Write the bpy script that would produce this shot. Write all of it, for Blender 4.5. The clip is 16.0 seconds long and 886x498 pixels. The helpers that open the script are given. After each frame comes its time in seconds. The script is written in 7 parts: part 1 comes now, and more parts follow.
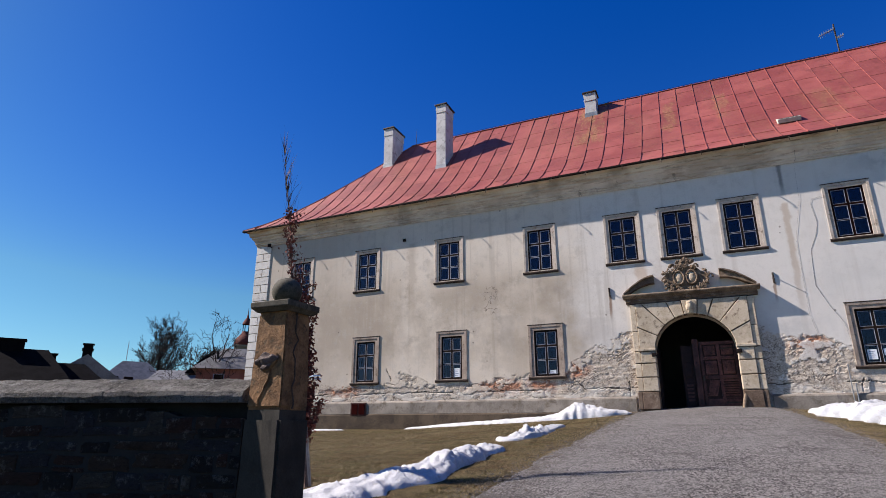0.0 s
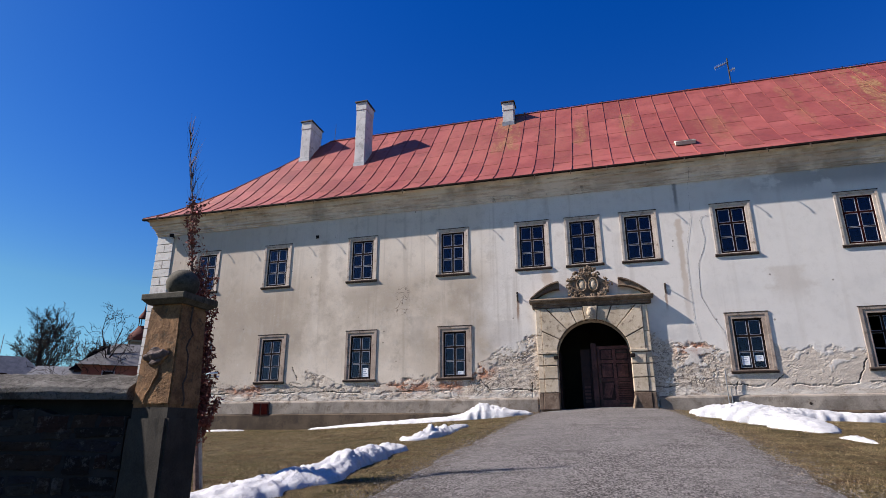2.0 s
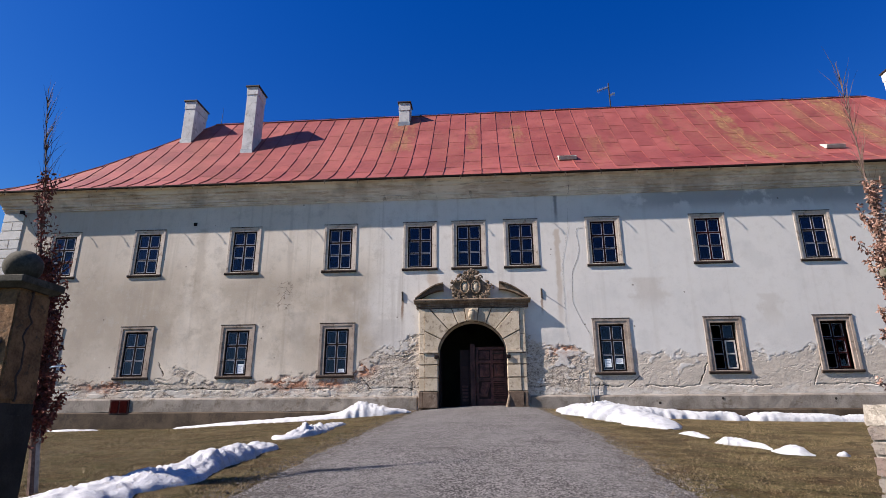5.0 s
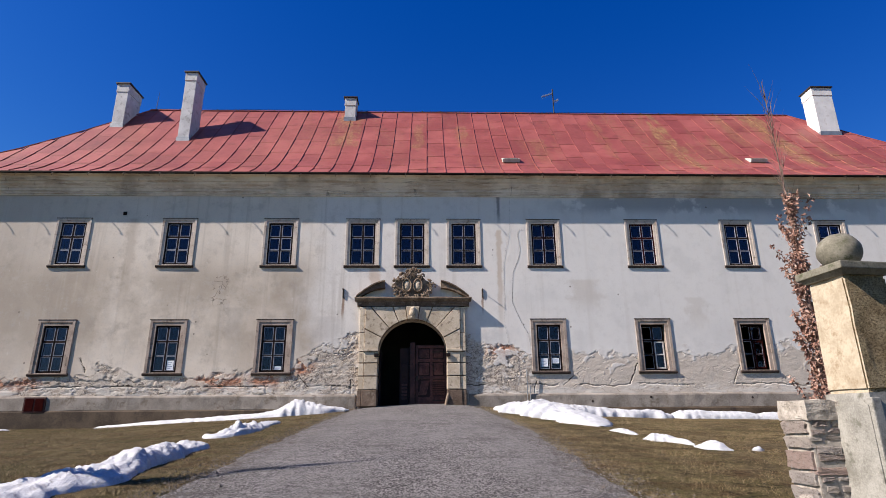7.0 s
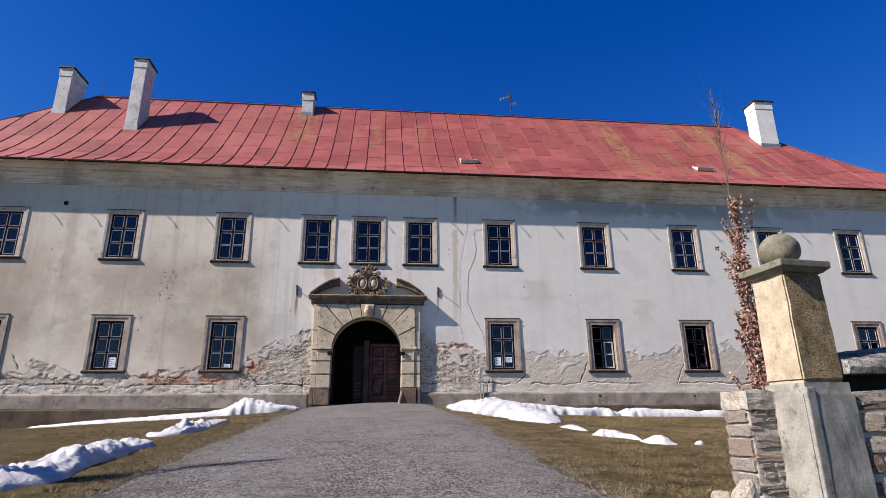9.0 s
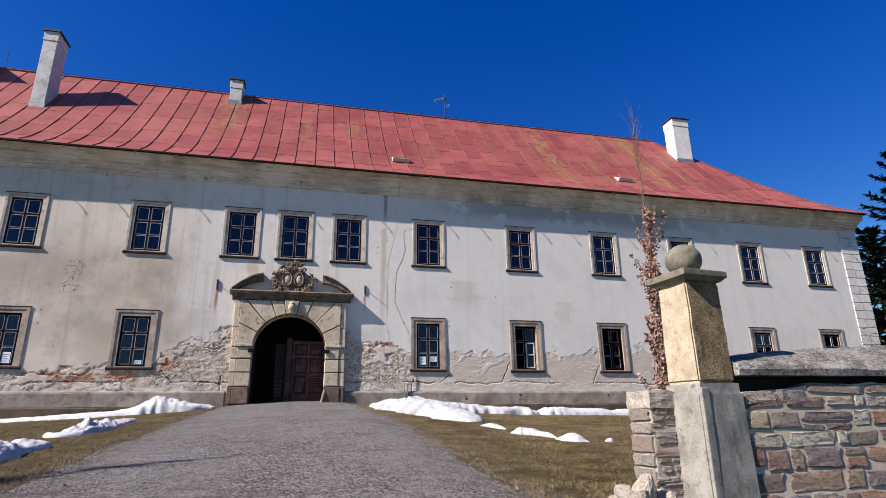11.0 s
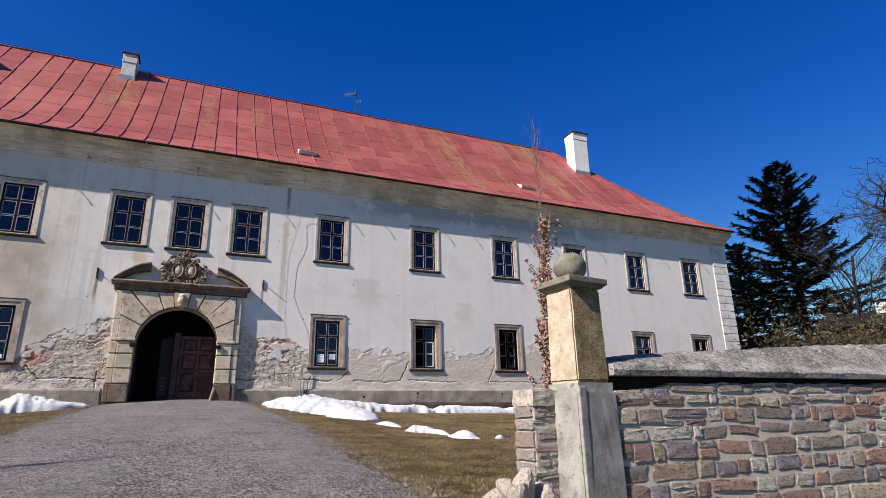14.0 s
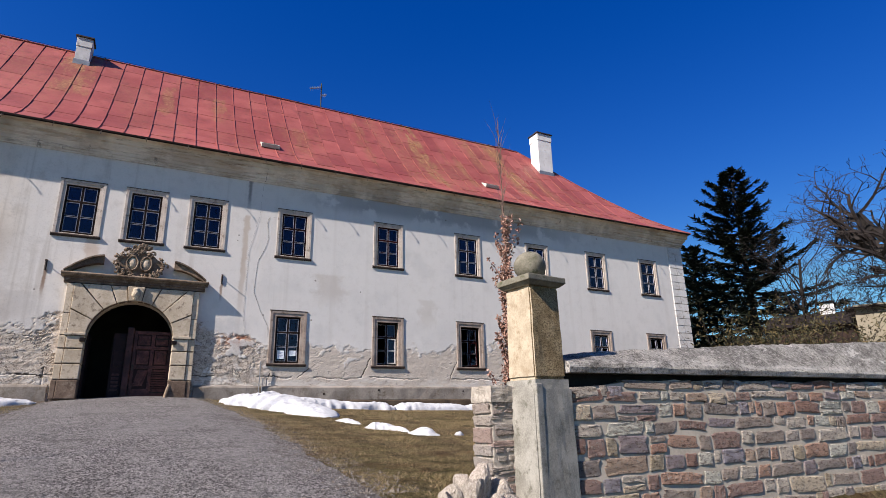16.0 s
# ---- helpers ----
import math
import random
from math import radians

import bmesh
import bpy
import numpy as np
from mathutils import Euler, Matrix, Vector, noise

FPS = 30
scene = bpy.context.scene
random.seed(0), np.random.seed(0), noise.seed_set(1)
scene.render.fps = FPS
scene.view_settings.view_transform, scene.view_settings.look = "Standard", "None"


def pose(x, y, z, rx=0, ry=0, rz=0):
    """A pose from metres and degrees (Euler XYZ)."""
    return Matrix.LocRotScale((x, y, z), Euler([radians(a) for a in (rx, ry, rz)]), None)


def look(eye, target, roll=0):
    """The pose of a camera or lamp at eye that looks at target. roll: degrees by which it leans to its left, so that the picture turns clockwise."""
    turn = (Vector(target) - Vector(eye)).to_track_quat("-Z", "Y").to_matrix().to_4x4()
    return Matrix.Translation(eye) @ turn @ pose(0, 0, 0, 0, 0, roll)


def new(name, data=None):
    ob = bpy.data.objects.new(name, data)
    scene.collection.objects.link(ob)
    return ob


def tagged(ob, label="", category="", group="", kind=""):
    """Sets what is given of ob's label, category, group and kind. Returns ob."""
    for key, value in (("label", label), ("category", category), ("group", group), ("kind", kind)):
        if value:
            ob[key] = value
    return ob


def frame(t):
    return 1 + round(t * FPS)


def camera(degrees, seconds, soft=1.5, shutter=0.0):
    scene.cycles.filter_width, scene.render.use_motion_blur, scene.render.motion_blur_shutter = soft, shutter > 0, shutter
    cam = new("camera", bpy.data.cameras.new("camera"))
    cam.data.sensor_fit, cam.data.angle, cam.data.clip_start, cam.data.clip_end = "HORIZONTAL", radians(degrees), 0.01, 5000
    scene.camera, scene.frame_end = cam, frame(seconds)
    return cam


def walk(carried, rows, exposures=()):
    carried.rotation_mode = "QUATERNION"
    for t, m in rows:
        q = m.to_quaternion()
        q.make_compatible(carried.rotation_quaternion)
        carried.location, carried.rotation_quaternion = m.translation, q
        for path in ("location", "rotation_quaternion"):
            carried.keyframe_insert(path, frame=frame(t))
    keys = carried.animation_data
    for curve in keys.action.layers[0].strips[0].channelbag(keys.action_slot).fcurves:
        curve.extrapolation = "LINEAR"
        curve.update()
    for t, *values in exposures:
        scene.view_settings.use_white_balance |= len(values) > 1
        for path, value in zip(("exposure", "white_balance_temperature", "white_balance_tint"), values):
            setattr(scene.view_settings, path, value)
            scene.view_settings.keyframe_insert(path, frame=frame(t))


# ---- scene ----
cam = camera(76.06, 16.0, soft=0.6)
PATH = [
    (0.0, pose(-0.187, 0.009, 1.756, 107.19, 0.01, 24.64)),
    (0.5, pose(-0.156, 0.011, 1.751, 107.21, 0.02, 23.45)),
    (1.0, pose(-0.123, 0.006, 1.745, 107.21, 0.02, 21.44)),
    (1.5, pose(-0.099, 0.005, 1.738, 107.25, 0.04, 18.62)),
    (2.0, pose(-0.078, 0.007, 1.732, 107.25, 0.06, 15.81)),
    (2.5, pose(-0.054, 0.008, 1.729, 107.23, 0.06, 13.45)),
    (3.0, pose(-0.030, 0.007, 1.728, 107.22, 0.09, 11.29)),
    (3.5, pose(-0.002, 0.007, 1.726, 107.22, 0.13, 9.31)),
    (4.0, pose(0.031, 0.001, 1.721, 107.20, 0.18, 7.59)),
    (4.5, pose(0.058, -0.012, 1.713, 107.16, 0.23, 6.00)),
    (5.0, pose(0.086, -0.022, 1.706, 107.12, 0.25, 4.42)),
    (7.5, pose(0.046, -0.024, 1.653, 106.98, 0.45, -2.88)),
    (8.0, pose(0.013, -0.009, 1.609, 107.08, 0.50, -4.00)),
    (8.5, pose(0.004, -0.011, 1.584, 107.08, 0.55, -5.04)),
    (11.0, pose(0.053, -0.086, 1.574, 106.86, 0.75, -13.62)),
    (11.5, pose(0.071, -0.096, 1.572, 106.82, 0.78, -15.77)),
    (12.0, pose(0.081, -0.110, 1.571, 106.77, 0.83, -17.64)),
    (12.5, pose(0.089, -0.128, 1.569, 106.73, 0.88, -19.64)),
    (13.0, pose(0.097, -0.146, 1.566, 106.69, 0.90, -21.25)),
    (13.5, pose(0.104, -0.163, 1.565, 106.62, 0.95, -22.48)),
    (14.0, pose(0.107, -0.182, 1.564, 106.57, 1.00, -23.44)),
    (14.5, pose(0.111, -0.204, 1.561, 106.48, 1.02, -24.31)),
    (15.0, pose(0.116, -0.221, 1.559, 106.41, 1.04, -25.18)),
    (15.5, pose(0.120, -0.224, 1.556, 106.31, 1.05, -26.24)),
    (16.0, pose(0.126, -0.218, 1.552, 106.25, 1.06, -27.17)),
]
walk(cam, PATH, exposures=[(0.0, 0.91, 6420, 15), (16.0, 0.91, 6420, 15)])

# ---- light ----
SUN_EL, SUN_AZ = radians(38.9), radians(254.7)  # height, and turn clockwise from +y
sky_world = bpy.data.worlds.new("sky")
scene.world = sky_world
sky_world.use_nodes = True
wn = sky_world.node_tree
bg = wn.nodes["Background"]
sky = wn.nodes.new("ShaderNodeTexSky")
sky.sky_type, sky.sun_disc = "NISHITA", False
sky.sun_elevation, sky.sun_rotation = SUN_EL, SUN_AZ
sky.altitude, sky.air_density, sky.dust_density, sky.ozone_density = 600, 1.0, 0.35, 5.0
deep = wn.nodes.new("ShaderNodeHueSaturation")
deep.inputs["Hue"].default_value, deep.inputs["Saturation"].default_value, deep.inputs["Value"].default_value = 0.5, 1.11, 1.2
tint = wn.nodes.new("ShaderNodeMix")
tint.data_type, tint.blend_type = "RGBA", "MULTIPLY"
tint.inputs[0].default_value = 1.0
# whiter air near the horizon stays a cleaner pale blue than the deep sky above
split = wn.nodes.new("ShaderNodeSeparateColor")
whiteness = wn.nodes.new("ShaderNodeMath")
whiteness.operation = "DIVIDE"
amount = wn.nodes.new("ShaderNodeMapRange")
amount.inputs["From Min"].default_value, amount.inputs["From Max"].default_value = 0.24, 0.335
shade = wn.nodes.new("ShaderNodeMix")
shade.data_type = "RGBA"
shade.inputs[6].default_value, shade.inputs[7].default_value = (0.43, 0.605, 1.18, 1), (0.70, 0.885, 0.84, 1)
wn.links.new(sky.outputs[0], split.inputs[0])
wn.links.new(split.outputs[0], whiteness.inputs[0]), wn.links.new(split.outputs[2], whiteness.inputs[1])
wn.links.new(whiteness.outputs[0], amount.inputs["Value"]), wn.links.new(amount.outputs[0], shade.inputs[0])
wn.links.new(shade.outputs[2], tint.inputs[7])
wn.links.new(sky.outputs[0], tint.inputs[6])
wn.links.new(tint.outputs[2], deep.inputs["Color"])
wn.links.new(deep.outputs[0], bg.inputs[0])
bg.inputs[1].default_value = 0.055
sun_lamp = bpy.data.lights.new("sun", "SUN")
sun_lamp.energy, sun_lamp.angle, sun_lamp.color = 5.0, radians(0.53), (1.0, 0.915, 0.815)
sun_dir = Vector((math.sin(SUN_AZ) * math.cos(SUN_EL), math.cos(SUN_AZ) * math.cos(SUN_EL), math.sin(SUN_EL)))
sun = new("sun", sun_lamp)
sun.matrix_world = look(sun_dir * 80, (0, 0, 0))

# ---- materials ----


class Nodes:
    """Short hand for building a node material."""

    def __init__(self, name):
        self.mat = bpy.data.materials.new(name)
        self.mat.use_nodes = True
        self.nt = self.mat.node_tree
        self.bsdf = self.nt.nodes["Principled BSDF"]
        self.pos = self.add("ShaderNodeTexCoord").outputs["Object"]

    def add(self, kind, **inputs):
        n = self.nt.nodes.new(kind)
        for k, v in inputs.items():
            self.put(n, k.replace("_", " "), v)
        return n

    def put(self, n, key, v):
        s = n.inputs[int(key[1:]) if key[0] == "i" and key[1:].isdigit() else key]
        if isinstance(v, bpy.types.NodeSocket):
            self.nt.links.new(v, s)
        else:
            s.default_value = v

    def place(self, scale):
        m = self.add("ShaderNodeMapping", Vector=self.pos)
        m.inputs["Scale"].default_value = scale
        return m.outputs[0]

    def noise(self, scale, detail=6.0, rough=0.6, vec=None):
        return self.add("ShaderNodeTexNoise", Vector=vec or self.pos, Scale=scale, Detail=detail, Roughness=rough).outputs["Fac"]

    def voronoi(self, scale, vec=None):
        return self.add("ShaderNodeTexVoronoi", Vector=vec or self.pos, Scale=scale)

    def ramp(self, fac, lo, hi, a=0.0, b=1.0):
        n = self.add("ShaderNodeMapRange", Value=fac, From_Min=lo, From_Max=hi, To_Min=a, To_Max=b)
        n.interpolation_type = "SMOOTHSTEP"
        return n.outputs[0]

    def math(self, op, a, b=0.0):
        n = self.nt.nodes.new("ShaderNodeMath")
        n.operation = op
        self.put(n, "i0", a), self.put(n, "i1", b)
        return n.outputs[0]

    def mix(self, fac, a, b, blend="MIX"):
        n = self.nt.nodes.new("ShaderNodeMix")
        n.data_type, n.blend_type = "RGBA", blend
        for i, v in ((0, fac), (6, a), (7, b)):
            if isinstance(v, bpy.types.NodeSocket):
                self.nt.links.new(v, n.inputs[i])
            else:
                n.inputs[i].default_value = (*v, 1) if isinstance(v, tuple) else v
        return n.outputs[2]

    def bump(self, height, strength, distance):
        n = self.add("ShaderNodeBump", Height=height, Strength=strength, Distance=distance)
        self.put(self.bsdf, "Normal", n.outputs[0])

    def done(self, colour, rough=0.85, metal=0.0, spec=0.3):
        self.put(self.bsdf, "Base Color", (*colour, 1) if isinstance(colour, tuple) else colour)
        self.put(self.bsdf, "Roughness", rough), self.put(self.bsdf, "Metallic", metal)
        self.put(self.bsdf, "Specular IOR Level", spec)
        return self.mat


def simple(name, a, b, scale=3.0, fine=60.0, rough=0.85, metal=0.0, bump=0.3, dist=0.01, vary=0.0, spec=0.3, dirt=None):
    """Two tones mixed by broad and fine noise, with relief of the fine grain."""
    m = Nodes(name)
    f = m.math("ADD", m.math("MULTIPLY", m.noise(scale), 0.65), m.math("MULTIPLY", m.noise(fine), 0.35))
    col = m.mix(m.ramp(f, 0.36, 0.64), a, b)
    if dirt:
        col = m.mix(m.ramp(m.noise(scale * 2.3, 8.0, 0.7), 0.52, 0.68), col, dirt)
    if vary:
        r = m.add("ShaderNodeObjectInfo").outputs["Random"]
        col = m.mix(m.math("MULTIPLY", r, vary), col, tuple(x * 0.35 for x in a))
    m.bump(f, bump, dist)
    return m.done(col, rough, metal, spec)


# run-off stains on the front: x, lower and upper end, half width, strength, tone
DRIPS = ((-3.52, 5.7, 6.86, 0.08, 0.9, (0.25, 0.165, 0.115)), (2.49, 6.0, 6.86, 0.07, 0.8, (0.25, 0.165, 0.115)), (3.28, 4.9, 9.9, 0.16, 0.55, (0.40, 0.30, 0.21)),
         (-2.2, 7.0, 8.2, 0.28, 0.55, (0.45, 0.33, 0.235)), (7.0, 6.0, 7.6, 0.9, 0.4, (0.44, 0.38, 0.32)), (11.8, 5.2, 6.8, 0.6, 0.35, (0.44, 0.39, 0.33)),
         (-12.9, 5.0, 10.4, 0.35, 0.4, (0.33, 0.27, 0.21)), (-8.1, 4.4, 6.4, 0.5, 0.4, (0.36, 0.32, 0.28)), (-4.2, 4.2, 6.0, 0.8, 0.35, (0.40, 0.37, 0.345)))


def plaster():
    m = Nodes("weathered_plaster")
    sep = m.add("ShaderNodeSeparateXYZ", Vector=m.pos)
    x, z = sep.outputs[0], m.math("ADD", sep.outputs[2], 1.4)
    n1, n2, n3 = m.noise(0.35), m.noise(1.6, 8.0, 0.65), m.noise(14.0, 8.0, 0.7)
    streak = m.noise(1.0, 6.0, 0.6, m.place((2.6, 1.0, 0.10)))
    soft = m.noise(0.22, 4.0, 0.55, m.place((1.0, 1.0, 0.7)))
    # older ochre paint on one wing, pale repair paint on the other
    wob = m.math("ADD", x, m.math("MULTIPLY", m.math("SUBTRACT", m.noise(0.45, 8.0, 0.6), 0.5), 5.0))
    col = m.mix(m.ramp(soft, 0.38, 0.62), (0.50, 0.43, 0.35), (0.67, 0.595, 0.50))
    # weathered brown field between the storeys of the ochre wing, cleaner below the eaves
    field = m.math("MULTIPLY", m.math("MULTIPLY", m.ramp(z, 8.7, 7.4), m.ramp(z, 3.6, 5.4)), m.ramp(n1, 0.36, 0.56))
    col = m.mix(m.math("MULTIPLY", field, 0.62), col, (0.33, 0.272, 0.21))
    col = m.mix(m.ramp(m.noise(0.8, 7.0, 0.65), 0.50, 0.66, 0.0, 0.45), col, (0.335, 0.29, 0.24))
    col = m.mix(m.ramp(z, 8.0, 9.6, 0.0, 0.6), col, (0.69, 0.63, 0.55))
    col = m.mix(m.ramp(wob, -12.5, -19.0, 0.0, 0.55), col, (0.40, 0.34, 0.275))
    col = m.mix(m.ramp(wob, -6.2, -3.6), col, (0.675, 0.64, 0.592))
    col = m.mix(m.ramp(wob, 2.0, 7.0), col, (0.65, 0.628, 0.592))
    worn = m.ramp(x, 6.0, -5.0, 0.3, 1.0)
    # broad smudges, run-off streaks and small scuffs
    col = m.mix(m.math("MULTIPLY", worn, m.ramp(n2, 0.50, 0.70, 0.0, 0.34)), col, (0.36, 0.312, 0.26))
    col = m.mix(m.math("MULTIPLY", m.ramp(x, 1.0, 6.0), m.ramp(m.noise(0.5, 7.0, 0.6), 0.52, 0.66, 0.0, 0.35)), col, (0.50, 0.49, 0.47))
    col = m.mix(m.math("MULTIPLY", worn, m.ramp(streak, 0.52, 0.70, 0.0, 0.42)), col, (0.335, 0.285, 0.23))
    col = m.mix(m.ramp(m.noise(1.0, 6.0, 0.6, m.place((1.7, 1.0, 0.13))), 0.55, 0.72, 0.0, 0.2), col, (0.66, 0.63, 0.585))
    col = m.mix(m.ramp(m.noise(3.4, 8.0, 0.75, m.place((1.0, 1.0, 0.7))), 0.60, 0.68, 0.0, 0.4), col, (0.70, 0.67, 0.63))
    col = m.mix(m.ramp(m.noise(2.2, 9.0, 0.75), 0.50, 0.64, 0.0, 0.26), col, (0.50, 0.475, 0.44))
    col = m.mix(m.ramp(m.noise(5.5, 9.0, 0.8, m.place((1.0, 1.0, 0.6))), 0.57, 0.66, 0.0, 0.22), col, (0.42, 0.395, 0.36))
    # grey wash where damp stands in the pale coat above the bared foot
    wash = m.math("MULTIPLY", m.math("MULTIPLY", m.ramp(z, 6.4, 5.2), m.ramp(x, -5.0, -2.5)), m.ramp(n1, 0.42, 0.6))
    col = m.mix(m.math("MULTIPLY", wash, m.ramp(x, 4.0, 8.0, 0.6, 0.25)), col, (0.44, 0.435, 0.425))
    # dark patches below the eaves, and dark run-off beside the conductor
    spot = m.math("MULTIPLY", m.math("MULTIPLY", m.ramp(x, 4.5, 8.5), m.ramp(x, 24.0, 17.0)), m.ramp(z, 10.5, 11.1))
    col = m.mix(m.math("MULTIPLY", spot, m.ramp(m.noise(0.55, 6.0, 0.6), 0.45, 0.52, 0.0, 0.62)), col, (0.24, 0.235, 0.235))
    run = m.math("MULTIPLY", m.ramp(m.math("ABSOLUTE", m.math("SUBTRACT", m.math("ADD", x, m.math("MULTIPLY", n2, 0.25)), 3.45)), 0.12, 0.02), m.ramp(z, 9.9, 10.9))
    col = m.mix(m.math("MULTIPLY", run, 0.8), col, (0.17, 0.165, 0.165))
    for sx, sz0, sz1, half, much, tone in DRIPS:
        near = m.ramp(m.math("ABSOLUTE", m.math("SUBTRACT", m.math("ADD", x, m.math("MULTIPLY", m.math("SUBTRACT", n2, 0.5), half * 3)), sx)), half, half * 0.3)
        fall = m.math("MULTIPLY", m.ramp(z, sz1 + 0.08, sz1 - 0.05), m.ramp(z, sz0, sz0 + (sz1 - sz0) * 0.6))
        col = m.mix(m.math("MULTIPLY", m.math("MULTIPLY", near, fall), much), col, tone)
    col = m.mix(m.math("MULTIPLY", worn, m.ramp(n3, 0.50, 0.74, 0.0, 0.3)), col, (0.28, 0.245, 0.205))
    # pock marks
    pock = m.add("ShaderNodeTexVoronoi", Vector=m.pos, Scale=1.1)
    col = m.mix(m.ramp(pock.outputs["Distance"], 0.055, 0.035, 0.0, 0.7), col, (0.12, 0.10, 0.085))
    # bare rubble and brick where the coat has come off
    loss = m.add("ShaderNodeAttribute")
    loss.attribute_name = "loss"
    brick = m.add("ShaderNodeAttribute")
    brick.attribute_name = "brick"
    rough = m.mix(m.ramp(m.noise(5.0, 8.0, 0.7), 0.36, 0.64), (0.40, 0.335, 0.265), (0.68, 0.605, 0.51))
    # dark mixes below put the shade of holes and crevices into colour
    rough = m.mix(m.ramp(m.noise(13.0, 7.0, 0.78), 0.5, 0.64, 0.0, 0.45), rough, (0.14, 0.105, 0.08))
    frag = m.voronoi(9.0, m.place((1.0, 1.0, 1.7)))
    rough = m.mix(0.4, rough, m.mix(m.noise(1.0, 1.0, 0.5, frag.outputs["Color"]), (0.20, 0.15, 0.11), (0.66, 0.59, 0.505)))
    rough = m.mix(m.ramp(m.noise(6.5, 9.0, 0.8, m.place((1.0, 1.0, 1.8))), 0.57, 0.62, 0.0, 0.75), rough, (0.085, 0.063, 0.05))
    rough = m.mix(m.ramp(m.noise(1.7, 6.0, 0.7), 0.55, 0.66, 0.0, 0.7), rough, (0.62, 0.575, 0.515))
    cast = m.mix(m.noise(4.0, 8.0, 0.75), (0.42, 0.36, 0.295), (0.63, 0.565, 0.49))
    cast = m.mix(m.ramp(m.noise(16.0, 8.0, 0.8), 0.54, 0.66, 0.0, 0.5), cast, (0.17, 0.135, 0.105))
    rough = m.mix(m.ramp(x, 3.6, 5.6, 0.0, 0.85), rough, cast)
    warp = m.add("ShaderNodeVectorMath")
    warp.operation = "ADD"
    m.put(warp, "i0", m.place((1.0, 1.0, 1.7)))
    m.put(warp, "i1", m.add("ShaderNodeTexNoise", Vector=m.pos, Scale=5.0, Detail=4.0).outputs["Color"])
    gap = m.add("ShaderNodeTexVoronoi", Vector=warp.outputs[0], Scale=3.6)
    gap.feature = "DISTANCE_TO_EDGE"
    gaps = m.math("MULTIPLY", m.ramp(gap.outputs["Distance"], 0.08, 0.015), m.ramp(m.noise(1.3, 5.0, 0.6), 0.40, 0.54))
    rough = m.mix(m.math("MULTIPLY", gaps, m.ramp(x, 5.5, 3.5, 0.0, 0.9)), rough, (0.06, 0.043, 0.033))
    rough = m.mix(brick.outputs["Fac"], rough, m.mix(m.noise(9.0), (0.22, 0.085, 0.05), (0.50, 0.26, 0.16)))
    rough = m.mix(m.ramp(m.noise(24.0, 8.0, 0.85), 0.53, 0.62, 0.0, 0.4), rough, (0.10, 0.076, 0.058))
    rough = m.mix(m.ramp(m.noise(17.0, 7.0, 0.8, m.place((1.0, 1.0, 1.5))), 0.56, 0.63, 0.0, 0.7), rough, (0.68, 0.625, 0.55))
    skin = m.math("ADD", loss.outputs["Fac"], m.math("MULTIPLY", m.math("SUBTRACT", m.noise(7.0, 8.0, 0.8), 0.5), 0.55))
    col = m.mix(m.ramp(skin, 0.36, 0.58), col, rough)
    # open cracks: their inner darkness is put into the colour as well
    split = m.add("ShaderNodeAttribute")
    split.attribute_name = "gap"
    col = m.mix(m.ramp(split.outputs["Fac"], 0.3, 0.7, 0.0, 0.92), col, (0.045, 0.034, 0.027))
    # blistered paint, its edges lifted in thin wandering lines
    blister = m.math("MULTIPLY", m.math("MULTIPLY", m.ramp(m.math("ABSOLUTE", m.math("ADD", x, 8.8)), 0.42, 0.2), m.ramp(m.math("ABSOLUTE", m.math("SUBTRACT", z, 7.15)), 0.75, 0.5)),
                     m.ramp(m.math("ABSOLUTE", m.math("SUBTRACT", m.noise(2.6, 3.0, 0.5), 0.5)), 0.022, 0.008))
    col = m.mix(m.math("MULTIPLY", blister, 0.8), col, (0.15, 0.12, 0.095))
    # thin cracks low on the wall
    crack = m.math("MULTIPLY", m.ramp(m.math("ABSOLUTE", m.math("SUBTRACT", m.noise(1.5, 7.0, 0.65), 0.5)), 0.006, 0.002), m.ramp(z, 4.2, 2.6))
    col = m.mix(m.math("MULTIPLY", crack, 0.85), col, (0.09, 0.07, 0.055))
    # damp lime band above the plinth
    lime = m.math("MULTIPLY", m.ramp(z, 3.3, 3.05), m.ramp(m.noise(1.6, 7.0, 0.7, m.place((0.6, 1.0, 1.6))), 0.46, 0.56))
    col = m.mix(m.math("MULTIPLY", lime, 0.7), col, (0.60, 0.565, 0.51))
    h = m.math("ADD", m.math("MULTIPLY", n3, 0.25), m.math("MULTIPLY", m.noise(55.0), 0.15))
    h = m.math("ADD", h, m.math("MULTIPLY", m.math("MULTIPLY", m.noise(9.0, 8.0, 0.7), loss.outputs["Fac"]), 0.8))
    h = m.math("ADD", h, m.math("MULTIPLY", n2, 0.02))
    h = m.math("ADD", h, m.math("MULTIPLY", m.math("MULTIPLY", m.noise(32.0, 6.0, 0.8), loss.outputs["Fac"]), 0.6))
    h = m.math("ADD", h, m.math("MULTIPLY", blister, 0.8))
    m.bump(h, 0.5, 0.022)
    return m.done(col, 0.92, 0.0, 0.2)


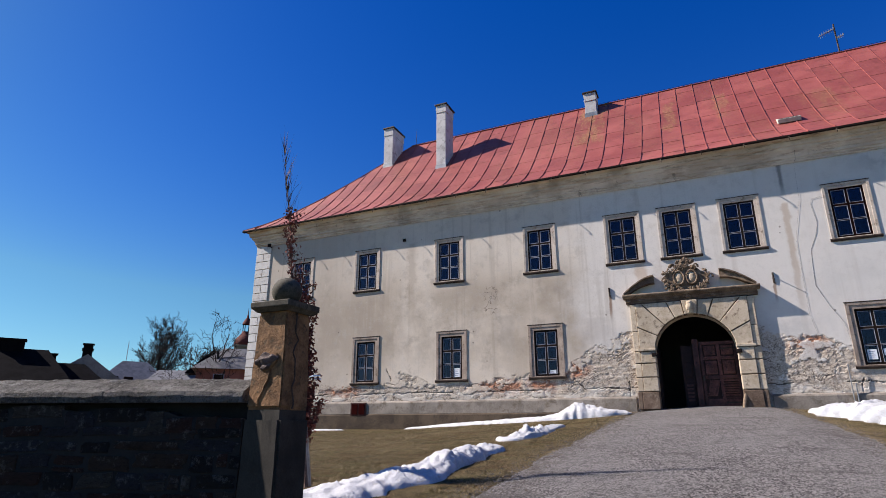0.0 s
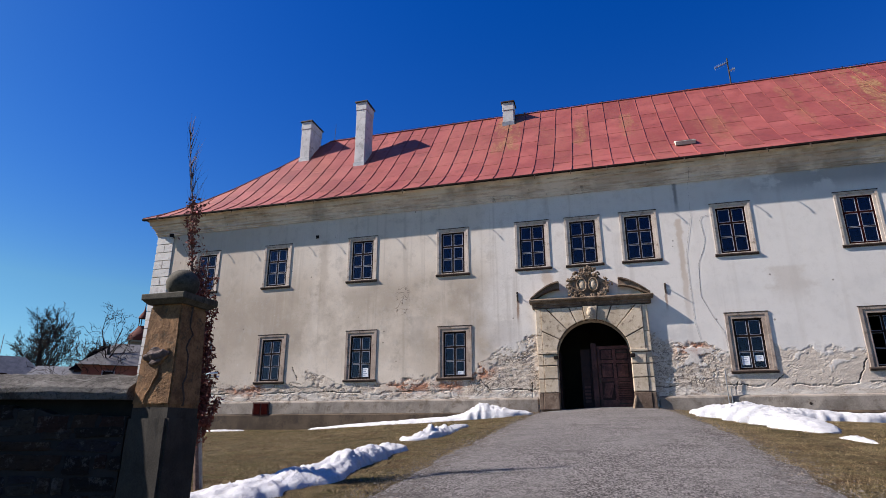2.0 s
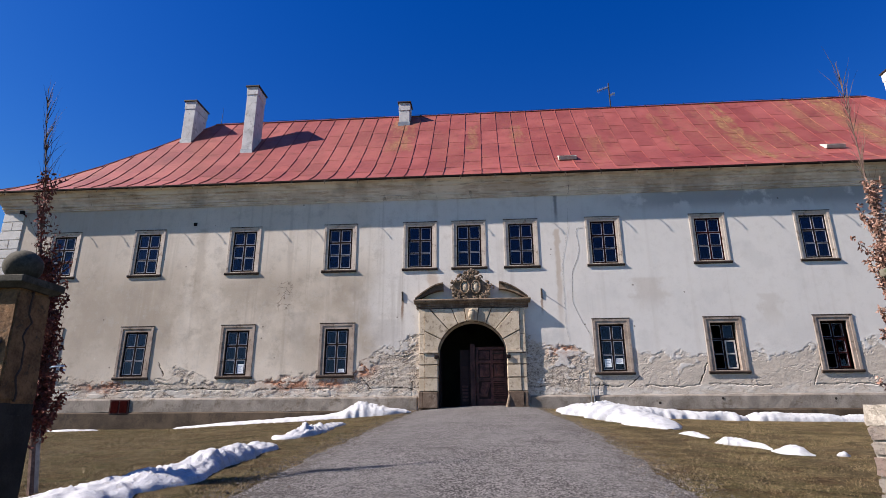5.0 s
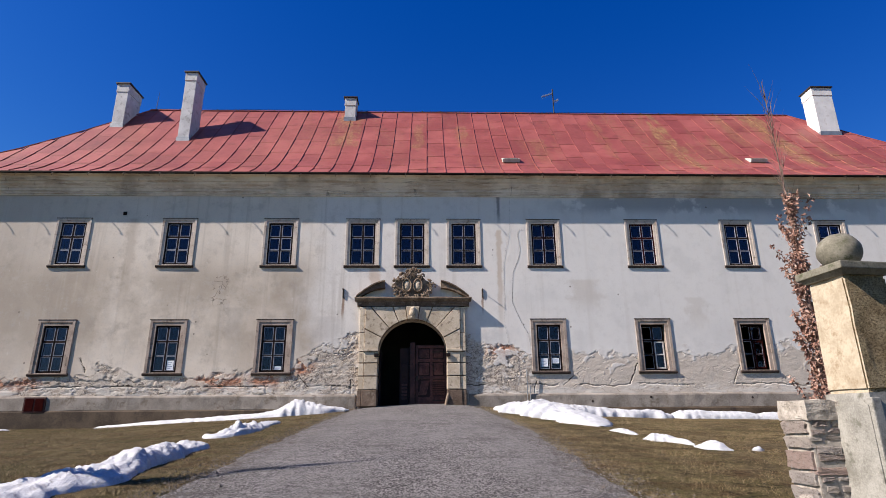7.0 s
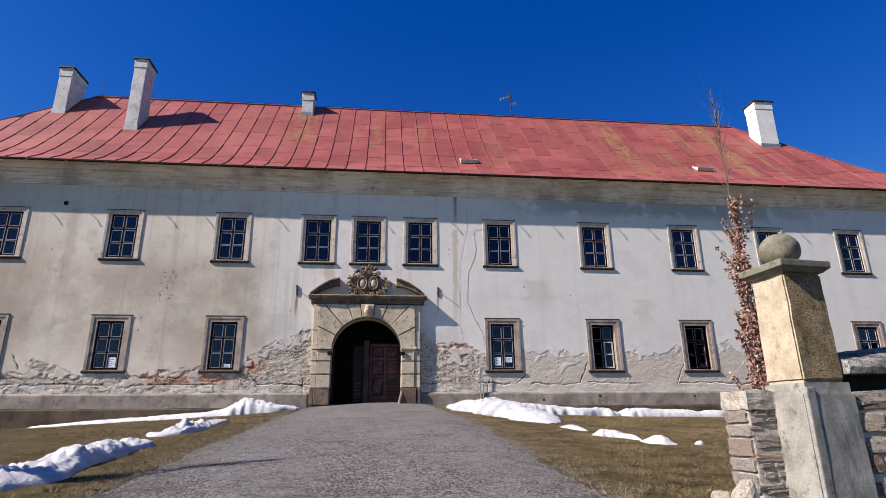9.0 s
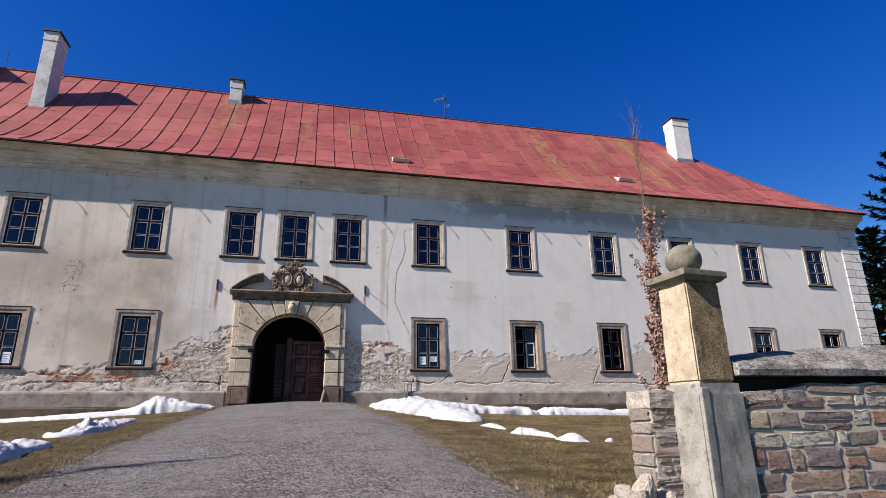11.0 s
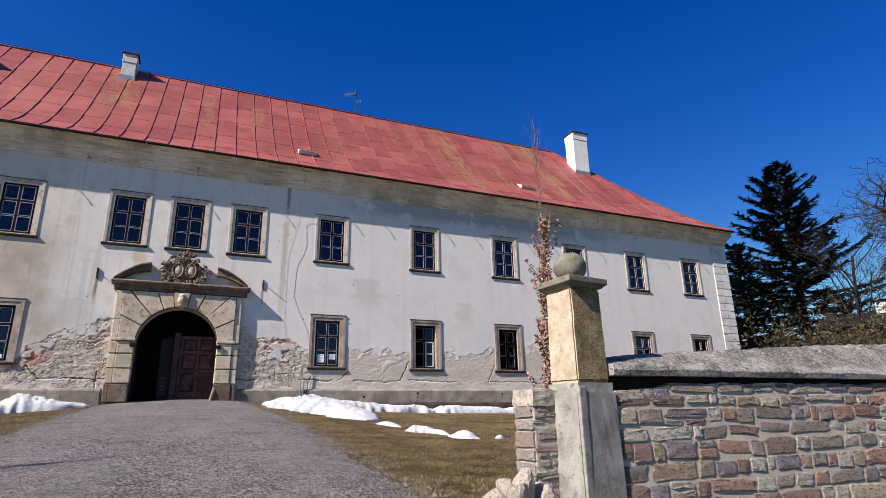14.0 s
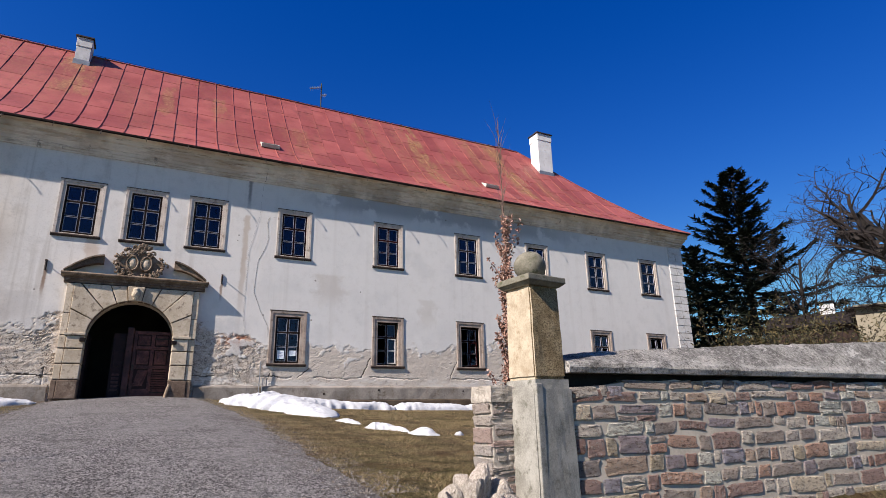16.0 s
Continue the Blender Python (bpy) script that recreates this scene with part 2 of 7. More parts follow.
# weather streaks down the roof: x, half width, upper and lower end, strength
ROOF_STAINS = ((-4.3, 1.0, 19.6, 14.6, 0.75), (-0.4, 0.5, 18.0, 14.4, 0.6), (2.0, 0.5, 17.8, 14.8, 0.5), (6.0, 0.6, 16.5, 13.0, 0.35),
               (9.6, 0.5, 18.5, 13.4, 0.4), (13.2, 0.75, 19.6, 12.6, 1.0), (15.6, 0.4, 17.0, 12.8, 0.6), (17.3, 0.5, 19.6, 15.0, 0.5), (19.3, 0.9, 19.6, 12.8, 1.0), (21.2, 0.5, 17.5, 13.0, 0.5))


def roof_paint():
    m = Nodes("red_roof_paint")
    geo = m.add("ShaderNodeNewGeometry").outputs["Position"]
    info = m.add("ShaderNodeObjectInfo").outputs["Random"]
    sep = m.add("ShaderNodeSeparateXYZ", Vector=geo)
    x, z = sep.outputs[0], sep.outputs[2]
    big = m.noise(0.5, 5.0, 0.6, geo)
    fine = m.noise(9.0, 8.0, 0.7, geo)
    col = m.mix(m.ramp(big, 0.35, 0.65), (0.22, 0.050, 0.042), (0.31, 0.084, 0.070))
    col = m.mix(m.ramp(info, 0.4, 1.0, 0.0, 0.5), col, (0.15, 0.032, 0.028))
    col = m.mix(m.ramp(info, 0.25, 0.0, 0.0, 0.2), col, (0.30, 0.10, 0.085))
    run = m.add("ShaderNodeMapping", Vector=geo)
    run.inputs["Scale"].default_value = (1.0, 0.22, 0.22)
    rust = m.math("MULTIPLY", m.ramp(m.noise(0.6, 5.0, 0.6, run.outputs[0]), 0.48, 0.6), m.ramp(m.noise(6.0, 8.0, 0.8, geo), 0.46, 0.58))
    east = m.ramp(x, 2.0, 14.0, 0.35, 0.7)
    col = m.mix(m.math("MULTIPLY", rust, east), col, (0.25, 0.115, 0.06))
    ragged = m.add("ShaderNodeMapping", Vector=geo)
    ragged.inputs["Scale"].default_value = (1.6, 0.5, 0.5)
    edge = m.noise(1.6, 8.0, 0.75, ragged.outputs[0])
    for sx, half, z1, z0, much in ROOF_STAINS:
        near = m.ramp(m.math("ABSOLUTE", m.math("SUBTRACT", x, sx)), half * 1.7, half * 0.2)
        fall = m.math("MULTIPLY", m.ramp(z, z1 + 0.4, z1 - 0.3), m.ramp(z, z0 - 0.5, z0 + 1.2))
        got = m.ramp(m.math("ADD", edge, m.math("MULTIPLY", m.math("SUBTRACT", m.math("MULTIPLY", near, fall), 1.0), 0.36)), 0.39, 0.55, 0.0, much)
        col = m.mix(got, col, m.mix(m.ramp(fine, 0.4, 0.62), (0.19, 0.075, 0.038), (0.32, 0.185, 0.08)))
    col = m.mix(m.ramp(m.noise(1.4, 7.0, 0.7, geo), 0.5, 0.7, 0.0, 0.5), col, (0.105, 0.028, 0.023))
    col = m.mix(m.math("MULTIPLY", m.ramp(fine, 0.55, 0.75), 0.5), col, (0.38, 0.14, 0.115))
    col = m.mix(m.math("MULTIPLY", m.ramp(m.noise(2.2, 8.0, 0.75, geo), 0.58, 0.72), 0.65), col, (0.075, 0.024, 0.019))
    col = m.mix(m.ramp(m.noise(30.0, 6.0, 0.8, geo), 0.6, 0.72, 0.0, 0.6), col, (0.07, 0.026, 0.02))
    m.bump(m.math("ADD", m.noise(3.0, 4.0, 0.6, geo), m.math("MULTIPLY", fine, 0.25)), 0.4, 0.03)
    return m.done(col, 0.55, 0.0, 0.4)


def stone_random(name, tones, fine=20.0, bump=1.0, dist=0.06, lichen=0.35, dark=0.7):
    """Stones that differ one from another."""
    m = Nodes(name)
    r = m.add("ShaderNodeObjectInfo").outputs["Random"]
    ramp = m.add("ShaderNodeValToRGB", Fac=r)
    ramp.color_ramp.interpolation = "CONSTANT"
    els = ramp.color_ramp.elements
    while len(els) < len(tones):
        els.new(0.5)
    for i, (e, t) in enumerate(zip(els, tones)):
        e.position, e.color = i / len(tones), (*t, 1)
    geo = m.add("ShaderNodeNewGeometry").outputs["Position"]
    flat = m.add("ShaderNodeMapping", Vector=geo)
    flat.inputs["Scale"].default_value = (1.0, 1.0, 3.0)
    f = m.noise(fine * 2.0, 9.0, 0.8, geo)
    layer = m.noise(12.0, 9.0, 0.78, flat.outputs[0])
    col = m.mix(m.ramp(layer, 0.47, 0.64, 0.0, dark), ramp.outputs[0], tuple(q * 0.28 for q in tones[0]))
    col = m.mix(m.ramp(m.noise(fine * 0.9, 8.0, 0.8, geo), 0.53, 0.63, 0.0, lichen * 2), col, (0.42, 0.39, 0.35))
    m.bump(m.math("ADD", f, layer), bump, dist)
    return m.done(col, 0.9, 0.0, 0.25)


def glass():
    m = Nodes("window_glass")
    nt = m.nt
    nt.nodes.remove(m.bsdf)
    clear = nt.nodes.new("ShaderNodeBsdfTransparent")
    clear.inputs[0].default_value = (0.3, 0.3, 0.38, 1)
    gloss = nt.nodes.new("ShaderNodeBsdfGlossy")
    gloss.inputs["Roughness"].default_value = 0.02
    gloss.inputs["Color"].default_value = (0.76, 0.70, 0.95, 1)
    bump = m.add("ShaderNodeBump", Height=m.noise(1.6, 2.0), Strength=0.12, Distance=0.05)
    nt.links.new(bump.outputs[0], gloss.inputs["Normal"])
    fr = m.add("ShaderNodeFresnel", IOR=1.55)
    mixer = nt.nodes.new("ShaderNodeMixShader")
    nt.links.new(fr.outputs[0], mixer.inputs[0])
    nt.links.new(clear.outputs[0], mixer.inputs[1]), nt.links.new(gloss.outputs[0], mixer.inputs[2])
    nt.links.new(mixer.outputs[0], nt.nodes["Material Output"].inputs[0])
    return m.mat


PLASTER, ROOF, GLASS = plaster(), roof_paint(), glass()


def cornice_coat():
    m = Nodes("cornice_plaster")
    col = m.mix(m.ramp(m.noise(0.7, 6.0, 0.65), 0.38, 0.62), (0.58, 0.48, 0.375), (0.78, 0.68, 0.56))
    col = m.mix(m.ramp(m.noise(0.9, 7.0, 0.7, m.place((1.0, 1.0, 7.0))), 0.50, 0.62, 0.0, 0.5), col, (0.40, 0.275, 0.175))
    col = m.mix(m.ramp(m.noise(1.0, 8.0, 0.72, m.place((0.5, 1.0, 5.0))), 0.56, 0.68, 0.0, 0.7), col, (0.17, 0.125, 0.09))
    col = m.mix(m.ramp(m.noise(2.4, 6.0, 0.7, m.place((1.0, 1.0, 0.3))), 0.62, 0.72, 0.0, 0.6), col, (0.10, 0.08, 0.062))
    col = m.mix(m.ramp(m.noise(0.28, 4.0, 0.6), 0.54, 0.62, 0.0, 0.45), col, (0.22, 0.17, 0.13))
    m.bump(m.noise(14.0, 7.0, 0.7), 0.5, 0.02)
    return m.done(col, 0.92, 0.0, 0.2)


CORNICE = cornice_coat()
PLINTH = simple("plinth_cement", (0.17, 0.145, 0.12), (0.31, 0.275, 0.235), 1.2, 25.0, dirt=(0.13, 0.105, 0.08), bump=1.0, dist=0.02)
DAMP = simple("damp_footing", (0.04, 0.027, 0.017), (0.11, 0.08, 0.053), 1.0, 22.0, dirt=(0.04, 0.03, 0.022), bump=1.0, dist=0.02)
FRAME_STONE = simple("window_sandstone", (0.40, 0.34, 0.285), (0.56, 0.495, 0.43), 1.7, 30.0, dirt=(0.20, 0.155, 0.12), bump=0.5)
FRAME_DARK = simple("dark_window_sandstone", (0.23, 0.18, 0.148), (0.40, 0.33, 0.275), 1.7, 30.0, dirt=(0.12, 0.085, 0.062), bump=0.5)
SILL = simple("dark_sill", (0.035, 0.024, 0.018), (0.08, 0.055, 0.042), 4.0, 40.0)
SASH = simple("dark_sash_paint", (0.014, 0.010, 0.009), (0.03, 0.020, 0.017), 6.0, 60.0, rough=0.9, spec=0.0)
SASH_RED = simple("red_sash_paint", (0.022, 0.004, 0.004), (0.036, 0.007, 0.006), 6.0, 60.0, rough=0.9, spec=0.0)
SASH_BROWN = simple("red_brown_sash_paint", (0.010, 0.004, 0.004), (0.018, 0.007, 0.006), 6.0, 60.0, rough=0.9, spec=0.0)
MUNTIN = simple("pale_muntin_paint", (0.22, 0.23, 0.27), (0.32, 0.33, 0.37), 6.0, 60.0, rough=0.7)
CASEMENT = simple("worn_white_casement", (0.42, 0.40, 0.38), (0.62, 0.60, 0.57), 6.0, 40.0, rough=0.8, dirt=(0.2, 0.17, 0.14))
PORTAL = simple("portal_sandstone", (0.45, 0.365, 0.26), (0.64, 0.545, 0.42), 2.2, 22.0, vary=0.3, dirt=(0.22, 0.165, 0.12), bump=0.8)
PORTAL_DARK = simple("dark_sandstone", (0.075, 0.048, 0.033), (0.19, 0.135, 0.098), 2.0, 28.0, bump=0.8, dirt=(0.26, 0.205, 0.155))
CARVED = simple("carved_sandstone", (0.10, 0.068, 0.045), (0.27, 0.20, 0.14), 4.0, 28.0, bump=0.8, dirt=(0.06, 0.04, 0.028))
# panels and swung leaves take a darker copy, with recess shade in its tone
DOOR_PANEL = simple("door_panel_wood", (0.014, 0.006, 0.006), (0.034, 0.014, 0.013), 3.0, 40.0, rough=0.7)
DOOR_WOOD = simple("dark_door_wood", (0.045, 0.016, 0.015), (0.15, 0.058, 0.052), 3.0, 40.0, rough=0.55, vary=0.5, dirt=(0.03, 0.012, 0.011))
CHIMNEY = simple("white_chimney_render", (0.58, 0.57, 0.555), (0.71, 0.70, 0.685), 1.5, 30.0, dirt=(0.55, 0.53, 0.5))
# greyer copy for three stacks: shade on their fronts is in the colour
CHIMNEY_SHADED = simple("shaded_white_chimney_render", (0.46, 0.46, 0.46), (0.62, 0.615, 0.61), 1.5, 30.0, dirt=(0.30, 0.29, 0.285))
TIN = simple("grey_sheet_metal", (0.22, 0.23, 0.24), (0.36, 0.37, 0.38), 3.0, 30.0, rough=0.5, metal=0.6)
DARK_METAL = simple("dark_metal", (0.03, 0.025, 0.022), (0.07, 0.05, 0.04), 6.0, 40.0, rough=0.6, metal=0.5)
BRIGHT_METAL = simple("dull_aluminium", (0.35, 0.35, 0.36), (0.5, 0.5, 0.5), 6.0, 40.0, rough=0.4, metal=0.9)
QUOIN = simple("quoin_plaster", (0.58, 0.56, 0.53), (0.70, 0.68, 0.65), 1.5, 30.0, vary=0.15, dirt=(0.42, 0.39, 0.35))
# near-black, so the gloom of rooms and passage is in the plaster colour
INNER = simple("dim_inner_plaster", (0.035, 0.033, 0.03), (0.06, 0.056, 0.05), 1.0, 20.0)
PAPER = simple("white_paper", (0.72, 0.75, 0.80), (0.82, 0.84, 0.86), 8.0, 60.0, bump=0.05)
INK = simple("grey_ink", (0.16, 0.2, 0.3), (0.22, 0.26, 0.36), 8.0, 60.0, bump=0.05)
MORTAR = simple("grey_mortar", (0.37, 0.32, 0.25), (0.50, 0.44, 0.355), 3.0, 40.0, bump=0.6, dist=0.008, dirt=(0.38, 0.33, 0.27))


def coping_cement(name, k):
    m = Nodes(name)
    col = m.mix(m.ramp(m.noise(2.2, 7.0, 0.7), 0.36, 0.64), (0.13 * k, 0.122 * k, 0.11 * k), (0.30 * k, 0.285 * k, 0.262 * k))
    col = m.mix(m.ramp(m.noise(22.0, 7.0, 0.8), 0.5, 0.60, 0.0, 0.8), col, (0.07, 0.066, 0.058))
    col = m.mix(m.ramp(m.noise(1.1, 8.0, 0.75, m.place((1.5, 3.0, 3.0))), 0.57, 0.61, 0.0, 0.8), col, (0.46 * k, 0.45 * k, 0.425 * k))
    lip = m.math("MULTIPLY", m.ramp(m.add("ShaderNodeSeparateXYZ", Vector=m.pos).outputs[2], 2.2, 2.1), m.ramp(m.noise(1.8, 7.0, 0.7, m.place((0.6, 1.0, 1.0))), 0.46, 0.56))
    col = m.mix(m.math("MULTIPLY", lip, 0.75), col, (0.40 * k, 0.385 * k, 0.36 * k))
    col = m.mix(m.ramp(m.noise(42.0, 5.0, 0.85), 0.52, 0.62, 0.0, 0.6), col, (0.05, 0.047, 0.042))
    col = m.mix(m.ramp(m.noise(60.0, 3.0, 0.8), 0.60, 0.66, 0.0, 0.7), col, (0.44 * k, 0.42 * k, 0.39 * k))
    grain = m.noise(15.0, 6.0, 0.85)
    col = m.mix(m.ramp(grain, 0.54, 0.60, 0.0, 0.75), col, (0.42 * k, 0.40 * k, 0.37 * k))
    col = m.mix(m.ramp(grain, 0.45, 0.39, 0.0, 0.75), col, (0.05, 0.047, 0.042))
    m.bump(m.math("ADD", grain, m.noise(30.0, 8.0, 0.85)), 1.0, 0.06)
    return m.done(col, 0.92, 0.0, 0.2)


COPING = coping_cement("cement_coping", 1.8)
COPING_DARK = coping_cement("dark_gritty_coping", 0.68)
RUBBLE = stone_random("field_stone", [(0.38, 0.23, 0.18), (0.66, 0.59, 0.50), (0.42, 0.35, 0.30), (0.54, 0.40, 0.30), (0.71, 0.60, 0.45), (0.34, 0.29, 0.26),
                                      (0.51, 0.30, 0.22), (0.51, 0.42, 0.35), (0.65, 0.57, 0.49), (0.40, 0.27, 0.23), (0.72, 0.70, 0.60), (0.37, 0.34, 0.38), (0.54, 0.45, 0.32), (0.55, 0.35, 0.26), (0.36, 0.30, 0.31)], fine=30.0, bump=1.0, dist=0.08, dark=0.9, lichen=0.5)
STUB_STONE = stone_random("pale_stub_stone", [(0.44, 0.37, 0.32), (0.48, 0.42, 0.365), (0.40, 0.33, 0.29), (0.43, 0.32, 0.275), (0.45, 0.40, 0.36)], lichen=0.3)
STUB_CEMENT = simple("stub_cement", (0.27, 0.24, 0.20), (0.42, 0.38, 0.325), 6.0, 26.0, bump=1.0, dist=0.03, dirt=(0.20, 0.175, 0.14))
# shade of the left wall and the bed joints is put into these tones
SHADED_MORTAR = simple("shaded_dark_mortar", (0.010, 0.009, 0.009), (0.021, 0.02, 0.019), 3.0, 30.0, bump=0.8, dist=0.012)
RUBBLE_SHADED = stone_random("shaded_dark_stone", [(0.045, 0.02, 0.014), (0.045, 0.036, 0.03), (0.016, 0.014, 0.013), (0.05, 0.03, 0.02), (0.06, 0.05, 0.04), (0.012, 0.011, 0.012), (0.03, 0.028, 0.034)], fine=9.0, lichen=0.11)
PILLAR_TAN = simple("smooth_ochre_sandstone", (0.32, 0.262, 0.182), (0.44, 0.375, 0.275), 5.0, 40.0, bump=0.6, dist=0.01, dirt=(0.27, 0.205, 0.13))


def tooled_face():
    """Pecked sandstone, full of small pits in rough rows."""
    m = Nodes("tooled_ochre_sandstone")
    pits = m.noise(46.0, 5.0, 0.7, m.place((1.0, 1.0, 1.7)))
    col = m.mix(m.ramp(m.noise(5.0, 6.0, 0.65), 0.36, 0.64), (0.23, 0.17, 0.092), (0.37, 0.29, 0.17))
    col = m.mix(m.ramp(pits, 0.52, 0.40, 0.0, 0.75), col, (0.07, 0.048, 0.026))
    col = m.mix(m.ramp(pits, 0.56, 0.66, 0.0, 0.6), col, (0.46, 0.365, 0.22))
    m.bump(m.math("ADD", pits, m.noise(120.0, 4.0, 0.6)), 0.9, 0.02)
    return m.done(col, 0.95, 0.0, 0.15)


PILLAR_TOOLED = tooled_face()
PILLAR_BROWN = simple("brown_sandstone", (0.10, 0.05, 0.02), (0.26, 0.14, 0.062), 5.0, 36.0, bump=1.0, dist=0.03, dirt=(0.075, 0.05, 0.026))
PILLAR_DARK = simple("dark_brown_grey_sandstone", (0.018, 0.016, 0.013), (0.042, 0.037, 0.03), 3.0, 60.0, bump=0.8, dist=0.01, dirt=(0.02, 0.018, 0.014))
PILLAR_GREY = simple("grey_sandstone", (0.17, 0.162, 0.138), (0.32, 0.307, 0.27), 3.0, 60.0, bump=0.8, dist=0.01, dirt=(0.13, 0.125, 0.10))
CAP_STONE = simple("mossy_cap_stone", (0.115, 0.105, 0.077), (0.215, 0.20, 0.155), 5.0, 50.0, bump=0.8, dist=0.01, dirt=(0.08, 0.082, 0.045))
CAP_DARK = simple("dark_cap_stone", (0.035, 0.032, 0.022), (0.085, 0.077, 0.058), 5.0, 50.0, bump=0.8, dist=0.01, dirt=(0.03, 0.03, 0.02))
FRAGMENT = simple("pinkish_broken_stone", (0.06, 0.043, 0.038), (0.14, 0.105, 0.095), 8.0, 40.0, bump=1.0, dist=0.02)
EAVES = simple("black_eaves_paint", (0.008, 0.006, 0.006), (0.02, 0.014, 0.012), 4.0, 40.0, spec=0.1)
SNOW = simple("old_snow", (0.40, 0.41, 0.43), (0.55, 0.56, 0.58), 3.0, 26.0, rough=0.6, bump=1.0, dist=0.05, dirt=(0.36, 0.355, 0.35))

# ---- building helpers ----
RND = random.Random(7)


def part(name, bm, material, parent=None, label="", smooth=False, mats=()):
    """Links a bmesh as one mesh object, under a thing or a part."""
    me = bpy.data.meshes.new(name)
    bm.to_mesh(me)
    bm.free()
    for mt in (material, *mats):
        me.materials.append(mt)
    if smooth:
        me.polygons.foreach_set("use_smooth", [True] * len(me.polygons))
    ob = new(name, me)
    if parent is not None:
        ob.parent = parent
    if label:
        ob["label"] = label
    return ob


def share(ob, name, m, parent=None):
    """Another object on the same mesh."""
    o = new(name, ob.data)
    o.matrix_basis = m
    if parent is not None:
        o.parent = parent
    return o


def box(bm, x0, x1, y0, y1, z0, z1, bevel=0.0):
    made = bmesh.ops.create_cube(bm, size=1.0, matrix=Matrix.LocRotScale(((x0 + x1) / 2, (y0 + y1) / 2, (z0 + z1) / 2), None, (x1 - x0, y1 - y0, z1 - z0)))
    if bevel:
        edges = list({e for v in made["verts"] for e in v.link_edges})
        bmesh.ops.bevel(bm, geom=edges, offset=bevel, segments=2, affect="EDGES", profile=0.6)
    return bm


def boxes(*rows, bevel=0.0):
    bm = bmesh.new()
    for r in rows:
        box(bm, *r, bevel=bevel)
    return bm


def prism(bm, outline, y0, y1):
    """An outline of (x, z) drawn out from y0 to y1."""
    a = [bm.verts.new((x, y0, z)) for x, z in outline]
    b = [bm.verts.new((x, y1, z)) for x, z in outline]
    n = len(a)
    bm.faces.new(a), bm.faces.new(b[::-1])
    for i in range(n):
        bm.faces.new((a[i], b[i], b[(i + 1) % n], a[(i + 1) % n]))
    bmesh.ops.recalc_face_normals(bm, faces=bm.faces[:])
    return bm


def sweep_x(bm, profile, x0, x1, cuts=1):
    """A profile of (y, z) drawn along x."""
    rings = [[bm.verts.new((x0 + (x1 - x0) * i / cuts, y, z)) for y, z in profile] for i in range(cuts + 1)]
    n = len(profile)
    for a, b in zip(rings, rings[1:]):
        for i in range(n):
            bm.faces.new((a[i], a[(i + 1) % n], b[(i + 1) % n], b[i]))
    bm.faces.new(rings[0][::-1]), bm.faces.new(rings[-1])
    bmesh.ops.recalc_face_normals(bm, faces=bm.faces[:])
    return bm


def tube(bm, pts, radii, sides=6):
    """A tapered round bar along points."""
    rings = []
    up = Vector((0.31, 0.17, 0.93))
    for i, p in enumerate(pts):
        d = (Vector(pts[min(i + 1, len(pts) - 1)]) - Vector(pts[max(i - 1, 0)])).normalized()
        u = d.cross(up)
        if u.length < 0.05:
            u = d.cross(Vector((1, 0, 0)))
        u.normalize()
        v = d.cross(u)
        r = radii[i] if isinstance(radii, (list, tuple)) else radii
        rings.append([bm.verts.new(Vector(p) + (u * math.cos(k * math.tau / sides) + v * math.sin(k * math.tau / sides)) * r) for k in range(sides)])
    for a, b in zip(rings, rings[1:]):
        for k in range(sides):
            bm.faces.new((a[k], a[(k + 1) % sides], b[(k + 1) % sides], b[k]))
    bm.faces.new(rings[0][::-1]), bm.faces.new(rings[-1])
    return bm


def fuzz(x, y, z=0.0):
    return noise.noise(Vector((x, y, z)))


def thing(name, label, category, group="", kind="", at=(0, 0, 0)):
    e = new(name)
    e.location = at
    e.empty_display_size = 0.2
    return tagged(e, label, category, group, kind)


# ---- ground levels ----
BASE_X = (-70, -23, -18, -13, -8.5, -5, -2.8, -0.5, 2, 4.4, 9, 15, 28, 70)
BASE_Z = (1.3, 1.45, 1.5, 1.55, 1.85, 2.05, 2.22, 2.32, 2.33, 2.1, 1.85, 1.75, 1.7, 1.6)


def ground_z(x, y):
    top = float(np.interp(x, BASE_X, BASE_Z))
    z = 0.12 + (top - 0.12) * min(max(y, -6.0), 26.0) / 24
    # the verge before the garden walls lies lower
    k = min(max((abs(x) - 4.5) / 1.2, 0.0), 1.0) * min(max((5.2 - y) / 0.5, 0.0), 1.0)
    z -= 0.8 * k * k * (3 - 2 * k)
    return z


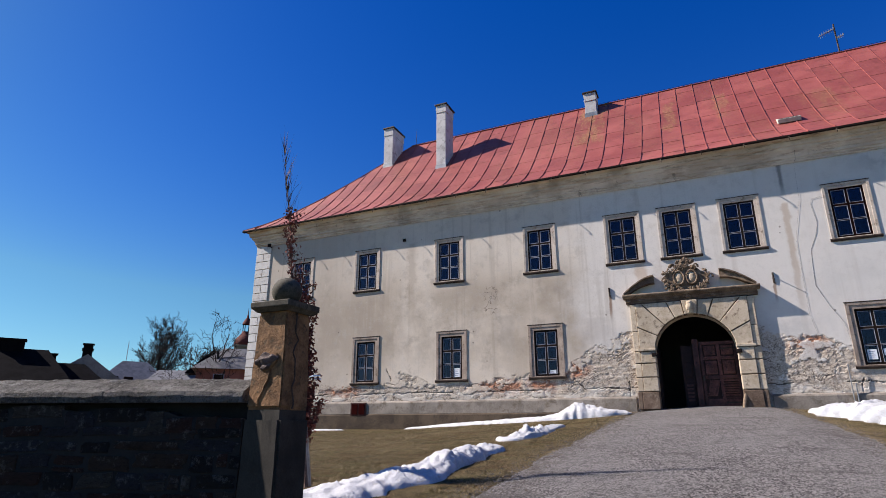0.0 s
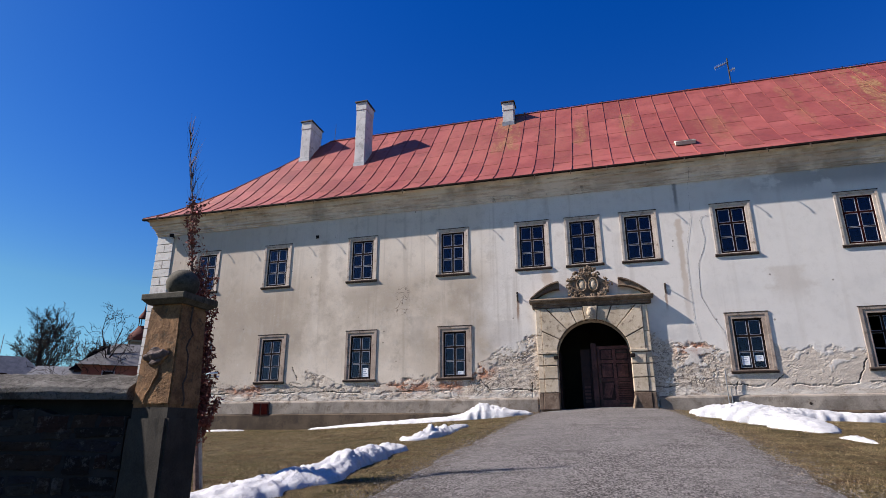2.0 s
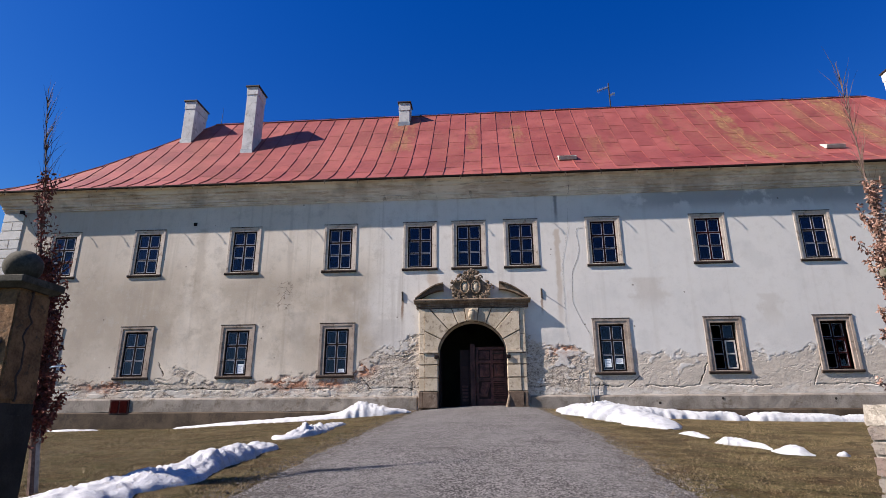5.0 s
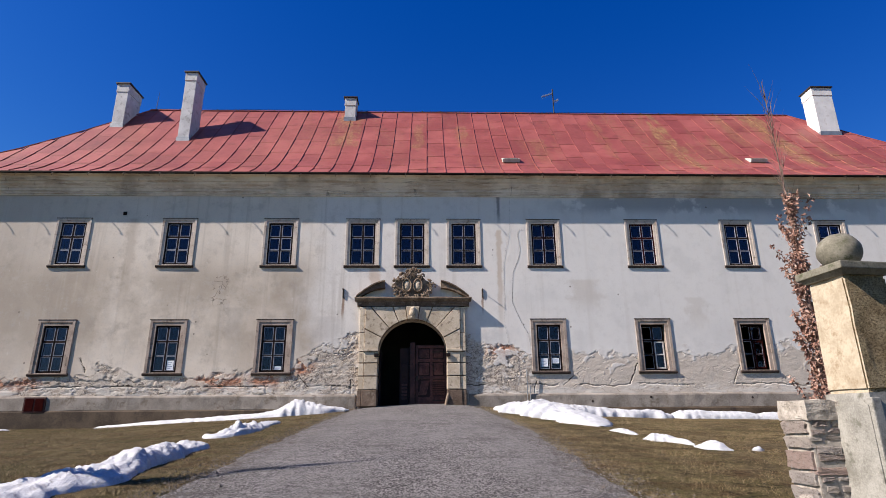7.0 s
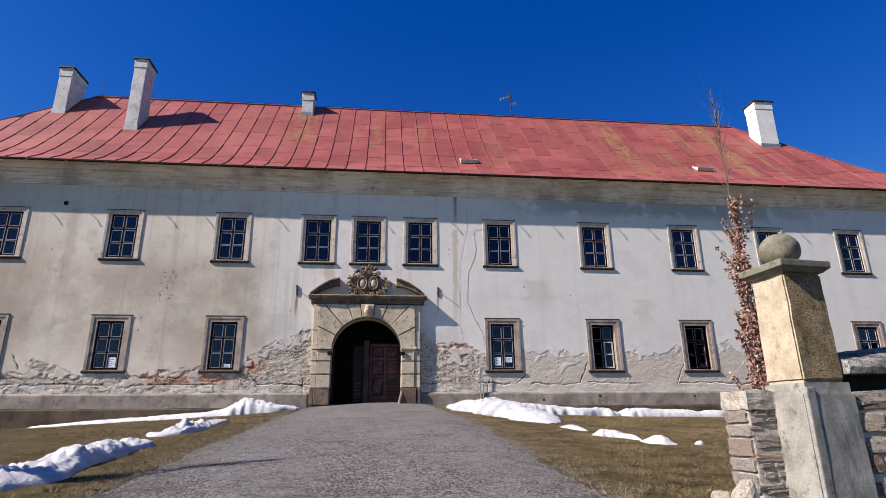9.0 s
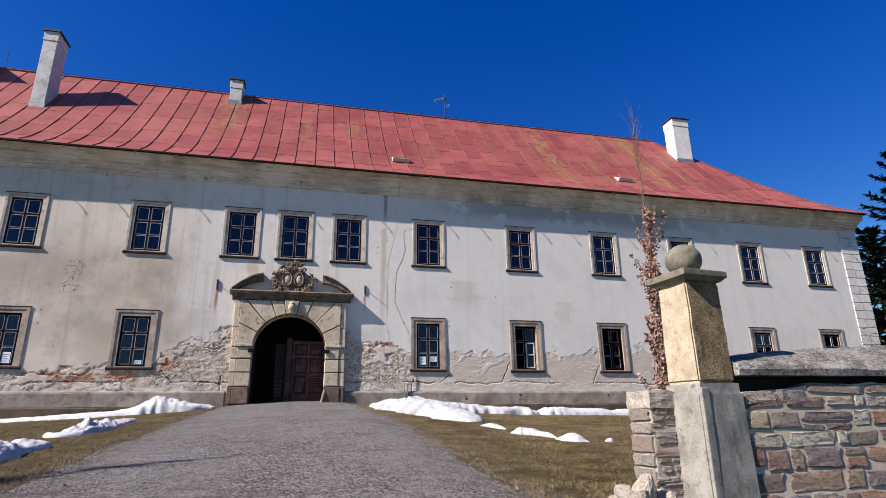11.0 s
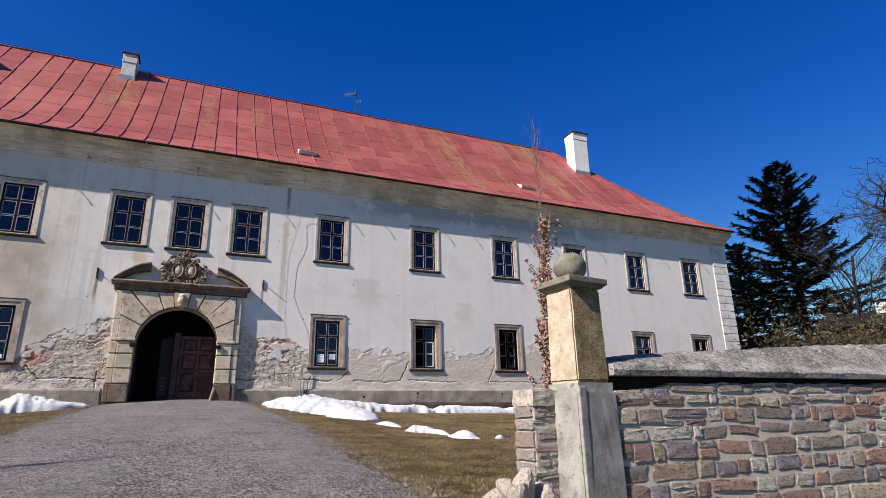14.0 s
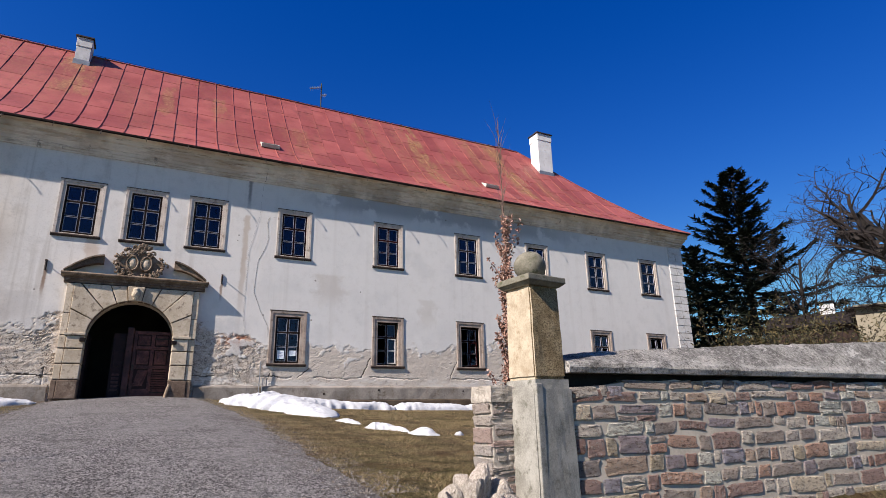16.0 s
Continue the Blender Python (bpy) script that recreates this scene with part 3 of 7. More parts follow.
# ---- the ground sheet ----
def lawn_soil():
    m = Nodes("dry_lawn_soil")
    col = m.mix(m.ramp(m.noise(0.6, 7.0, 0.7), 0.36, 0.64), (0.105, 0.08, 0.04), (0.20, 0.155, 0.082))
    col = m.mix(m.ramp(m.noise(0.4, 6.0, 0.65), 0.47, 0.60, 0.0, 0.7), col, (0.085, 0.078, 0.026))
    col = m.mix(m.ramp(m.noise(1.1, 8.0, 0.75, m.place((0.8, 1.5, 1.0))), 0.48, 0.60, 0.0, 0.7), col, (0.10, 0.055, 0.026))
    col = m.mix(m.ramp(m.noise(2.6, 6.0, 0.7), 0.5, 0.66, 0.0, 0.75), col, (0.03, 0.025, 0.012))
    col = m.mix(m.ramp(m.noise(11.0, 6.0, 0.8), 0.46, 0.60, 0.0, 0.7), col, (0.032, 0.025, 0.014))
    col = m.mix(m.ramp(m.noise(28.0, 4.0, 0.75), 0.54, 0.64, 0.0, 0.75), col, (0.27, 0.205, 0.115))
    m.bump(m.math("ADD", m.noise(14.0, 8.0, 0.8), m.noise(50.0, 5.0, 0.75)), 1.0, 0.09)
    return m.done(col, 0.95, 0.0, 0.1)


def asphalt():
    m = Nodes("worn_asphalt")
    # chips drawn out along y, so the grain looks even from low down
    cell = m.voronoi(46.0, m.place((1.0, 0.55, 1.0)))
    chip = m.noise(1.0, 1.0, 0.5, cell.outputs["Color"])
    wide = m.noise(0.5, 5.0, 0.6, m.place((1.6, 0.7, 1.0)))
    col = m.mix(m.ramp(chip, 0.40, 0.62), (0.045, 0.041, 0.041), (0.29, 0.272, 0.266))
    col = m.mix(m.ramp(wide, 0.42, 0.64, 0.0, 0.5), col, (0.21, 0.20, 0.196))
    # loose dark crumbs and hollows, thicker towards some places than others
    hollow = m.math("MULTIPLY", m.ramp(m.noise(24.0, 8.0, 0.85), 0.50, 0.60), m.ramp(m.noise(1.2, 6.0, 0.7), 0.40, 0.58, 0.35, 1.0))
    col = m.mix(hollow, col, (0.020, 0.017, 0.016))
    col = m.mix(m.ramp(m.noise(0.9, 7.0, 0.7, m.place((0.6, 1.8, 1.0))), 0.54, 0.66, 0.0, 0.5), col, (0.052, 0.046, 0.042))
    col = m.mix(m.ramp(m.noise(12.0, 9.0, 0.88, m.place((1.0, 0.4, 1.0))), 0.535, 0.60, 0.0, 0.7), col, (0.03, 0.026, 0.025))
    col = m.mix(m.ramp(m.noise(75.0, 3.0, 0.8), 0.62, 0.68, 0.0, 0.8), col, (0.34, 0.32, 0.30))
    seam = m.ramp(m.math("ABSOLUTE", m.math("SUBTRACT", m.noise(0.5, 8.0, 0.65), 0.5)), 0.005, 0.0015)
    col = m.mix(m.math("MULTIPLY", seam, 0.8), col, (0.018, 0.017, 0.016))
    # brown dust and leaf litter along both edges
    side = m.math("ABSOLUTE", m.math("ADD", m.add("ShaderNodeSeparateXYZ", Vector=m.pos).outputs[0], 0.33))
    dust = m.math("MULTIPLY", m.ramp(side, 1.9, 3.1), m.ramp(m.noise(3.0, 8.0, 0.8), 0.44, 0.60, 0.0, 0.75))
    col = m.mix(dust, col, (0.066, 0.050, 0.037))
    m.bump(m.math("ADD", m.math("MULTIPLY", chip, 0.6), m.noise(24.0, 8.0, 0.8)), 1.0, 0.045)
    return m.done(col, 0.88, 0.0, 0.25)


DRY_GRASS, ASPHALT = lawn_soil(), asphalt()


def build_ground():
    bm = bmesh.new()
    xs = [-900, -400, -150, -80] + [-50 + 1.0 * i for i in range(101)] + [80, 150, 400, 900]
    ys = [-300, -100, -40, -20, -10] + [-6 + 0.8 * i for i in range(41)] + [32, 45, 80, 200, 500, 1200]
    grid = []
    for y in ys:
        row = []
        for x in xs:
            z = ground_z(x, y) + 0.03 * fuzz(x * 0.7, y * 0.7) * (1 if abs(x + 0.3) > 3.6 else 0) - 0.05 * (abs(x + 0.3) < 2.9)
            row.append(bm.verts.new((x, y, z)))
        grid.append(row)
    for a, b in zip(grid, grid[1:]):
        for i in range(len(xs) - 1):
            bm.faces.new((a[i], a[i + 1], b[i + 1], b[i]))
    ob = part("ground", bm, DRY_GRASS, smooth=True)
    tagged(ob, "dry brown winter lawn sloping up to the house", "ground", kind="structure")


build_ground()


def build_road():
    """The drive, with frayed edges that thin out into the lawn."""
    bm = bmesh.new()
    rows = []
    n = 12
    for j in range(160):
        y = -14 + (24.5 + 14) * j / 159
        wid = 0.2 * fuzz(y * 0.9, 3.1) + 0.13 * fuzz(y * 4.0, 8.2)
        l = float(np.interp(y, (-14, 0, 14, 20, 24.5), (-3.6, -3.45, -3.35, -3.15, -2.75))) + wid
        r = float(np.interp(y, (-14, 0, 16, 20, 24.5), (2.7, 2.72, 2.78, 2.4, 1.85))) + 0.2 * fuzz(y * 0.8, 7.7) + 0.13 * fuzz(y * 4.0, 1.2)
        row = []
        for i in range(n + 1):
            k = i / n
            x = l + (r - l) * k
            edge = min(k, 1 - k) * 2
            z = ground_z(x, y) + 0.035 * min(1, edge * 4) - 0.02 * (edge == 0) + 0.008 * fuzz(x * 1.5, y * 1.5)
            row.append(bm.verts.new((x, y, z)))
        rows.append(row)
    for a, b in zip(rows, rows[1:]):
        for i in range(n):
            bm.faces.new((a[i], a[i + 1], b[i + 1], b[i]))
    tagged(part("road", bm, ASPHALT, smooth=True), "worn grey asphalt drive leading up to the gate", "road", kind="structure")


build_road()

# ---- the manor house ----
house = thing("manor_house", "two-storey plastered manor house with red metal roof", "house", at=(0, 24, 1.4))
H = Matrix.Translation((0, -24, -1.4))  # parts are built in world places
LEFT, RIGHT, TOP = -22.95, 29.95, 12.3
GATE_X, GATE_R, GATE_SPRING = -0.52, 1.44, 4.41
UPPER_X = (-19.62, -15.47, -10.87, -6.40, -2.77, -0.58, 1.72, 5.31, 9.78, 14.15, 18.5, 22.7, 26.85)
LOWER_X = (-19.62, -15.38, -10.76, -6.34, 5.28, 9.80, 14.14, 18.5, 22.60, 26.88)
UPPER = [(x, 0.545, 8.30, 10.22) for x in UPPER_X]
LOWER = [(x, 0.515, 3.70, 5.64) for x in LOWER_X]


def hpart(name, bm, material, parent=None, **kw):
    """A part of the house, given in world places."""
    bmesh.ops.transform(bm, matrix=H, verts=bm.verts[:])
    return part(name, bm, material, parent or house, **kw)


LOSS_X = (-23, -19, -17, -15, -13, -11.5, -10, -8.2, -7, -5.5, -4.4, -2.9, 1.8, 3.3, 4.4, 6.2, 8.5, 11, 14, 17, 22, 29.8)
LOSS_Z = (3.1, 3.35, 3.6, 3.4, 3.7, 3.35, 3.55, 3.75, 3.5, 3.9, 4.75, 5.05, 5.1, 4.9, 4.5, 4.5, 4.25, 4.3, 4.55, 4.4, 4.1, 3.9)


def coat_loss(x, z):
    """How far the plaster coat is gone at a place of the front: over 0.5 it is off."""
    edge = float(np.interp(x, LOSS_X, LOSS_Z))
    n = 0.55 * fuzz(x * 0.8, z * 0.9, 2.0) + 0.38 * fuzz(x * 2.3, z * 2.3, 5.0) + 0.22 * fuzz(x * 6.0, z * 6.0, 9.0) + 0.10 * fuzz(x * 15.0, z * 15.0, 1.0)
    v = 0.5 + (edge - z) * 0.75 + n * 0.62
    # islands of coat that still hold
    if v > 0.5 and fuzz(x * 1.1, z * 2.4, 21.0) + 0.55 * fuzz(x * 3.6, z * 5.0, 22.0) + 0.25 * fuzz(x * 11, z * 13, 23.0) > (0.55 if x > 4.8 else 0.13 if -5.0 < x else 0.2) + 0.5 * max(0.0, v - 0.8):
        v = 0.44
    return max(0.0, min(1.0, v))


# places where stones and bricks have fallen out: x, z and reach
HOLLOWS = ((-5.2, 3.95, 0.6, 0.42), (-6.6, 3.38, 0.9, 0.2), (-9.0, 3.45, 1.1, 0.28), (-16.6, 3.32, 1.2, 0.25), (3.0, 4.45, 0.7, 0.35), (-3.4, 4.5, 0.4, 0.3))
# cracks: x and z of the upper and the lower end
CRACKS = ((8.98, 4.0, 8.55, 3.12), (13.35, 3.95, 12.95, 3.1), (6.25, 3.5, 5.75, 3.1), (4.62, 3.3, 4.55, 2.6), (-5.25, 3.6, -4.8, 3.1), (-3.05, 3.4, -3.1, 2.3), (-14.2, 4.3, -13.9, 3.7))


def build_front():
    verts, faces, loss, brick, gap = [], [], [], [], []
    xs = np.arange(LEFT, RIGHT + 0.001, (RIGHT - LEFT) / 1300)

    def hole(x, z):
        for cx, hw, z0, z1 in UPPER + LOWER:
            if abs(x - cx) < hw + 0.07 and z0 - 0.06 < z < z1 + 0.06:
                return True
        dx = abs(x - GATE_X)
        return dx < GATE_R + 0.12 and (z < GATE_SPRING or math.hypot(dx, z - GATE_SPRING) < GATE_R + 0.12)

    zs = list(np.arange(1.9, 5.6, 0.038)) + list(np.arange(5.6, 8.0, 0.07)) + list(np.arange(8.0, TOP + 0.15, 0.12))
    for j, z in enumerate(zs):
        for i, x in enumerate(xs):
            x, z = float(x), float(z)
            v = coat_loss(x, z) if z < 8.2 else 0.0
            y = 24.0 + 0.010 * fuzz(x * 0.35, z * 0.35, 1.0) + 0.0015 * fuzz(x * 3, z * 3)
            if v > 0.0:
                off = min(1.0, max(0.0, (v - 0.45) / 0.05))
                if off:
                    # thin layers broken off in steps
                    rag = fuzz(x * 1.6, z * 2.8, 6.0) + 0.75 * fuzz(x * 4.4, z * 7.5, 8.0) + 0.35 * fuzz(x * 12, z * 17, 3.0) + 0.2 * fuzz(x * 27, z * 33, 2.0)
                    step = math.floor(rag * 3.0) / 3.0
                    wild = float(np.interp(x, (-22, -17, -12, -5, 4.0, 5.5), (0.5, 0.7, 0.85, 0.75, 0.75, 0.36)))
                    for bx, bz, sx, sz in HOLLOWS:
                        wild += 1.1 * math.exp(-((x - bx) / sx) ** 2 - ((z - bz) / sz) ** 2)
                    y += off * (0.006 + 0.010 * wild + wild * (0.015 * step + 0.007 * rag + 0.028 * (rag < -0.55)))
                    y = min(y, 24.085)
                y -= 0.004 * max(0.0, 1 - abs(v - 0.42) / 0.06)
            split = 0.0
            # open crack where an old ledge has broken away
            line = abs(z - 3.13 - 0.10 * fuzz(x * 0.6, 9.0) - 0.06 * fuzz(x * 2.6, 2.0) - 0.03 * fuzz(x * 9, 7.0))
            if line < 0.026 and fuzz(x * 0.45, 3.0) + 0.4 * fuzz(x * 2.0, 5.0) > -0.12:
                y += 0.02
                v, split = max(v, 0.7), 0.52 if x > 5 else 0.8
            # cracks that run down from the window corners
            for cx0, cz0, cx1, cz1 in CRACKS:
                if cz1 <= z <= cz0:
                    u = (cz0 - z) / (cz0 - cz1)
                    if abs(x - cx0 - (cx1 - cx0) * u - 0.05 * fuzz(z * 4, cx0)) < 0.024:
                        y += 0.02
                        v, split = max(v, 0.7), 1.0
            verts.append((x, y - 24, z - 1.4))
            loss.append(v)
            gap.append(split)
            b = 0.0
            for bx, bz, s in ((-9.0, 3.42, 0.75), (-5.3, 3.9, 0.55), (-6.6, 3.4, 0.6), (-16.6, 3.35, 0.9), (-8.0, 3.3, 0.5), (3.2, 4.6, 0.5)):
                b = max(b, math.exp(-((x - bx) / s) ** 2 - ((z - bz) / 0.3) ** 2))
            brick.append(min(1.0, max(0.0, b * 2.1 * (0.6 + fuzz(x * 4, z * 5, 7.0)))))
    w = len(xs)
    for j in range(len(zs) - 1):
        for i in range(w - 1):
            if not hole((xs[i] + xs[i + 1]) / 2, (zs[j] + zs[j + 1]) / 2):
                a = j * w + i
                faces.append((a, a + 1, a + 1 + w, a + w))
    me = bpy.data.meshes.new("front_wall")
    me.from_pydata(verts, [], faces)
    for nm, vals in (("loss", loss), ("brick", brick), ("gap", gap)):
        me.attributes.new(nm, "FLOAT", "POINT").data.foreach_set("value", vals)
    me.polygons.foreach_set("use_smooth", [loss[f[0]] < 0.45 for f in faces])
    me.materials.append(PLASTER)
    ob = new("front_wall", me)
    ob.parent = house
    ob["label"] = "peeling beige and grey plaster over rubble and brick"


build_front()


def build_shell():
    """Core of the walls behind the coat, with the openings through it, and the other three sides."""
    bm = bmesh.new()
    y0, y1 = 24.09, 24.55

    def strip(z0, z1, holes):
        x = LEFT + 0.02
        for cx, hw in sorted(holes):
            box(bm, x, cx - hw, y0, y1, z0, z1)
            x = cx + hw
        box(bm, x, RIGHT - 0.02, y0, y1, z0, z1)

    gate = [(GATE_X, GATE_R + 0.02)]
    strip(1.0, 3.70, gate)
    strip(3.70, 5.64, gate + [(x, hw) for x, hw, *_ in LOWER])
    strip(5.64, 5.95, gate)
    strip(5.95, 8.30, [])
    strip(8.30, 10.22, [(x, hw) for x, hw, *_ in UPPER])
    strip(10.22, TOP, [])
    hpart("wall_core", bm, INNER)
    hpart("side_wall", boxes((LEFT, LEFT + 0.5, 24.56, 36, 1.0, TOP)), PLASTER)
    hpart("side_wall", boxes((RIGHT - 0.5, RIGHT, 24.56, 36, 1.0, TOP)), PLASTER)
    hpart("back_wall", boxes((LEFT, RIGHT, 35.5, 36, 1.0, TOP)), PLASTER)
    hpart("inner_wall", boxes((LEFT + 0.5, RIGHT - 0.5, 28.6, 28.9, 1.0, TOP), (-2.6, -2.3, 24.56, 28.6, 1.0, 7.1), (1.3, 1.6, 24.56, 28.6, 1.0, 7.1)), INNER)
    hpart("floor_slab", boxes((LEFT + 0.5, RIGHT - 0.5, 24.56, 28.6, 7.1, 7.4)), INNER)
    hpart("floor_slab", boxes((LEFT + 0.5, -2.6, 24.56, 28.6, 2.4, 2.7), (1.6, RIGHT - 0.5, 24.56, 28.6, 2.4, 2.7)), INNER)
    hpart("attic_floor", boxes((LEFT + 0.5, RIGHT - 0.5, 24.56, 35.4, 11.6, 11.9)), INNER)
    # spandrels that round the gate's arch in the core
    bm = bmesh.new()
    for s in (-1, 1):
        pts = [(GATE_X + s * (GATE_R + 0.02), 5.95), (GATE_X, 5.95)]
        pts += [(GATE_X + s * GATE_R * math.sin(a), GATE_SPRING + GATE_R * math.cos(a)) for a in [k * math.pi / 16 for k in range(9)]]
        prism(bm, pts, y0, y1)
    hpart("arch_core", bm, PORTAL)


build_shell()


def build_plinth():
    for x0, x1 in ((LEFT - 0.06, -2.85), (1.82, RIGHT + 0.06)):
        bm = bmesh.new()
        sweep_x(bm, [(24.0, 2.2), (23.90, 2.22), (23.90, 2.70), (23.93, 2.76), (24.06, 2.80), (24.06, 2.2)], x0, x1, 60)
        for v in bm.verts:
            if v.co.y < 23.99:
                v.co.y += 0.02 * fuzz(v.co.x * 1.7, v.co.z * 2)
                v.co.z += 0.025 * fuzz(v.co.x * 0.9, 4.0)
        hpart("plinth", bm, PLINTH, label="cracked grey cement plinth")
        bm = bmesh.new()
        sweep_x(bm, [(24.0, 1.0), (23.86, 1.0), (23.87, 2.16), (23.92, 2.24), (24.02, 2.24)], x0, x1, 60)
        for v in bm.verts:
            v.co.y += 0.012 * fuzz(v.co.x * 2.1, v.co.z * 2)
        hpart("footing", bm, DAMP, label="damp dark footing")


build_plinth()


def build_window(cx, hw, z0, z1, upper, sash_mat, recess, paper=None, g=0.012, leaf=None):
    """Stone surround, sill, dark sash with cross bars and six panes."""
    fw, yo = (0.20, 23.972) if upper else (0.245, 23.966)
    bm = bmesh.new()
    o, i = hw + fw, hw
    top, bot = z1 + fw * 0.95, z0 - (0.05 if upper else 0.04)
    zi = z0
    ring_out = [(cx - o, bot), (cx + o, bot), (cx + o, top), (cx - o, top)]
    mid = 0.55 * fw
    ring_mid = [(cx - i - mid, bot + 0.02), (cx + i + mid, bot + 0.02), (cx + i + mid, z1 + mid), (cx - i - mid, z1 + mid)]
    ring_in = [(cx - i, zi), (cx + i, zi), (cx + i, z1), (cx - i, z1)]
    ladder = [(ring_out, 24.06), (ring_out, yo - 0.004), (ring_out, yo - 0.004), (ring_mid, yo), (ring_mid, yo + 0.022), (ring_in, yo + 0.027), (ring_in, max(24.12, 24.03 + recess))]
    rows = [[bm.verts.new((x, y, z)) for x, z in ring] for ring, y in ladder]
    for a, b in zip(rows, rows[1:]):
        for k in range(4):
            bm.faces.new((a[k], a[(k + 1) % 4], b[(k + 1) % 4], b[k]))
    bmesh.ops.recalc_face_normals(bm, faces=bm.faces[:])
    bmesh.ops.remove_doubles(bm, verts=bm.verts[:], dist=0.0005)
    win = hpart("window", bm, FRAME_STONE if upper else FRAME_DARK, label="weathered sandstone window surround")

    def sub(name, b, material, label=""):
        bmesh.ops.transform(b, matrix=H, verts=b.verts[:])
        return part(name, b, material, win, label)

    b = bmesh.new()
    sweep_x(b, [(24.02, bot - 0.10), (23.945, bot - 0.085), (23.922, bot - 0.03), (23.93, bot + 0.01), (24.02, bot + 0.03)], cx - o - 0.05, cx + o + 0.05)
    sub("sill", b, SILL, "dark tin-covered sill")
    # thin drip over the head
    b = bmesh.new()
    sweep_x(b, [(24.02, top - 0.005), (23.955, top - 0.005), (23.95, top + 0.02), (24.02, top + 0.04)], cx - o - 0.025, cx + o + 0.025)
    sub("drip_edge", b, SILL)
    ys = 24.02 + recess
    t = 0.075 if upper else 0.085
    zt = z0 + (z1 - z0) * 0.655
    b = boxes((cx - hw, cx - hw + t, ys, ys + 0.06, z0, z1), (cx + hw - t, cx + hw, ys, ys + 0.06, z0, z1), (cx - hw + t, cx + hw - t, ys, ys + 0.06, z0, z0 + t),
              (cx - hw + t, cx + hw - t, ys, ys + 0.06, z1 - t, z1), (cx - hw + t, cx + hw - t, ys - 0.012, ys + 0.05, zt - 0.042, zt + 0.042))
    box(b, cx - 0.042, cx + 0.042, ys - 0.004, ys + 0.05, z0 + t, zt - 0.042)
    box(b, cx - 0.042, cx + 0.042, ys - 0.004, ys + 0.05, zt + 0.042, z1 - t)
    sub("sash", b, sash_mat)
    zm = (z0 + t + zt) / 2
    b = bmesh.new()
    for xa, xb in ((cx - hw + t, cx - 0.042), (cx + 0.042, cx + hw - t)):
        box(b, xa, xb, ys - 0.006, ys + 0.019, zm - 0.018, zm + 0.018)
    sub("glazing_bar", b, sash_mat)
    b = bmesh.new()
    for xa, xb in ((cx - hw + t, cx - 0.042), (cx + 0.042, cx + hw - t)):
        for za, zb in ((z0 + t, zm - 0.018), (zm + 0.018, zt - 0.042), (zt + 0.042, z1 - t)):
            box(b, xa, xa + g, ys - 0.014, ys + 0.019, za, zb)
            box(b, xb - g, xb, ys - 0.014, ys + 0.019, za, zb)
            box(b, xa + g, xb - g, ys - 0.014, ys + 0.019, za, za + g)
            box(b, xa + g, xb - g, ys - 0.014, ys + 0.019, zb - g, zb)
    sub("muntin", b, MUNTIN if g > 0.012 else sash_mat, "pale inner glazing bars" if g > 0.012 else "")
    if leaf:
        # only one casement is left in its frame, worn pale at the lower panes
        xa, xb = cx + 0.046, cx + hw - t + 0.03
        b = boxes((xa, xa + 0.05, ys - 0.03, ys - 0.013, z0 + t, zt - 0.045), (xb - 0.05, xb, ys - 0.03, ys - 0.013, z0 + t, zt - 0.045), (xa + 0.05, xb - 0.05, ys - 0.03, ys - 0.013, z0 + t, z0 + t + 0.05),
                  (xa + 0.05, xb - 0.05, ys - 0.03, ys - 0.013, zt - 0.095, zt - 0.045), (xa + 0.05, xb - 0.05, ys - 0.03, ys - 0.013, zm - 0.02, zm + 0.02))
        sub("casement", b, leaf, "worn inner casement")
    for xa, xb in ((cx - hw + t, cx - 0.042), (cx + 0.042, cx + hw - t)):
        if leaf and xa < cx - 0.1:
            continue
        for za, zb in ((z0 + t, zm - 0.018), (zm + 0.018, zt - 0.042), (zt + 0.042, z1 - t)):
            p = sub("pane", boxes((xa, xb, ys + 0.02, ys + 0.024, za, zb)), GLASS)
            p.visible_shadow = False
            tilt = RND.uniform(-0.5, 0.5)
            p.rotation_euler = (0, 0, radians(tilt) * 0.02)
    for side, w, h, zc in paper or ():
        xc = cx + side * hw * 0.46
        q = sub("notice", boxes((xc - w / 2, xc + w / 2, ys + 0.008, ys + 0.012, zc - h / 2, zc + h / 2)), PAPER, "white paper notice in the window")
        rows = [(xc - w * 0.36, xc + w * 0.3 - 0.05 * (k % 2), ys + 0.004, ys + 0.0075, zc + h * (0.28 - 0.19 * k), zc + h * (0.33 - 0.19 * k)) for k in range(4)]
        b = boxes(*rows)
        bmesh.ops.transform(b, matrix=H, verts=b.verts[:])
        o2 = part("printed_line", b, INK, win)
    return win


for k, (cx, hw, z0, z1) in enumerate(UPPER):
    build_window(cx, hw, z0, z1, True, SASH_RED if k == 8 else SASH_BROWN if k == 7 else SASH, 0.03, g=0.022 if k < 4 else 0.0125 if k > 6 else 0.014)
for k, (cx, hw, z0, z1) in enumerate(LOWER):
    paper = {2: [(1, 0.27, 0.42, 3.98)], 3: [(1, 0.26, 0.16, 3.86)], 4: [(-1, 0.27, 0.34, 4.05), (1, 0.28, 0.22, 4.12)]}.get(k)
    build_window(cx, hw, z0, z1, False, SASH_BROWN if k == 6 else SASH, 0.20 if k in (5, 6, 7) else 0.03, paper, g=0.018 if k < 4 else 0.0125, leaf={5: CASEMENT, 6: SASH_RED}.get(k))


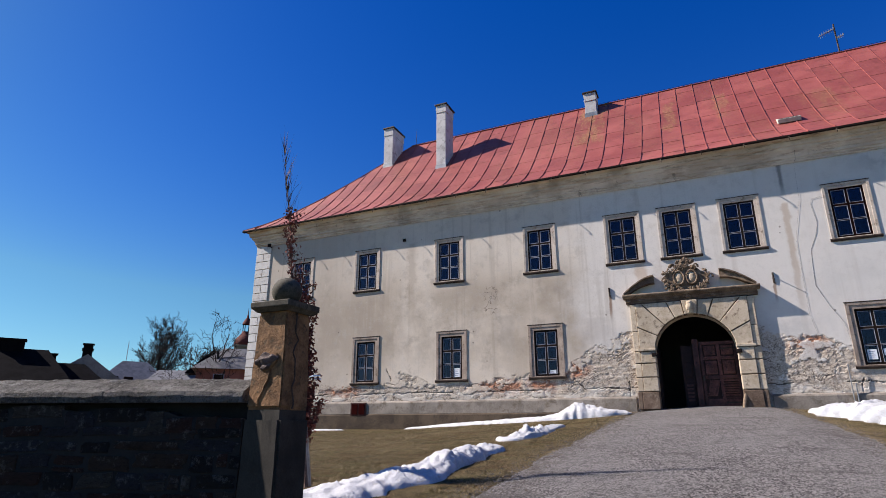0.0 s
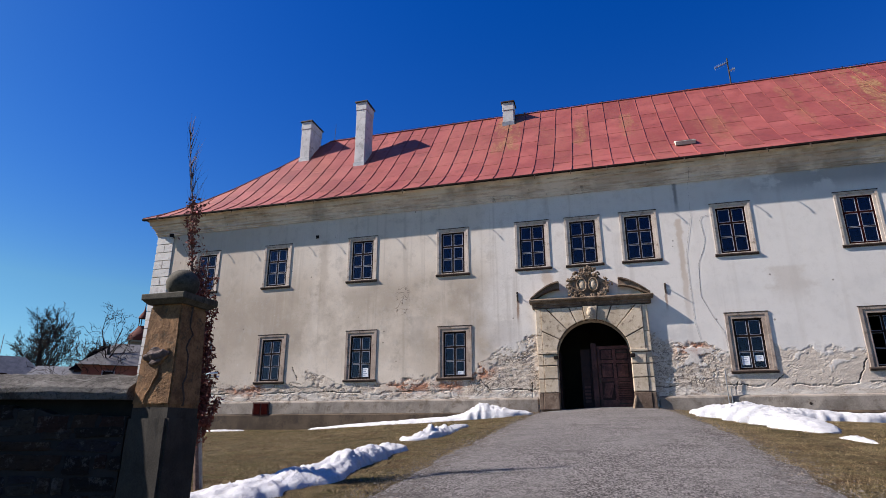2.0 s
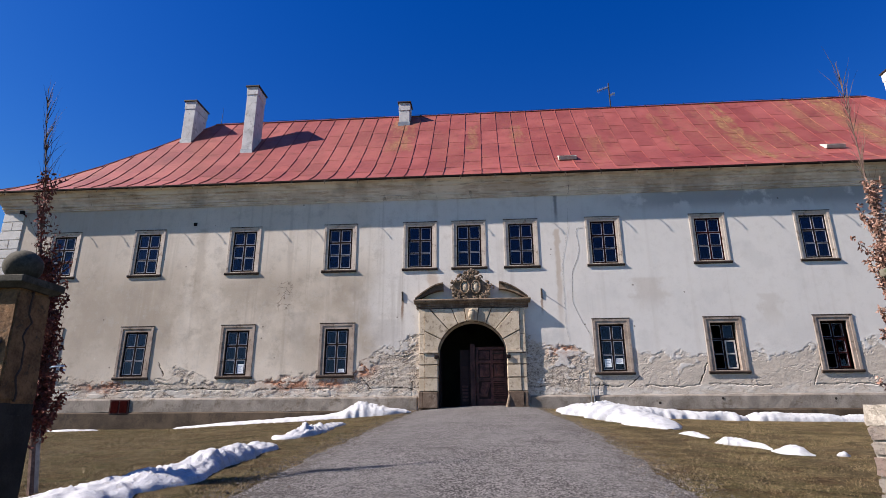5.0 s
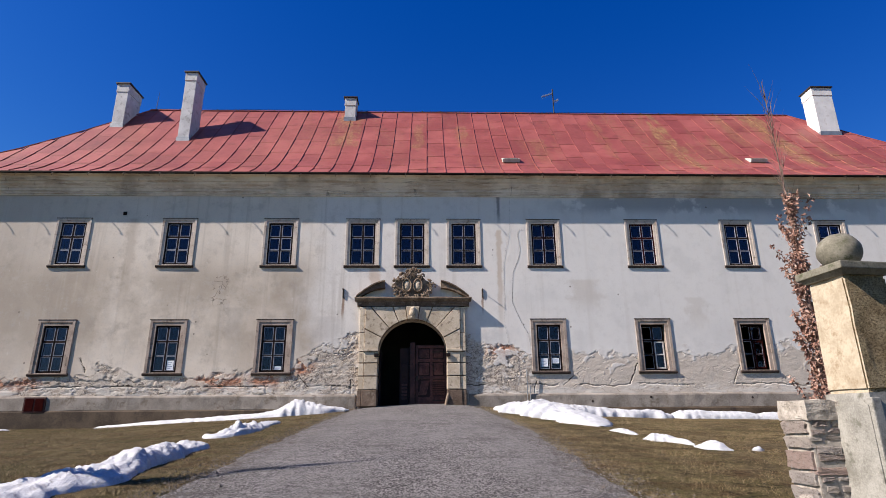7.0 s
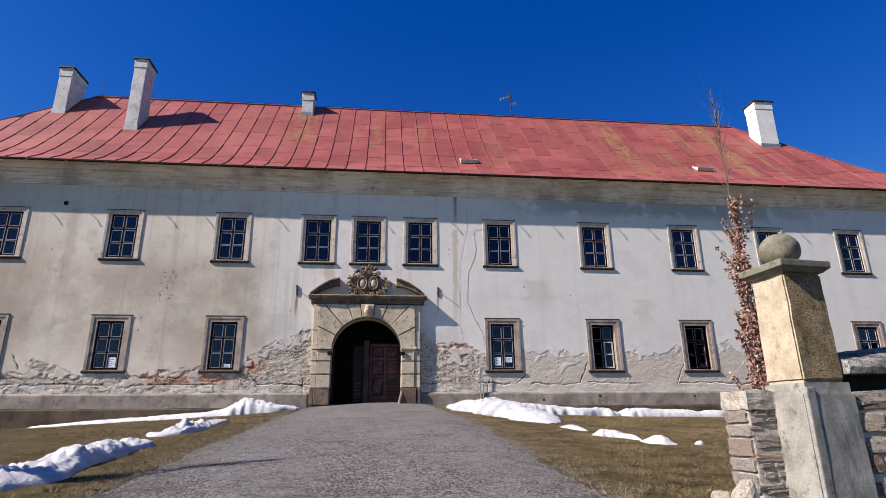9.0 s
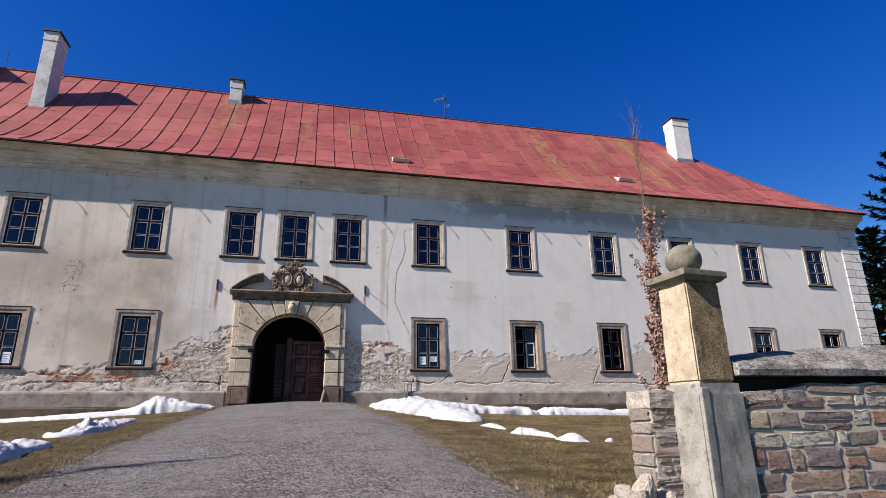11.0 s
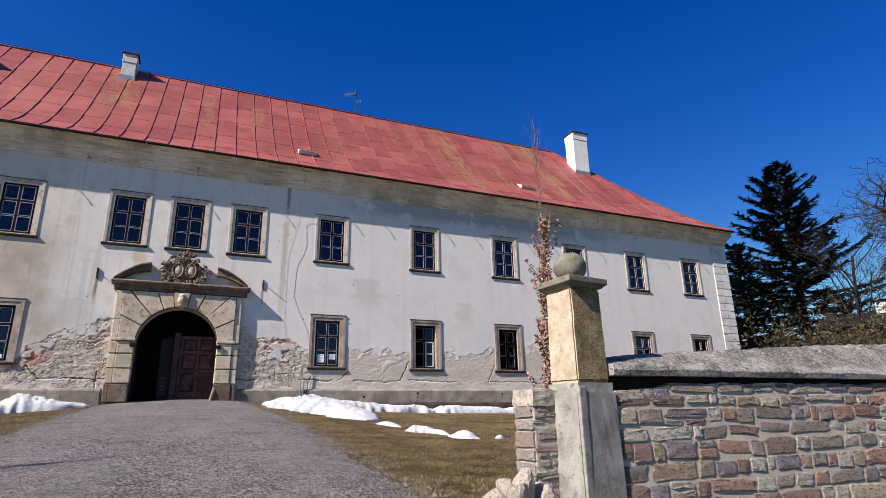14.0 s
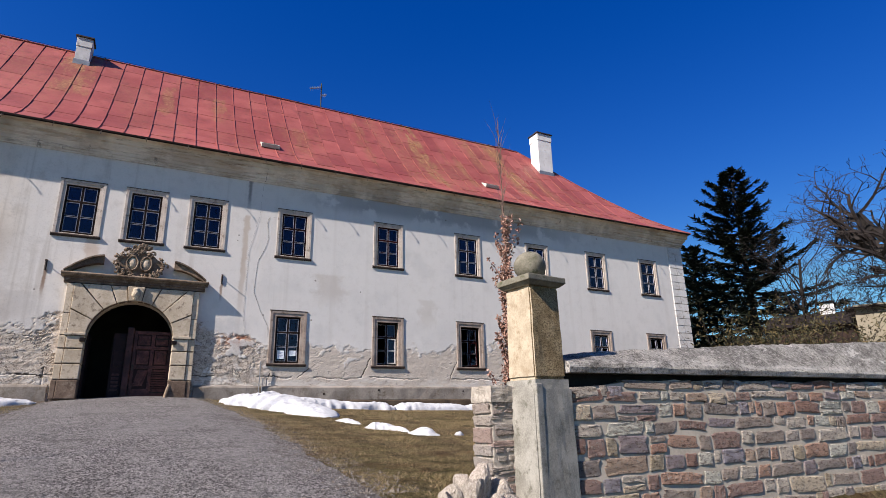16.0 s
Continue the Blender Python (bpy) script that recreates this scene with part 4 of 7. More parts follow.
def build_cornice():
    bm = bmesh.new()
    prof = [(24.2, 11.5), (23.95, 11.5), (23.95, 11.56), (23.91, 11.58), (23.91, 11.66), (23.86, 11.68), (23.86, 11.80), (23.82, 11.82), (23.79, 11.90), (23.71, 11.97), (23.71, 12.06), (23.62, 12.09), (23.60, 12.22), (23.58, 12.3), (24.2, 12.3)]
    # straight run with mitred returns round both corners
    rings = []
    for x, s in ((LEFT, -1), (RIGHT, 1)):
        rings.append([bm.verts.new((x + s * (24.0 - y), y, z)) for y, z in prof])
    back = [[bm.verts.new((x + s * (24.0 - y), 36, z)) for y, z in prof] for x, s in ((LEFT, -1), (RIGHT, 1))]
    n = len(prof)
    for a, b in ((rings[0], rings[1]), (back[0], rings[0]), (rings[1], back[1])):
        for i in range(n - 1):
            bm.faces.new((a[i], a[i + 1], b[i + 1], b[i]))
    bmesh.ops.recalc_face_normals(bm, faces=bm.faces[:])
    hpart("cornice", bm, CORNICE, label="stained moulded eaves cornice")


build_cornice()

# roof surface: height over the way in from the eaves
ROOF_Y = (23.35, 24.1, 25.0, 26.2, 27.6, 30.0)
ROOF_Z = (12.40, 12.90, 13.65, 14.87, 16.45, 19.35)


def roof_z(y):
    return float(np.interp(y, ROOF_Y, ROOF_Z))


def hip_left(y):
    return -23.6 + (y - 23.35) * 7.4 / 6.65


def hip_right(y):
    return 30.45 - (y - 23.35) * 8.45 / 6.65


def build_roof():
    # under-sheet of all four slopes
    bm = bmesh.new()
    steps = [23.35 + 6.65 * k / 14 for k in range(15)]
    f = [[bm.verts.new((hip_left(y), y, roof_z(y) - 0.03)), bm.verts.new((hip_right(y), y, roof_z(y) - 0.03))] for y in steps]
    b = [[bm.verts.new((hip_left(y), 60 - y, roof_z(y) - 0.03)), bm.verts.new((hip_right(y), 60 - y, roof_z(y) - 0.03))] for y in steps]
    for i in range(14):
        bm.faces.new((f[i][0], f[i][1], f[i + 1][1], f[i + 1][0]))
        bm.faces.new((b[i][1], b[i][0], b[i + 1][0], b[i + 1][1]))
        bm.faces.new((b[i][0], f[i][0], f[i + 1][0], b[i + 1][0]))
        bm.faces.new((f[i][1], b[i][1], b[i + 1][1], f[i + 1][1]))
    bm.faces.new((f[0][0], b[0][0], b[0][1], f[0][1]))
    bmesh.ops.recalc_face_normals(bm, faces=bm.faces[:])
    roof = hpart("roof", bm, ROOF, label="faded red painted sheet-metal hip roof")
    # single sheets of the front slope
    pitch = 0.876
    col = 0
    x = -23.6
    while x < 30.4:
        cuts = [23.35]
        y = 23.35 + RND.uniform(0.7, 1.6)
        while y < 29.6:
            cuts.append(y)
            y += RND.choice((1.25, 1.3, 1.35))
        cuts.append(30.0)
        for y0, y1 in zip(cuts, cuts[1:]):
            bm = bmesh.new()
            rows = []
            n = 4
            for k in range(n + 1):
                yy = y0 + (y1 - y0) * k / n
                l, r = max(x, hip_left(yy)), min(x + pitch, hip_right(yy))
                if r - l < 0.01:
                    continue
                z = roof_z(yy) + 0.026 * (1 - k / n) + 0.008 * fuzz(x * 2, yy * 2)
                mid = (l + r) / 2
                rows.append([bm.verts.new(p) for p in ((l, yy, z), (mid, yy, z + 0.012 * fuzz(x * 3.3, yy)), (r, yy, z))])
            if len(rows) < 2:
                bm.free()
                continue
            low = [bm.verts.new(v.co + Vector((0, 0.0, -0.036))) for v in rows[0]]
            for a, c in zip([low] + rows, rows):
                for q in range(2):
                    bm.faces.new((a[q], a[q + 1], c[q + 1], c[q]))
            bmesh.ops.transform(bm, matrix=H, verts=bm.verts[:])
            part("roof_sheet", bm, ROOF, roof, smooth=False)
        x += pitch
        col += 1
    # standing seams
    x = -23.6 + pitch
    while x < 30.3:
        pts = []
        for k in range(29):
            yy = 23.33 + (30.0 - 23.33) * k / 28
            if hip_left(yy) <= x <= hip_right(yy):
                pts.append(yy)
        if len(pts) > 2:
            bm = bmesh.new()
            h = 0.06 if x < 6 else 0.034
            rows = [[bm.verts.new((x + dx, yy, roof_z(yy) + dz)) for dx, dz in ((-0.018, 0.0), (-0.014, h), (0.014, h), (0.018, 0.0))] for yy in pts]
            for a, c in zip(rows, rows[1:]):
                for q in range(3):
                    bm.faces.new((a[q], a[q + 1], c[q + 1], c[q]))
            bm.faces.new(rows[0])
            bmesh.ops.transform(bm, matrix=H, verts=bm.verts[:])
            part("standing_seam", bm, ROOF, roof)
        x += pitch
    # ridge and hip caps, and the dark eaves edge
    bm = bmesh.new()
    rl, rr = hip_left(30), hip_right(30)
    pts = [(rl + (rr - rl) * k / 40, 30.0, 19.38 + 0.035 * fuzz(k * 0.31, 5.5) + 0.012 * fuzz(k * 1.7, 1)) for k in range(41)]
    tube(bm, pts, 0.05, 6)
    for h in (hip_left, hip_right):
        tube(bm, [(h(y), y, roof_z(y) + 0.02) for y in [23.35 + 6.65 * k / 16 for k in range(17)]], 0.035, 5)
    bmesh.ops.transform(bm, matrix=H, verts=bm.verts[:])
    part("ridge_cap", bm, ROOF, roof)
    bm = bmesh.new()
    sweep_x(bm, [(23.33, 12.31), (23.31, 12.33), (23.31, 12.395), (23.40, 12.43), (23.47, 12.36), (23.47, 12.31)], -23.62, 30.3)
    bmesh.ops.transform(bm, matrix=H, verts=bm.verts[:])
    part("eaves_edge", bm, EAVES, roof)
    bm = boxes((-23.3, 30.2, 23.38, 24.3, 12.30, 12.34))
    bmesh.ops.transform(bm, matrix=H, verts=bm.verts[:])
    part("soffit", bm, CORNICE, roof)
    # small clips along the ridge
    for k in range(34):
        xx = rl + 0.6 + k * 1.1
        b2 = boxes((xx - 0.03, xx + 0.03, 29.97, 30.03, 19.36, 19.46))
        bmesh.ops.transform(b2, matrix=H, verts=b2.verts[:])
        part("ridge_clip", b2, DARK_METAL, roof)
    return roof


roof = build_roof()


def build_chimney(x0, x1, y0, y1, ztop, label, coat=CHIMNEY_SHADED):
    zb = roof_z(min(y0, 30)) - 0.4
    bm = boxes((x0, x1, y0, y1, zb, ztop - 0.55), (x0 - 0.025, x1 + 0.025, y0 - 0.025, y1 + 0.025, ztop - 0.55, ztop - 0.06), bevel=0.012)
    ch = hpart("chimney", bm, coat, label=label)
    b = boxes((x0 - 0.09, x1 + 0.09, y0 - 0.09, y1 + 0.09, ztop - 0.06, ztop + 0.02), bevel=0.01)
    bmesh.ops.transform(b, matrix=H, verts=b.verts[:])
    part("cap", b, DARK_METAL, ch, "dark sheet-metal cap")
    b = boxes((x0 - 0.02, x1 + 0.02, y0 - 0.04, y0 - 0.01, roof_z(y0) - 0.1, roof_z(y0) + 0.22), (x0 - 0.04, x0 - 0.01, y0 - 0.04, y1, roof_z(y0) - 0.1, roof_z(y0) + 0.2),
              (x1 + 0.01, x1 + 0.04, y0 - 0.04, y1, roof_z(y0) - 0.1, roof_z(y0) + 0.2))
    bmesh.ops.transform(b, matrix=H, verts=b.verts[:])
    part("flashing", b, TIN, ch)
    return ch


build_chimney(-17.35, -16.72, 28.35, 29.75, 20.11, "white rendered chimney on the hip")
build_chimney(-13.04, -12.44, 27.1, 28.2, 20.06, "tall white rendered chimney")
build_chimney(-4.68, -4.06, 29.15, 29.85, 19.85, "short white rendered chimney near the ridge")
build_chimney(22.36, 23.5, 28.1, 29.0, 20.15, "broad white rendered chimney on the hip", CHIMNEY)


def hsub(name, bm, material, parent, label=""):
    """A piece of a part of the house, given in world places."""
    bmesh.ops.transform(bm, matrix=H, verts=bm.verts[:])
    return part(name, bm, material, parent, label)


def rough_up(bm, amount, scale=4.0):
    for v in bm.verts:
        v.co += Vector((fuzz(*(v.co * scale)), fuzz(*(v.co * scale + Vector((9, 3, 1)))), fuzz(*(v.co * scale + Vector((2, 8, 5)))))) * amount
    return bm


def build_portal():
    xl, xr, ztop, yf = -2.74, 1.70, 6.40, 23.80
    bm = boxes((xl + 0.02, GATE_X - GATE_R - 0.015, yf + 0.03, 24.5, 2.0, 6.38), (GATE_X + GATE_R + 0.015, xr - 0.02, yf + 0.03, 24.5, 2.0, 6.38))
    for s in (-1, 1):
        pts = [(GATE_X + s * (GATE_R + 0.015), 6.38), (GATE_X, 6.38)]
        pts += [(GATE_X + s * (GATE_R + 0.015) * math.sin(a), GATE_SPRING + (GATE_R + 0.015) * math.cos(a)) for a in [k * math.pi / 16 for k in range(9)]]
        prism(bm, pts, yf + 0.03, 24.5)
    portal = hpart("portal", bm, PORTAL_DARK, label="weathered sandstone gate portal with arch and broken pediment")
    # rusticated jambs, block by block
    zs = (2.28, 2.95, 3.50, 4.03, 4.50)
    for s in (-1, 1):
        inner = GATE_X + s * GATE_R
        for k, (a, b) in enumerate(zip(zs, zs[1:])):
            g = 0.02
            far = inner + s * (0.55 if k else 0.62)
            x0, x1 = sorted((inner, far))
            bm = rough_up(boxes((x0, x1, yf - (0.02 if k else 0.07), 24.45, a + g, b - g), bevel=0.022), 0.008)
            hsub("block", bm, PORTAL_DARK if not k else PORTAL, portal)
            x0, x1 = sorted((far + s * 0.012, inner + s * 0.79))
            bm = rough_up(boxes((x0, x1, yf + 0.015 - (0 if k else 0.06), 24.2, a + g, b - g), bevel=0.018), 0.008)
            hsub("block", bm, PORTAL_DARK if not k else PORTAL, portal)
        x0, x1 = sorted((inner - s * 0.03, inner + s * 0.64))
        hsub("impost", rough_up(boxes((x0, x1, yf - 0.07, 24.3, 4.50, 4.60), bevel=0.02), 0.006), PORTAL, portal)
        x0, x1 = sorted((inner + s * 0.57, inner + s * 0.79))
        for a, b in ((4.52, 5.28), (5.30, 6.38)):
            hsub("block", rough_up(boxes((x0, x1, yf + 0.015, 24.2, a, b), bevel=0.018), 0.008), PORTAL, portal)
    # arch stones, cut off square on the outside
    ox0, ox1, oz1 = GATE_X - GATE_R - 0.56, GATE_X + GATE_R + 0.56, ztop - 0.015
    angles = [2, 26, 47, 66, 81, 99, 114, 133, 154, 178]

    def outer(a):
        c, s = math.cos(a), math.sin(a)
        t = min((ox1 - GATE_X) / c if c > 1e-6 else 1e9, (ox0 - GATE_X) / c if c < -1e-6 else 1e9, (oz1 - GATE_SPRING - 0.06) / s if s > 1e-6 else 1e9)
        return (GATE_X + c * t, GATE_SPRING + 0.06 + s * t)

    corner_r = math.atan2(oz1 - GATE_SPRING - 0.06, ox1 - GATE_X)
    for k, (a0, a1) in enumerate(zip(angles, angles[1:])):
        a0, a1 = radians(a0) + 0.009, radians(a1) - 0.009
        arc = [(GATE_X + GATE_R * math.cos(a), GATE_SPRING + 0.06 + (GATE_R - 0.05) * math.sin(a)) for a in [a0 + (a1 - a0) * q / 6 for q in range(7)]]
        out = [outer(a1)]
        for c, p in ((math.pi - corner_r, (ox0, oz1)), (corner_r, (ox1, oz1))):
            if a0 < c < a1:
                out.append(p)
        out.append(outer(a0))
        bm = bmesh.new()
        prism(bm, arc + out, yf - (0.12 if k == 4 else 0.02 + 0.012 * (k % 2)), 24.4)
        bmesh.ops.bevel(bm, geom=bm.edges[:], offset=0.012, segments=1, affect="EDGES")
        hsub("keystone" if k == 4 else "arch_stone", rough_up(bm, 0.006), PORTAL, portal)
    # grotesque boss on the keystone, a plain lump
    bm = bmesh.new()
    for (dx, dz, r, sq) in ((0, 0, 0.15, 1.25), (0, 0.16, 0.12, 0.7), (-0.08, 0.04, 0.07, 1), (0.08, 0.04, 0.07, 1), (0, -0.14, 0.09, 1.0), (0, -0.02, 0.06, 1.2)):
        bmesh.ops.create_icosphere(bm, subdivisions=2, radius=r, matrix=Matrix.LocRotScale((GATE_X + dx, 23.66 - 0.02 * (r < 0.08), 6.1 + dz), None, (1, 0.7, sq)))
    hsub("boss", rough_up(bm, 0.02, 16), PORTAL, portal, "worn carved boss")
    # entablature: a dark frieze, a hollow, and the projecting cornice slab
    c0, c1 = -2.98, 1.98
    bm = bmesh.new()
    sweep_x(bm, [(24.05, 6.42), (23.82, 6.42), (23.81, 6.50), (23.77, 6.515), (23.77, 6.575), (23.735, 6.60), (23.735, 6.63), (24.05, 6.63)], c0 + 0.1, c1 - 0.1, 30)
    hsub("frieze", rough_up(bm, 0.010, 3), PORTAL_DARK, portal, "dark moulded frieze")
    bm = bmesh.new()
    sweep_x(bm, [(24.05, 6.632), (23.70, 6.632), (23.68, 6.66), (23.635, 6.675), (23.61, 6.725), (23.61, 6.755), (23.64, 6.785), (24.05, 6.815)], c0, c1, 40)
    hsub("entablature", rough_up(rough_up(bm, 0.012, 3), 0.008, 9), CARVED, portal, "weathered projecting cornice slab")
    # broken segmental pediment: thick raking bands with a lip along the upper edge
    for s in (-1, 1):
        foot, tip = (GATE_X + s * 2.40, 6.80), (GATE_X + s * 1.20, 7.46)
        body, lip = [], []
        for k in range(13):
            u = k / 12
            x = foot[0] + (tip[0] - foot[0]) * u
            z = foot[1] + (tip[1] - foot[1]) * (1 - (1 - u) ** 1.6)
            body.append((x, z, max(6.80, z - 0.10 - 0.17 * u)))
            lip.append((x, z))
        bm = bmesh.new()
        prism(bm, [(x, z) for x, z, _ in body] + [(x, q) for x, _, q in body[::-1]], 23.70, 24.05)
        # dark stone left, lighter right, lips reversed: light and shade put into tone
        hsub("raking_band", rough_up(bm, 0.010, 4), PORTAL_DARK if s < 0 else CARVED, portal, "dark curved pediment moulding")
        bm = bmesh.new()
        prism(bm, [(x, z + 0.055) for x, z in lip] + [(x, z) for x, z in lip[::-1]], 23.61, 24.05)
        hsub("raking_lip", rough_up(bm, 0.008, 5), CARVED if s < 0 else PORTAL_DARK, portal, "weathered upper edge of the pediment")
    return portal


portal = build_portal()


def build_arms():
    """Carved double shield among scrolls."""
    r = random.Random(3)
    bm = bmesh.new()
    cx, cz = GATE_X - 0.02, 7.28
    prism(bm, [(cx + 0.78 * math.cos(a) * (1 + 0.08 * math.sin(7 * a)), cz + 0.46 * math.sin(a) * (1 + 0.1 * math.cos(5 * a))) for a in [k * math.tau / 30 for k in range(30)]], 23.78, 24.03)
    # scroll work round the rim
    for k in range(58):
        a = r.uniform(0, math.tau)
        q = r.uniform(0.86, 1.08)
        x, z = cx + 0.83 * q * math.cos(a), cz + 0.50 * q * math.sin(a)
        turn = r.uniform(0, math.tau)
        size = r.uniform(0.05, 0.12)
        pts = [(x + size * (1 - t / 9) * math.cos(turn + t * 0.75), 23.76 - 0.05 * math.sin(t / 8 * 3.1), z + size * (1 - t / 9) * math.sin(turn + t * 0.75)) for t in range(8)]
        tube(bm, pts, [0.042 * (1 - 0.07 * t) for t in range(8)], 5)
    # crest above
    for k in range(30):
        x, z = cx + r.gauss(0, 0.22), 7.78 + r.uniform(0, 0.30)
        if abs(x - cx) > 0.5:
            continue
        z = min(z, 8.08 - 0.5 * abs(x - cx))
        bmesh.ops.create_icosphere(bm, subdivisions=1, radius=r.uniform(0.04, 0.10), matrix=Matrix.LocRotScale((x, 23.78, z), Euler((r.random(), r.random(), r.random())), (1, 0.8, 1.5)))
    arms = hpart("heraldic_carving", rough_up(bm, 0.012, 9), CARVED, label="carved stone coat of arms with two shields")
    for s in (-1, 1):
        bm = bmesh.new()
        bmesh.ops.create_uvsphere(bm, u_segments=20, v_segments=12, radius=1, matrix=Matrix.LocRotScale((cx + s * 0.235, 23.79, cz + 0.02), None, (0.155, 0.10, 0.24)))
        hsub("shield", rough_up(bm, 0.012, 14), PORTAL, arms, "pale oval shield")
        bm = bmesh.new()
        ring = [(cx + s * 0.235 + 0.185 * math.cos(k * math.tau / 24), 23.72, cz + 0.02 + 0.275 * math.sin(k * math.tau / 24)) for k in range(25)]
        tube(bm, ring, 0.035, 6)
        hsub("shield_rim", rough_up(bm, 0.008, 12), CARVED, arms)
    return arms


build_arms()


def build_gate():
    """One closed leaf, a post, and the other leaf swung inwards."""
    y = 24.66
    x0, x1, z0, z1 = -0.40, 0.94, 2.34, 4.86
    door = hpart("gate_leaf", boxes((x0, x1, y + 0.05, y + 0.09, z0, z1)), DOOR_PANEL, label="dark brown panelled wooden gate leaf")
    st = 0.11
    for a, b in ((x0, x0 + st), (x1 - st, x1), ((x0 + x1) / 2 - 0.06, (x0 + x1) / 2 + 0.06)):
        hsub("stile", boxes((a, b, y, y + 0.05, z0, z1), bevel=0.008), DOOR_WOOD, door)
    for a, b in ((z0, z0 + 0.34), (3.42, 3.55), (4.16, 4.28), (4.74, 4.86)):
        hsub("rail", boxes((x0 + st, x1 - st, y - 0.008, y + 0.05, a, b), bevel=0.008), DOOR_WOOD, door)
    mid = (x0 + x1) / 2
    for k in range(8):
        z = 2.70 + k * 0.09
        hsub("slat", boxes((mid + 0.06, x1 - st, y + 0.005, y + 0.05, z, z + 0.055), bevel=0.01), DOOR_WOOD, door)
    for k in range(7):
        bm = boxes((-0.03, 0.03, y + 0.012, y + 0.05, -0.32, 0.32), bevel=0.006)
        bmesh.ops.transform(bm, matrix=Matrix.Translation((x0 + st + 0.05 + 0.065 * k, 0, 3.08)) @ Matrix.Rotation(radians(24), 4, "Y"), verts=bm.verts[:])
        for v in bm.verts:
            v.co.x = min(max(v.co.x, x0 + st), mid - 0.06)
            v.co.z = min(max(v.co.z, z0 + 0.34), 3.42)
        hsub("slat", bm, DOOR_WOOD, door)
    for xa, xb in ((x0 + st + 0.05, mid - 0.1), (mid + 0.1, x1 - st - 0.05)):
        for za, zb in ((3.60, 4.11), (4.33, 4.69)):
            hsub("panel", boxes((xa, xb, y + 0.02, y + 0.05, za, zb), bevel=0.018), DOOR_WOOD, door)
            hsub("panel", boxes((xa + 0.1, xb - 0.1, y + 0.005, y + 0.05, za + 0.08, zb - 0.08), bevel=0.015), DOOR_WOOD, door)
    for k in range(4):
        xk = x0 + st + 0.12 + k * 0.29
        hsub("bolt", boxes((xk - 0.018, xk + 0.018, y - 0.02, y, 3.46, 3.50), bevel=0.006), DARK_METAL, door)
        hsub("bolt", boxes((xk - 0.018, xk + 0.018, y - 0.02, y, 4.20, 4.24), bevel=0.006), DARK_METAL, door)
    hsub("lock_plate", boxes((x0 + 0.02, x0 + 0.10, y - 0.015, y, 3.36, 3.58), bevel=0.006), DARK_METAL, door, "rusty iron lock plate")
    for za in (2.52, 4.55):
        hsub("strap_hinge", boxes((x1 - 0.62, x1 - 0.02, y - 0.018, y - 0.008, za, za + 0.05)), DARK_METAL, door)
    hpart("gate_post", boxes((-0.64, -0.42, y - 0.06, y + 0.08, 2.3, 4.98), bevel=0.02), DOOR_WOOD, label="dark wooden middle post of the gate")
    # the other leaf, swung open into the passage
    leaf = hpart("open_gate_leaf", boxes((-1.08, -0.66, y + 0.10, y + 0.15, 2.34, 4.75)), DOOR_PANEL, label="dark wicket leaf standing ajar")
    for za, zb in ((2.5, 3.35), (3.5, 4.1)):
        hsub("panel", boxes((-1.02, -0.72, y + 0.07, y + 0.10, za, zb), bevel=0.02), DOOR_PANEL, leaf)
    for k in range(5):
        hsub("slat", boxes((-0.99, -0.75, y + 0.05, y + 0.07, 2.6 + 0.14 * k, 2.68 + 0.14 * k), bevel=0.01), DOOR_WOOD, leaf)
    hpart("swung_gate_leaf", boxes((-1.98, -1.90, y + 0.1, 26.0, 2.34, 4.7)), DOOR_PANEL, label="dark gate leaf folded back against the passage wall")
    hpart("passage_floor", boxes((-2.3, 1.3, 24.2, 28.6, 2.0, 2.30)), DAMP)
    # guard stone at the jamb
    bm = bmesh.new()
    tube(bm, [(0.86, 23.72, 2.25), (0.92, 23.74, 2.6), (1.0, 23.8, 2.95)], [0.085, 0.07, 0.04], 8)
    hpart("guard_stone", rough_up(bm, 0.02, 8), CARVED, label="worn stone guard at the foot of the jamb")


build_gate()


def build_hinges():
    for s in (-1, 1):
        x = GATE_X + s * (GATE_R + 0.05)
        hpart("hinge_pin", boxes((x - 0.09, x + 0.09, 23.70, 23.86, 4.28, 4.42), bevel=0.02), EAVES, label="rusty iron hinge pin in the jamb")


build_hinges()


def build_quoins():
    for x0, x1 in ((LEFT - 0.03, LEFT + 1.02), (RIGHT - 1.16, RIGHT + 0.03)):
        z = 2.86
        k = 0
        while z < 11.3:
            h = 0.455
            bm = boxes((x0, x1 if x0 < 0 else x1, 23.955, 24.4, z + 0.018, z + h - 0.018), bevel=0.012)
            q = hpart("quoin", rough_up(bm, 0.004), QUOIN)
            if k % 2:
                xm = (x0 + x1) / 2
                hsub("joint", boxes((xm - 0.012, xm + 0.012, 23.95, 23.958, z + 0.03, z + h - 0.03)), PLINTH, q)
            z += h
            k += 1


build_quoins()


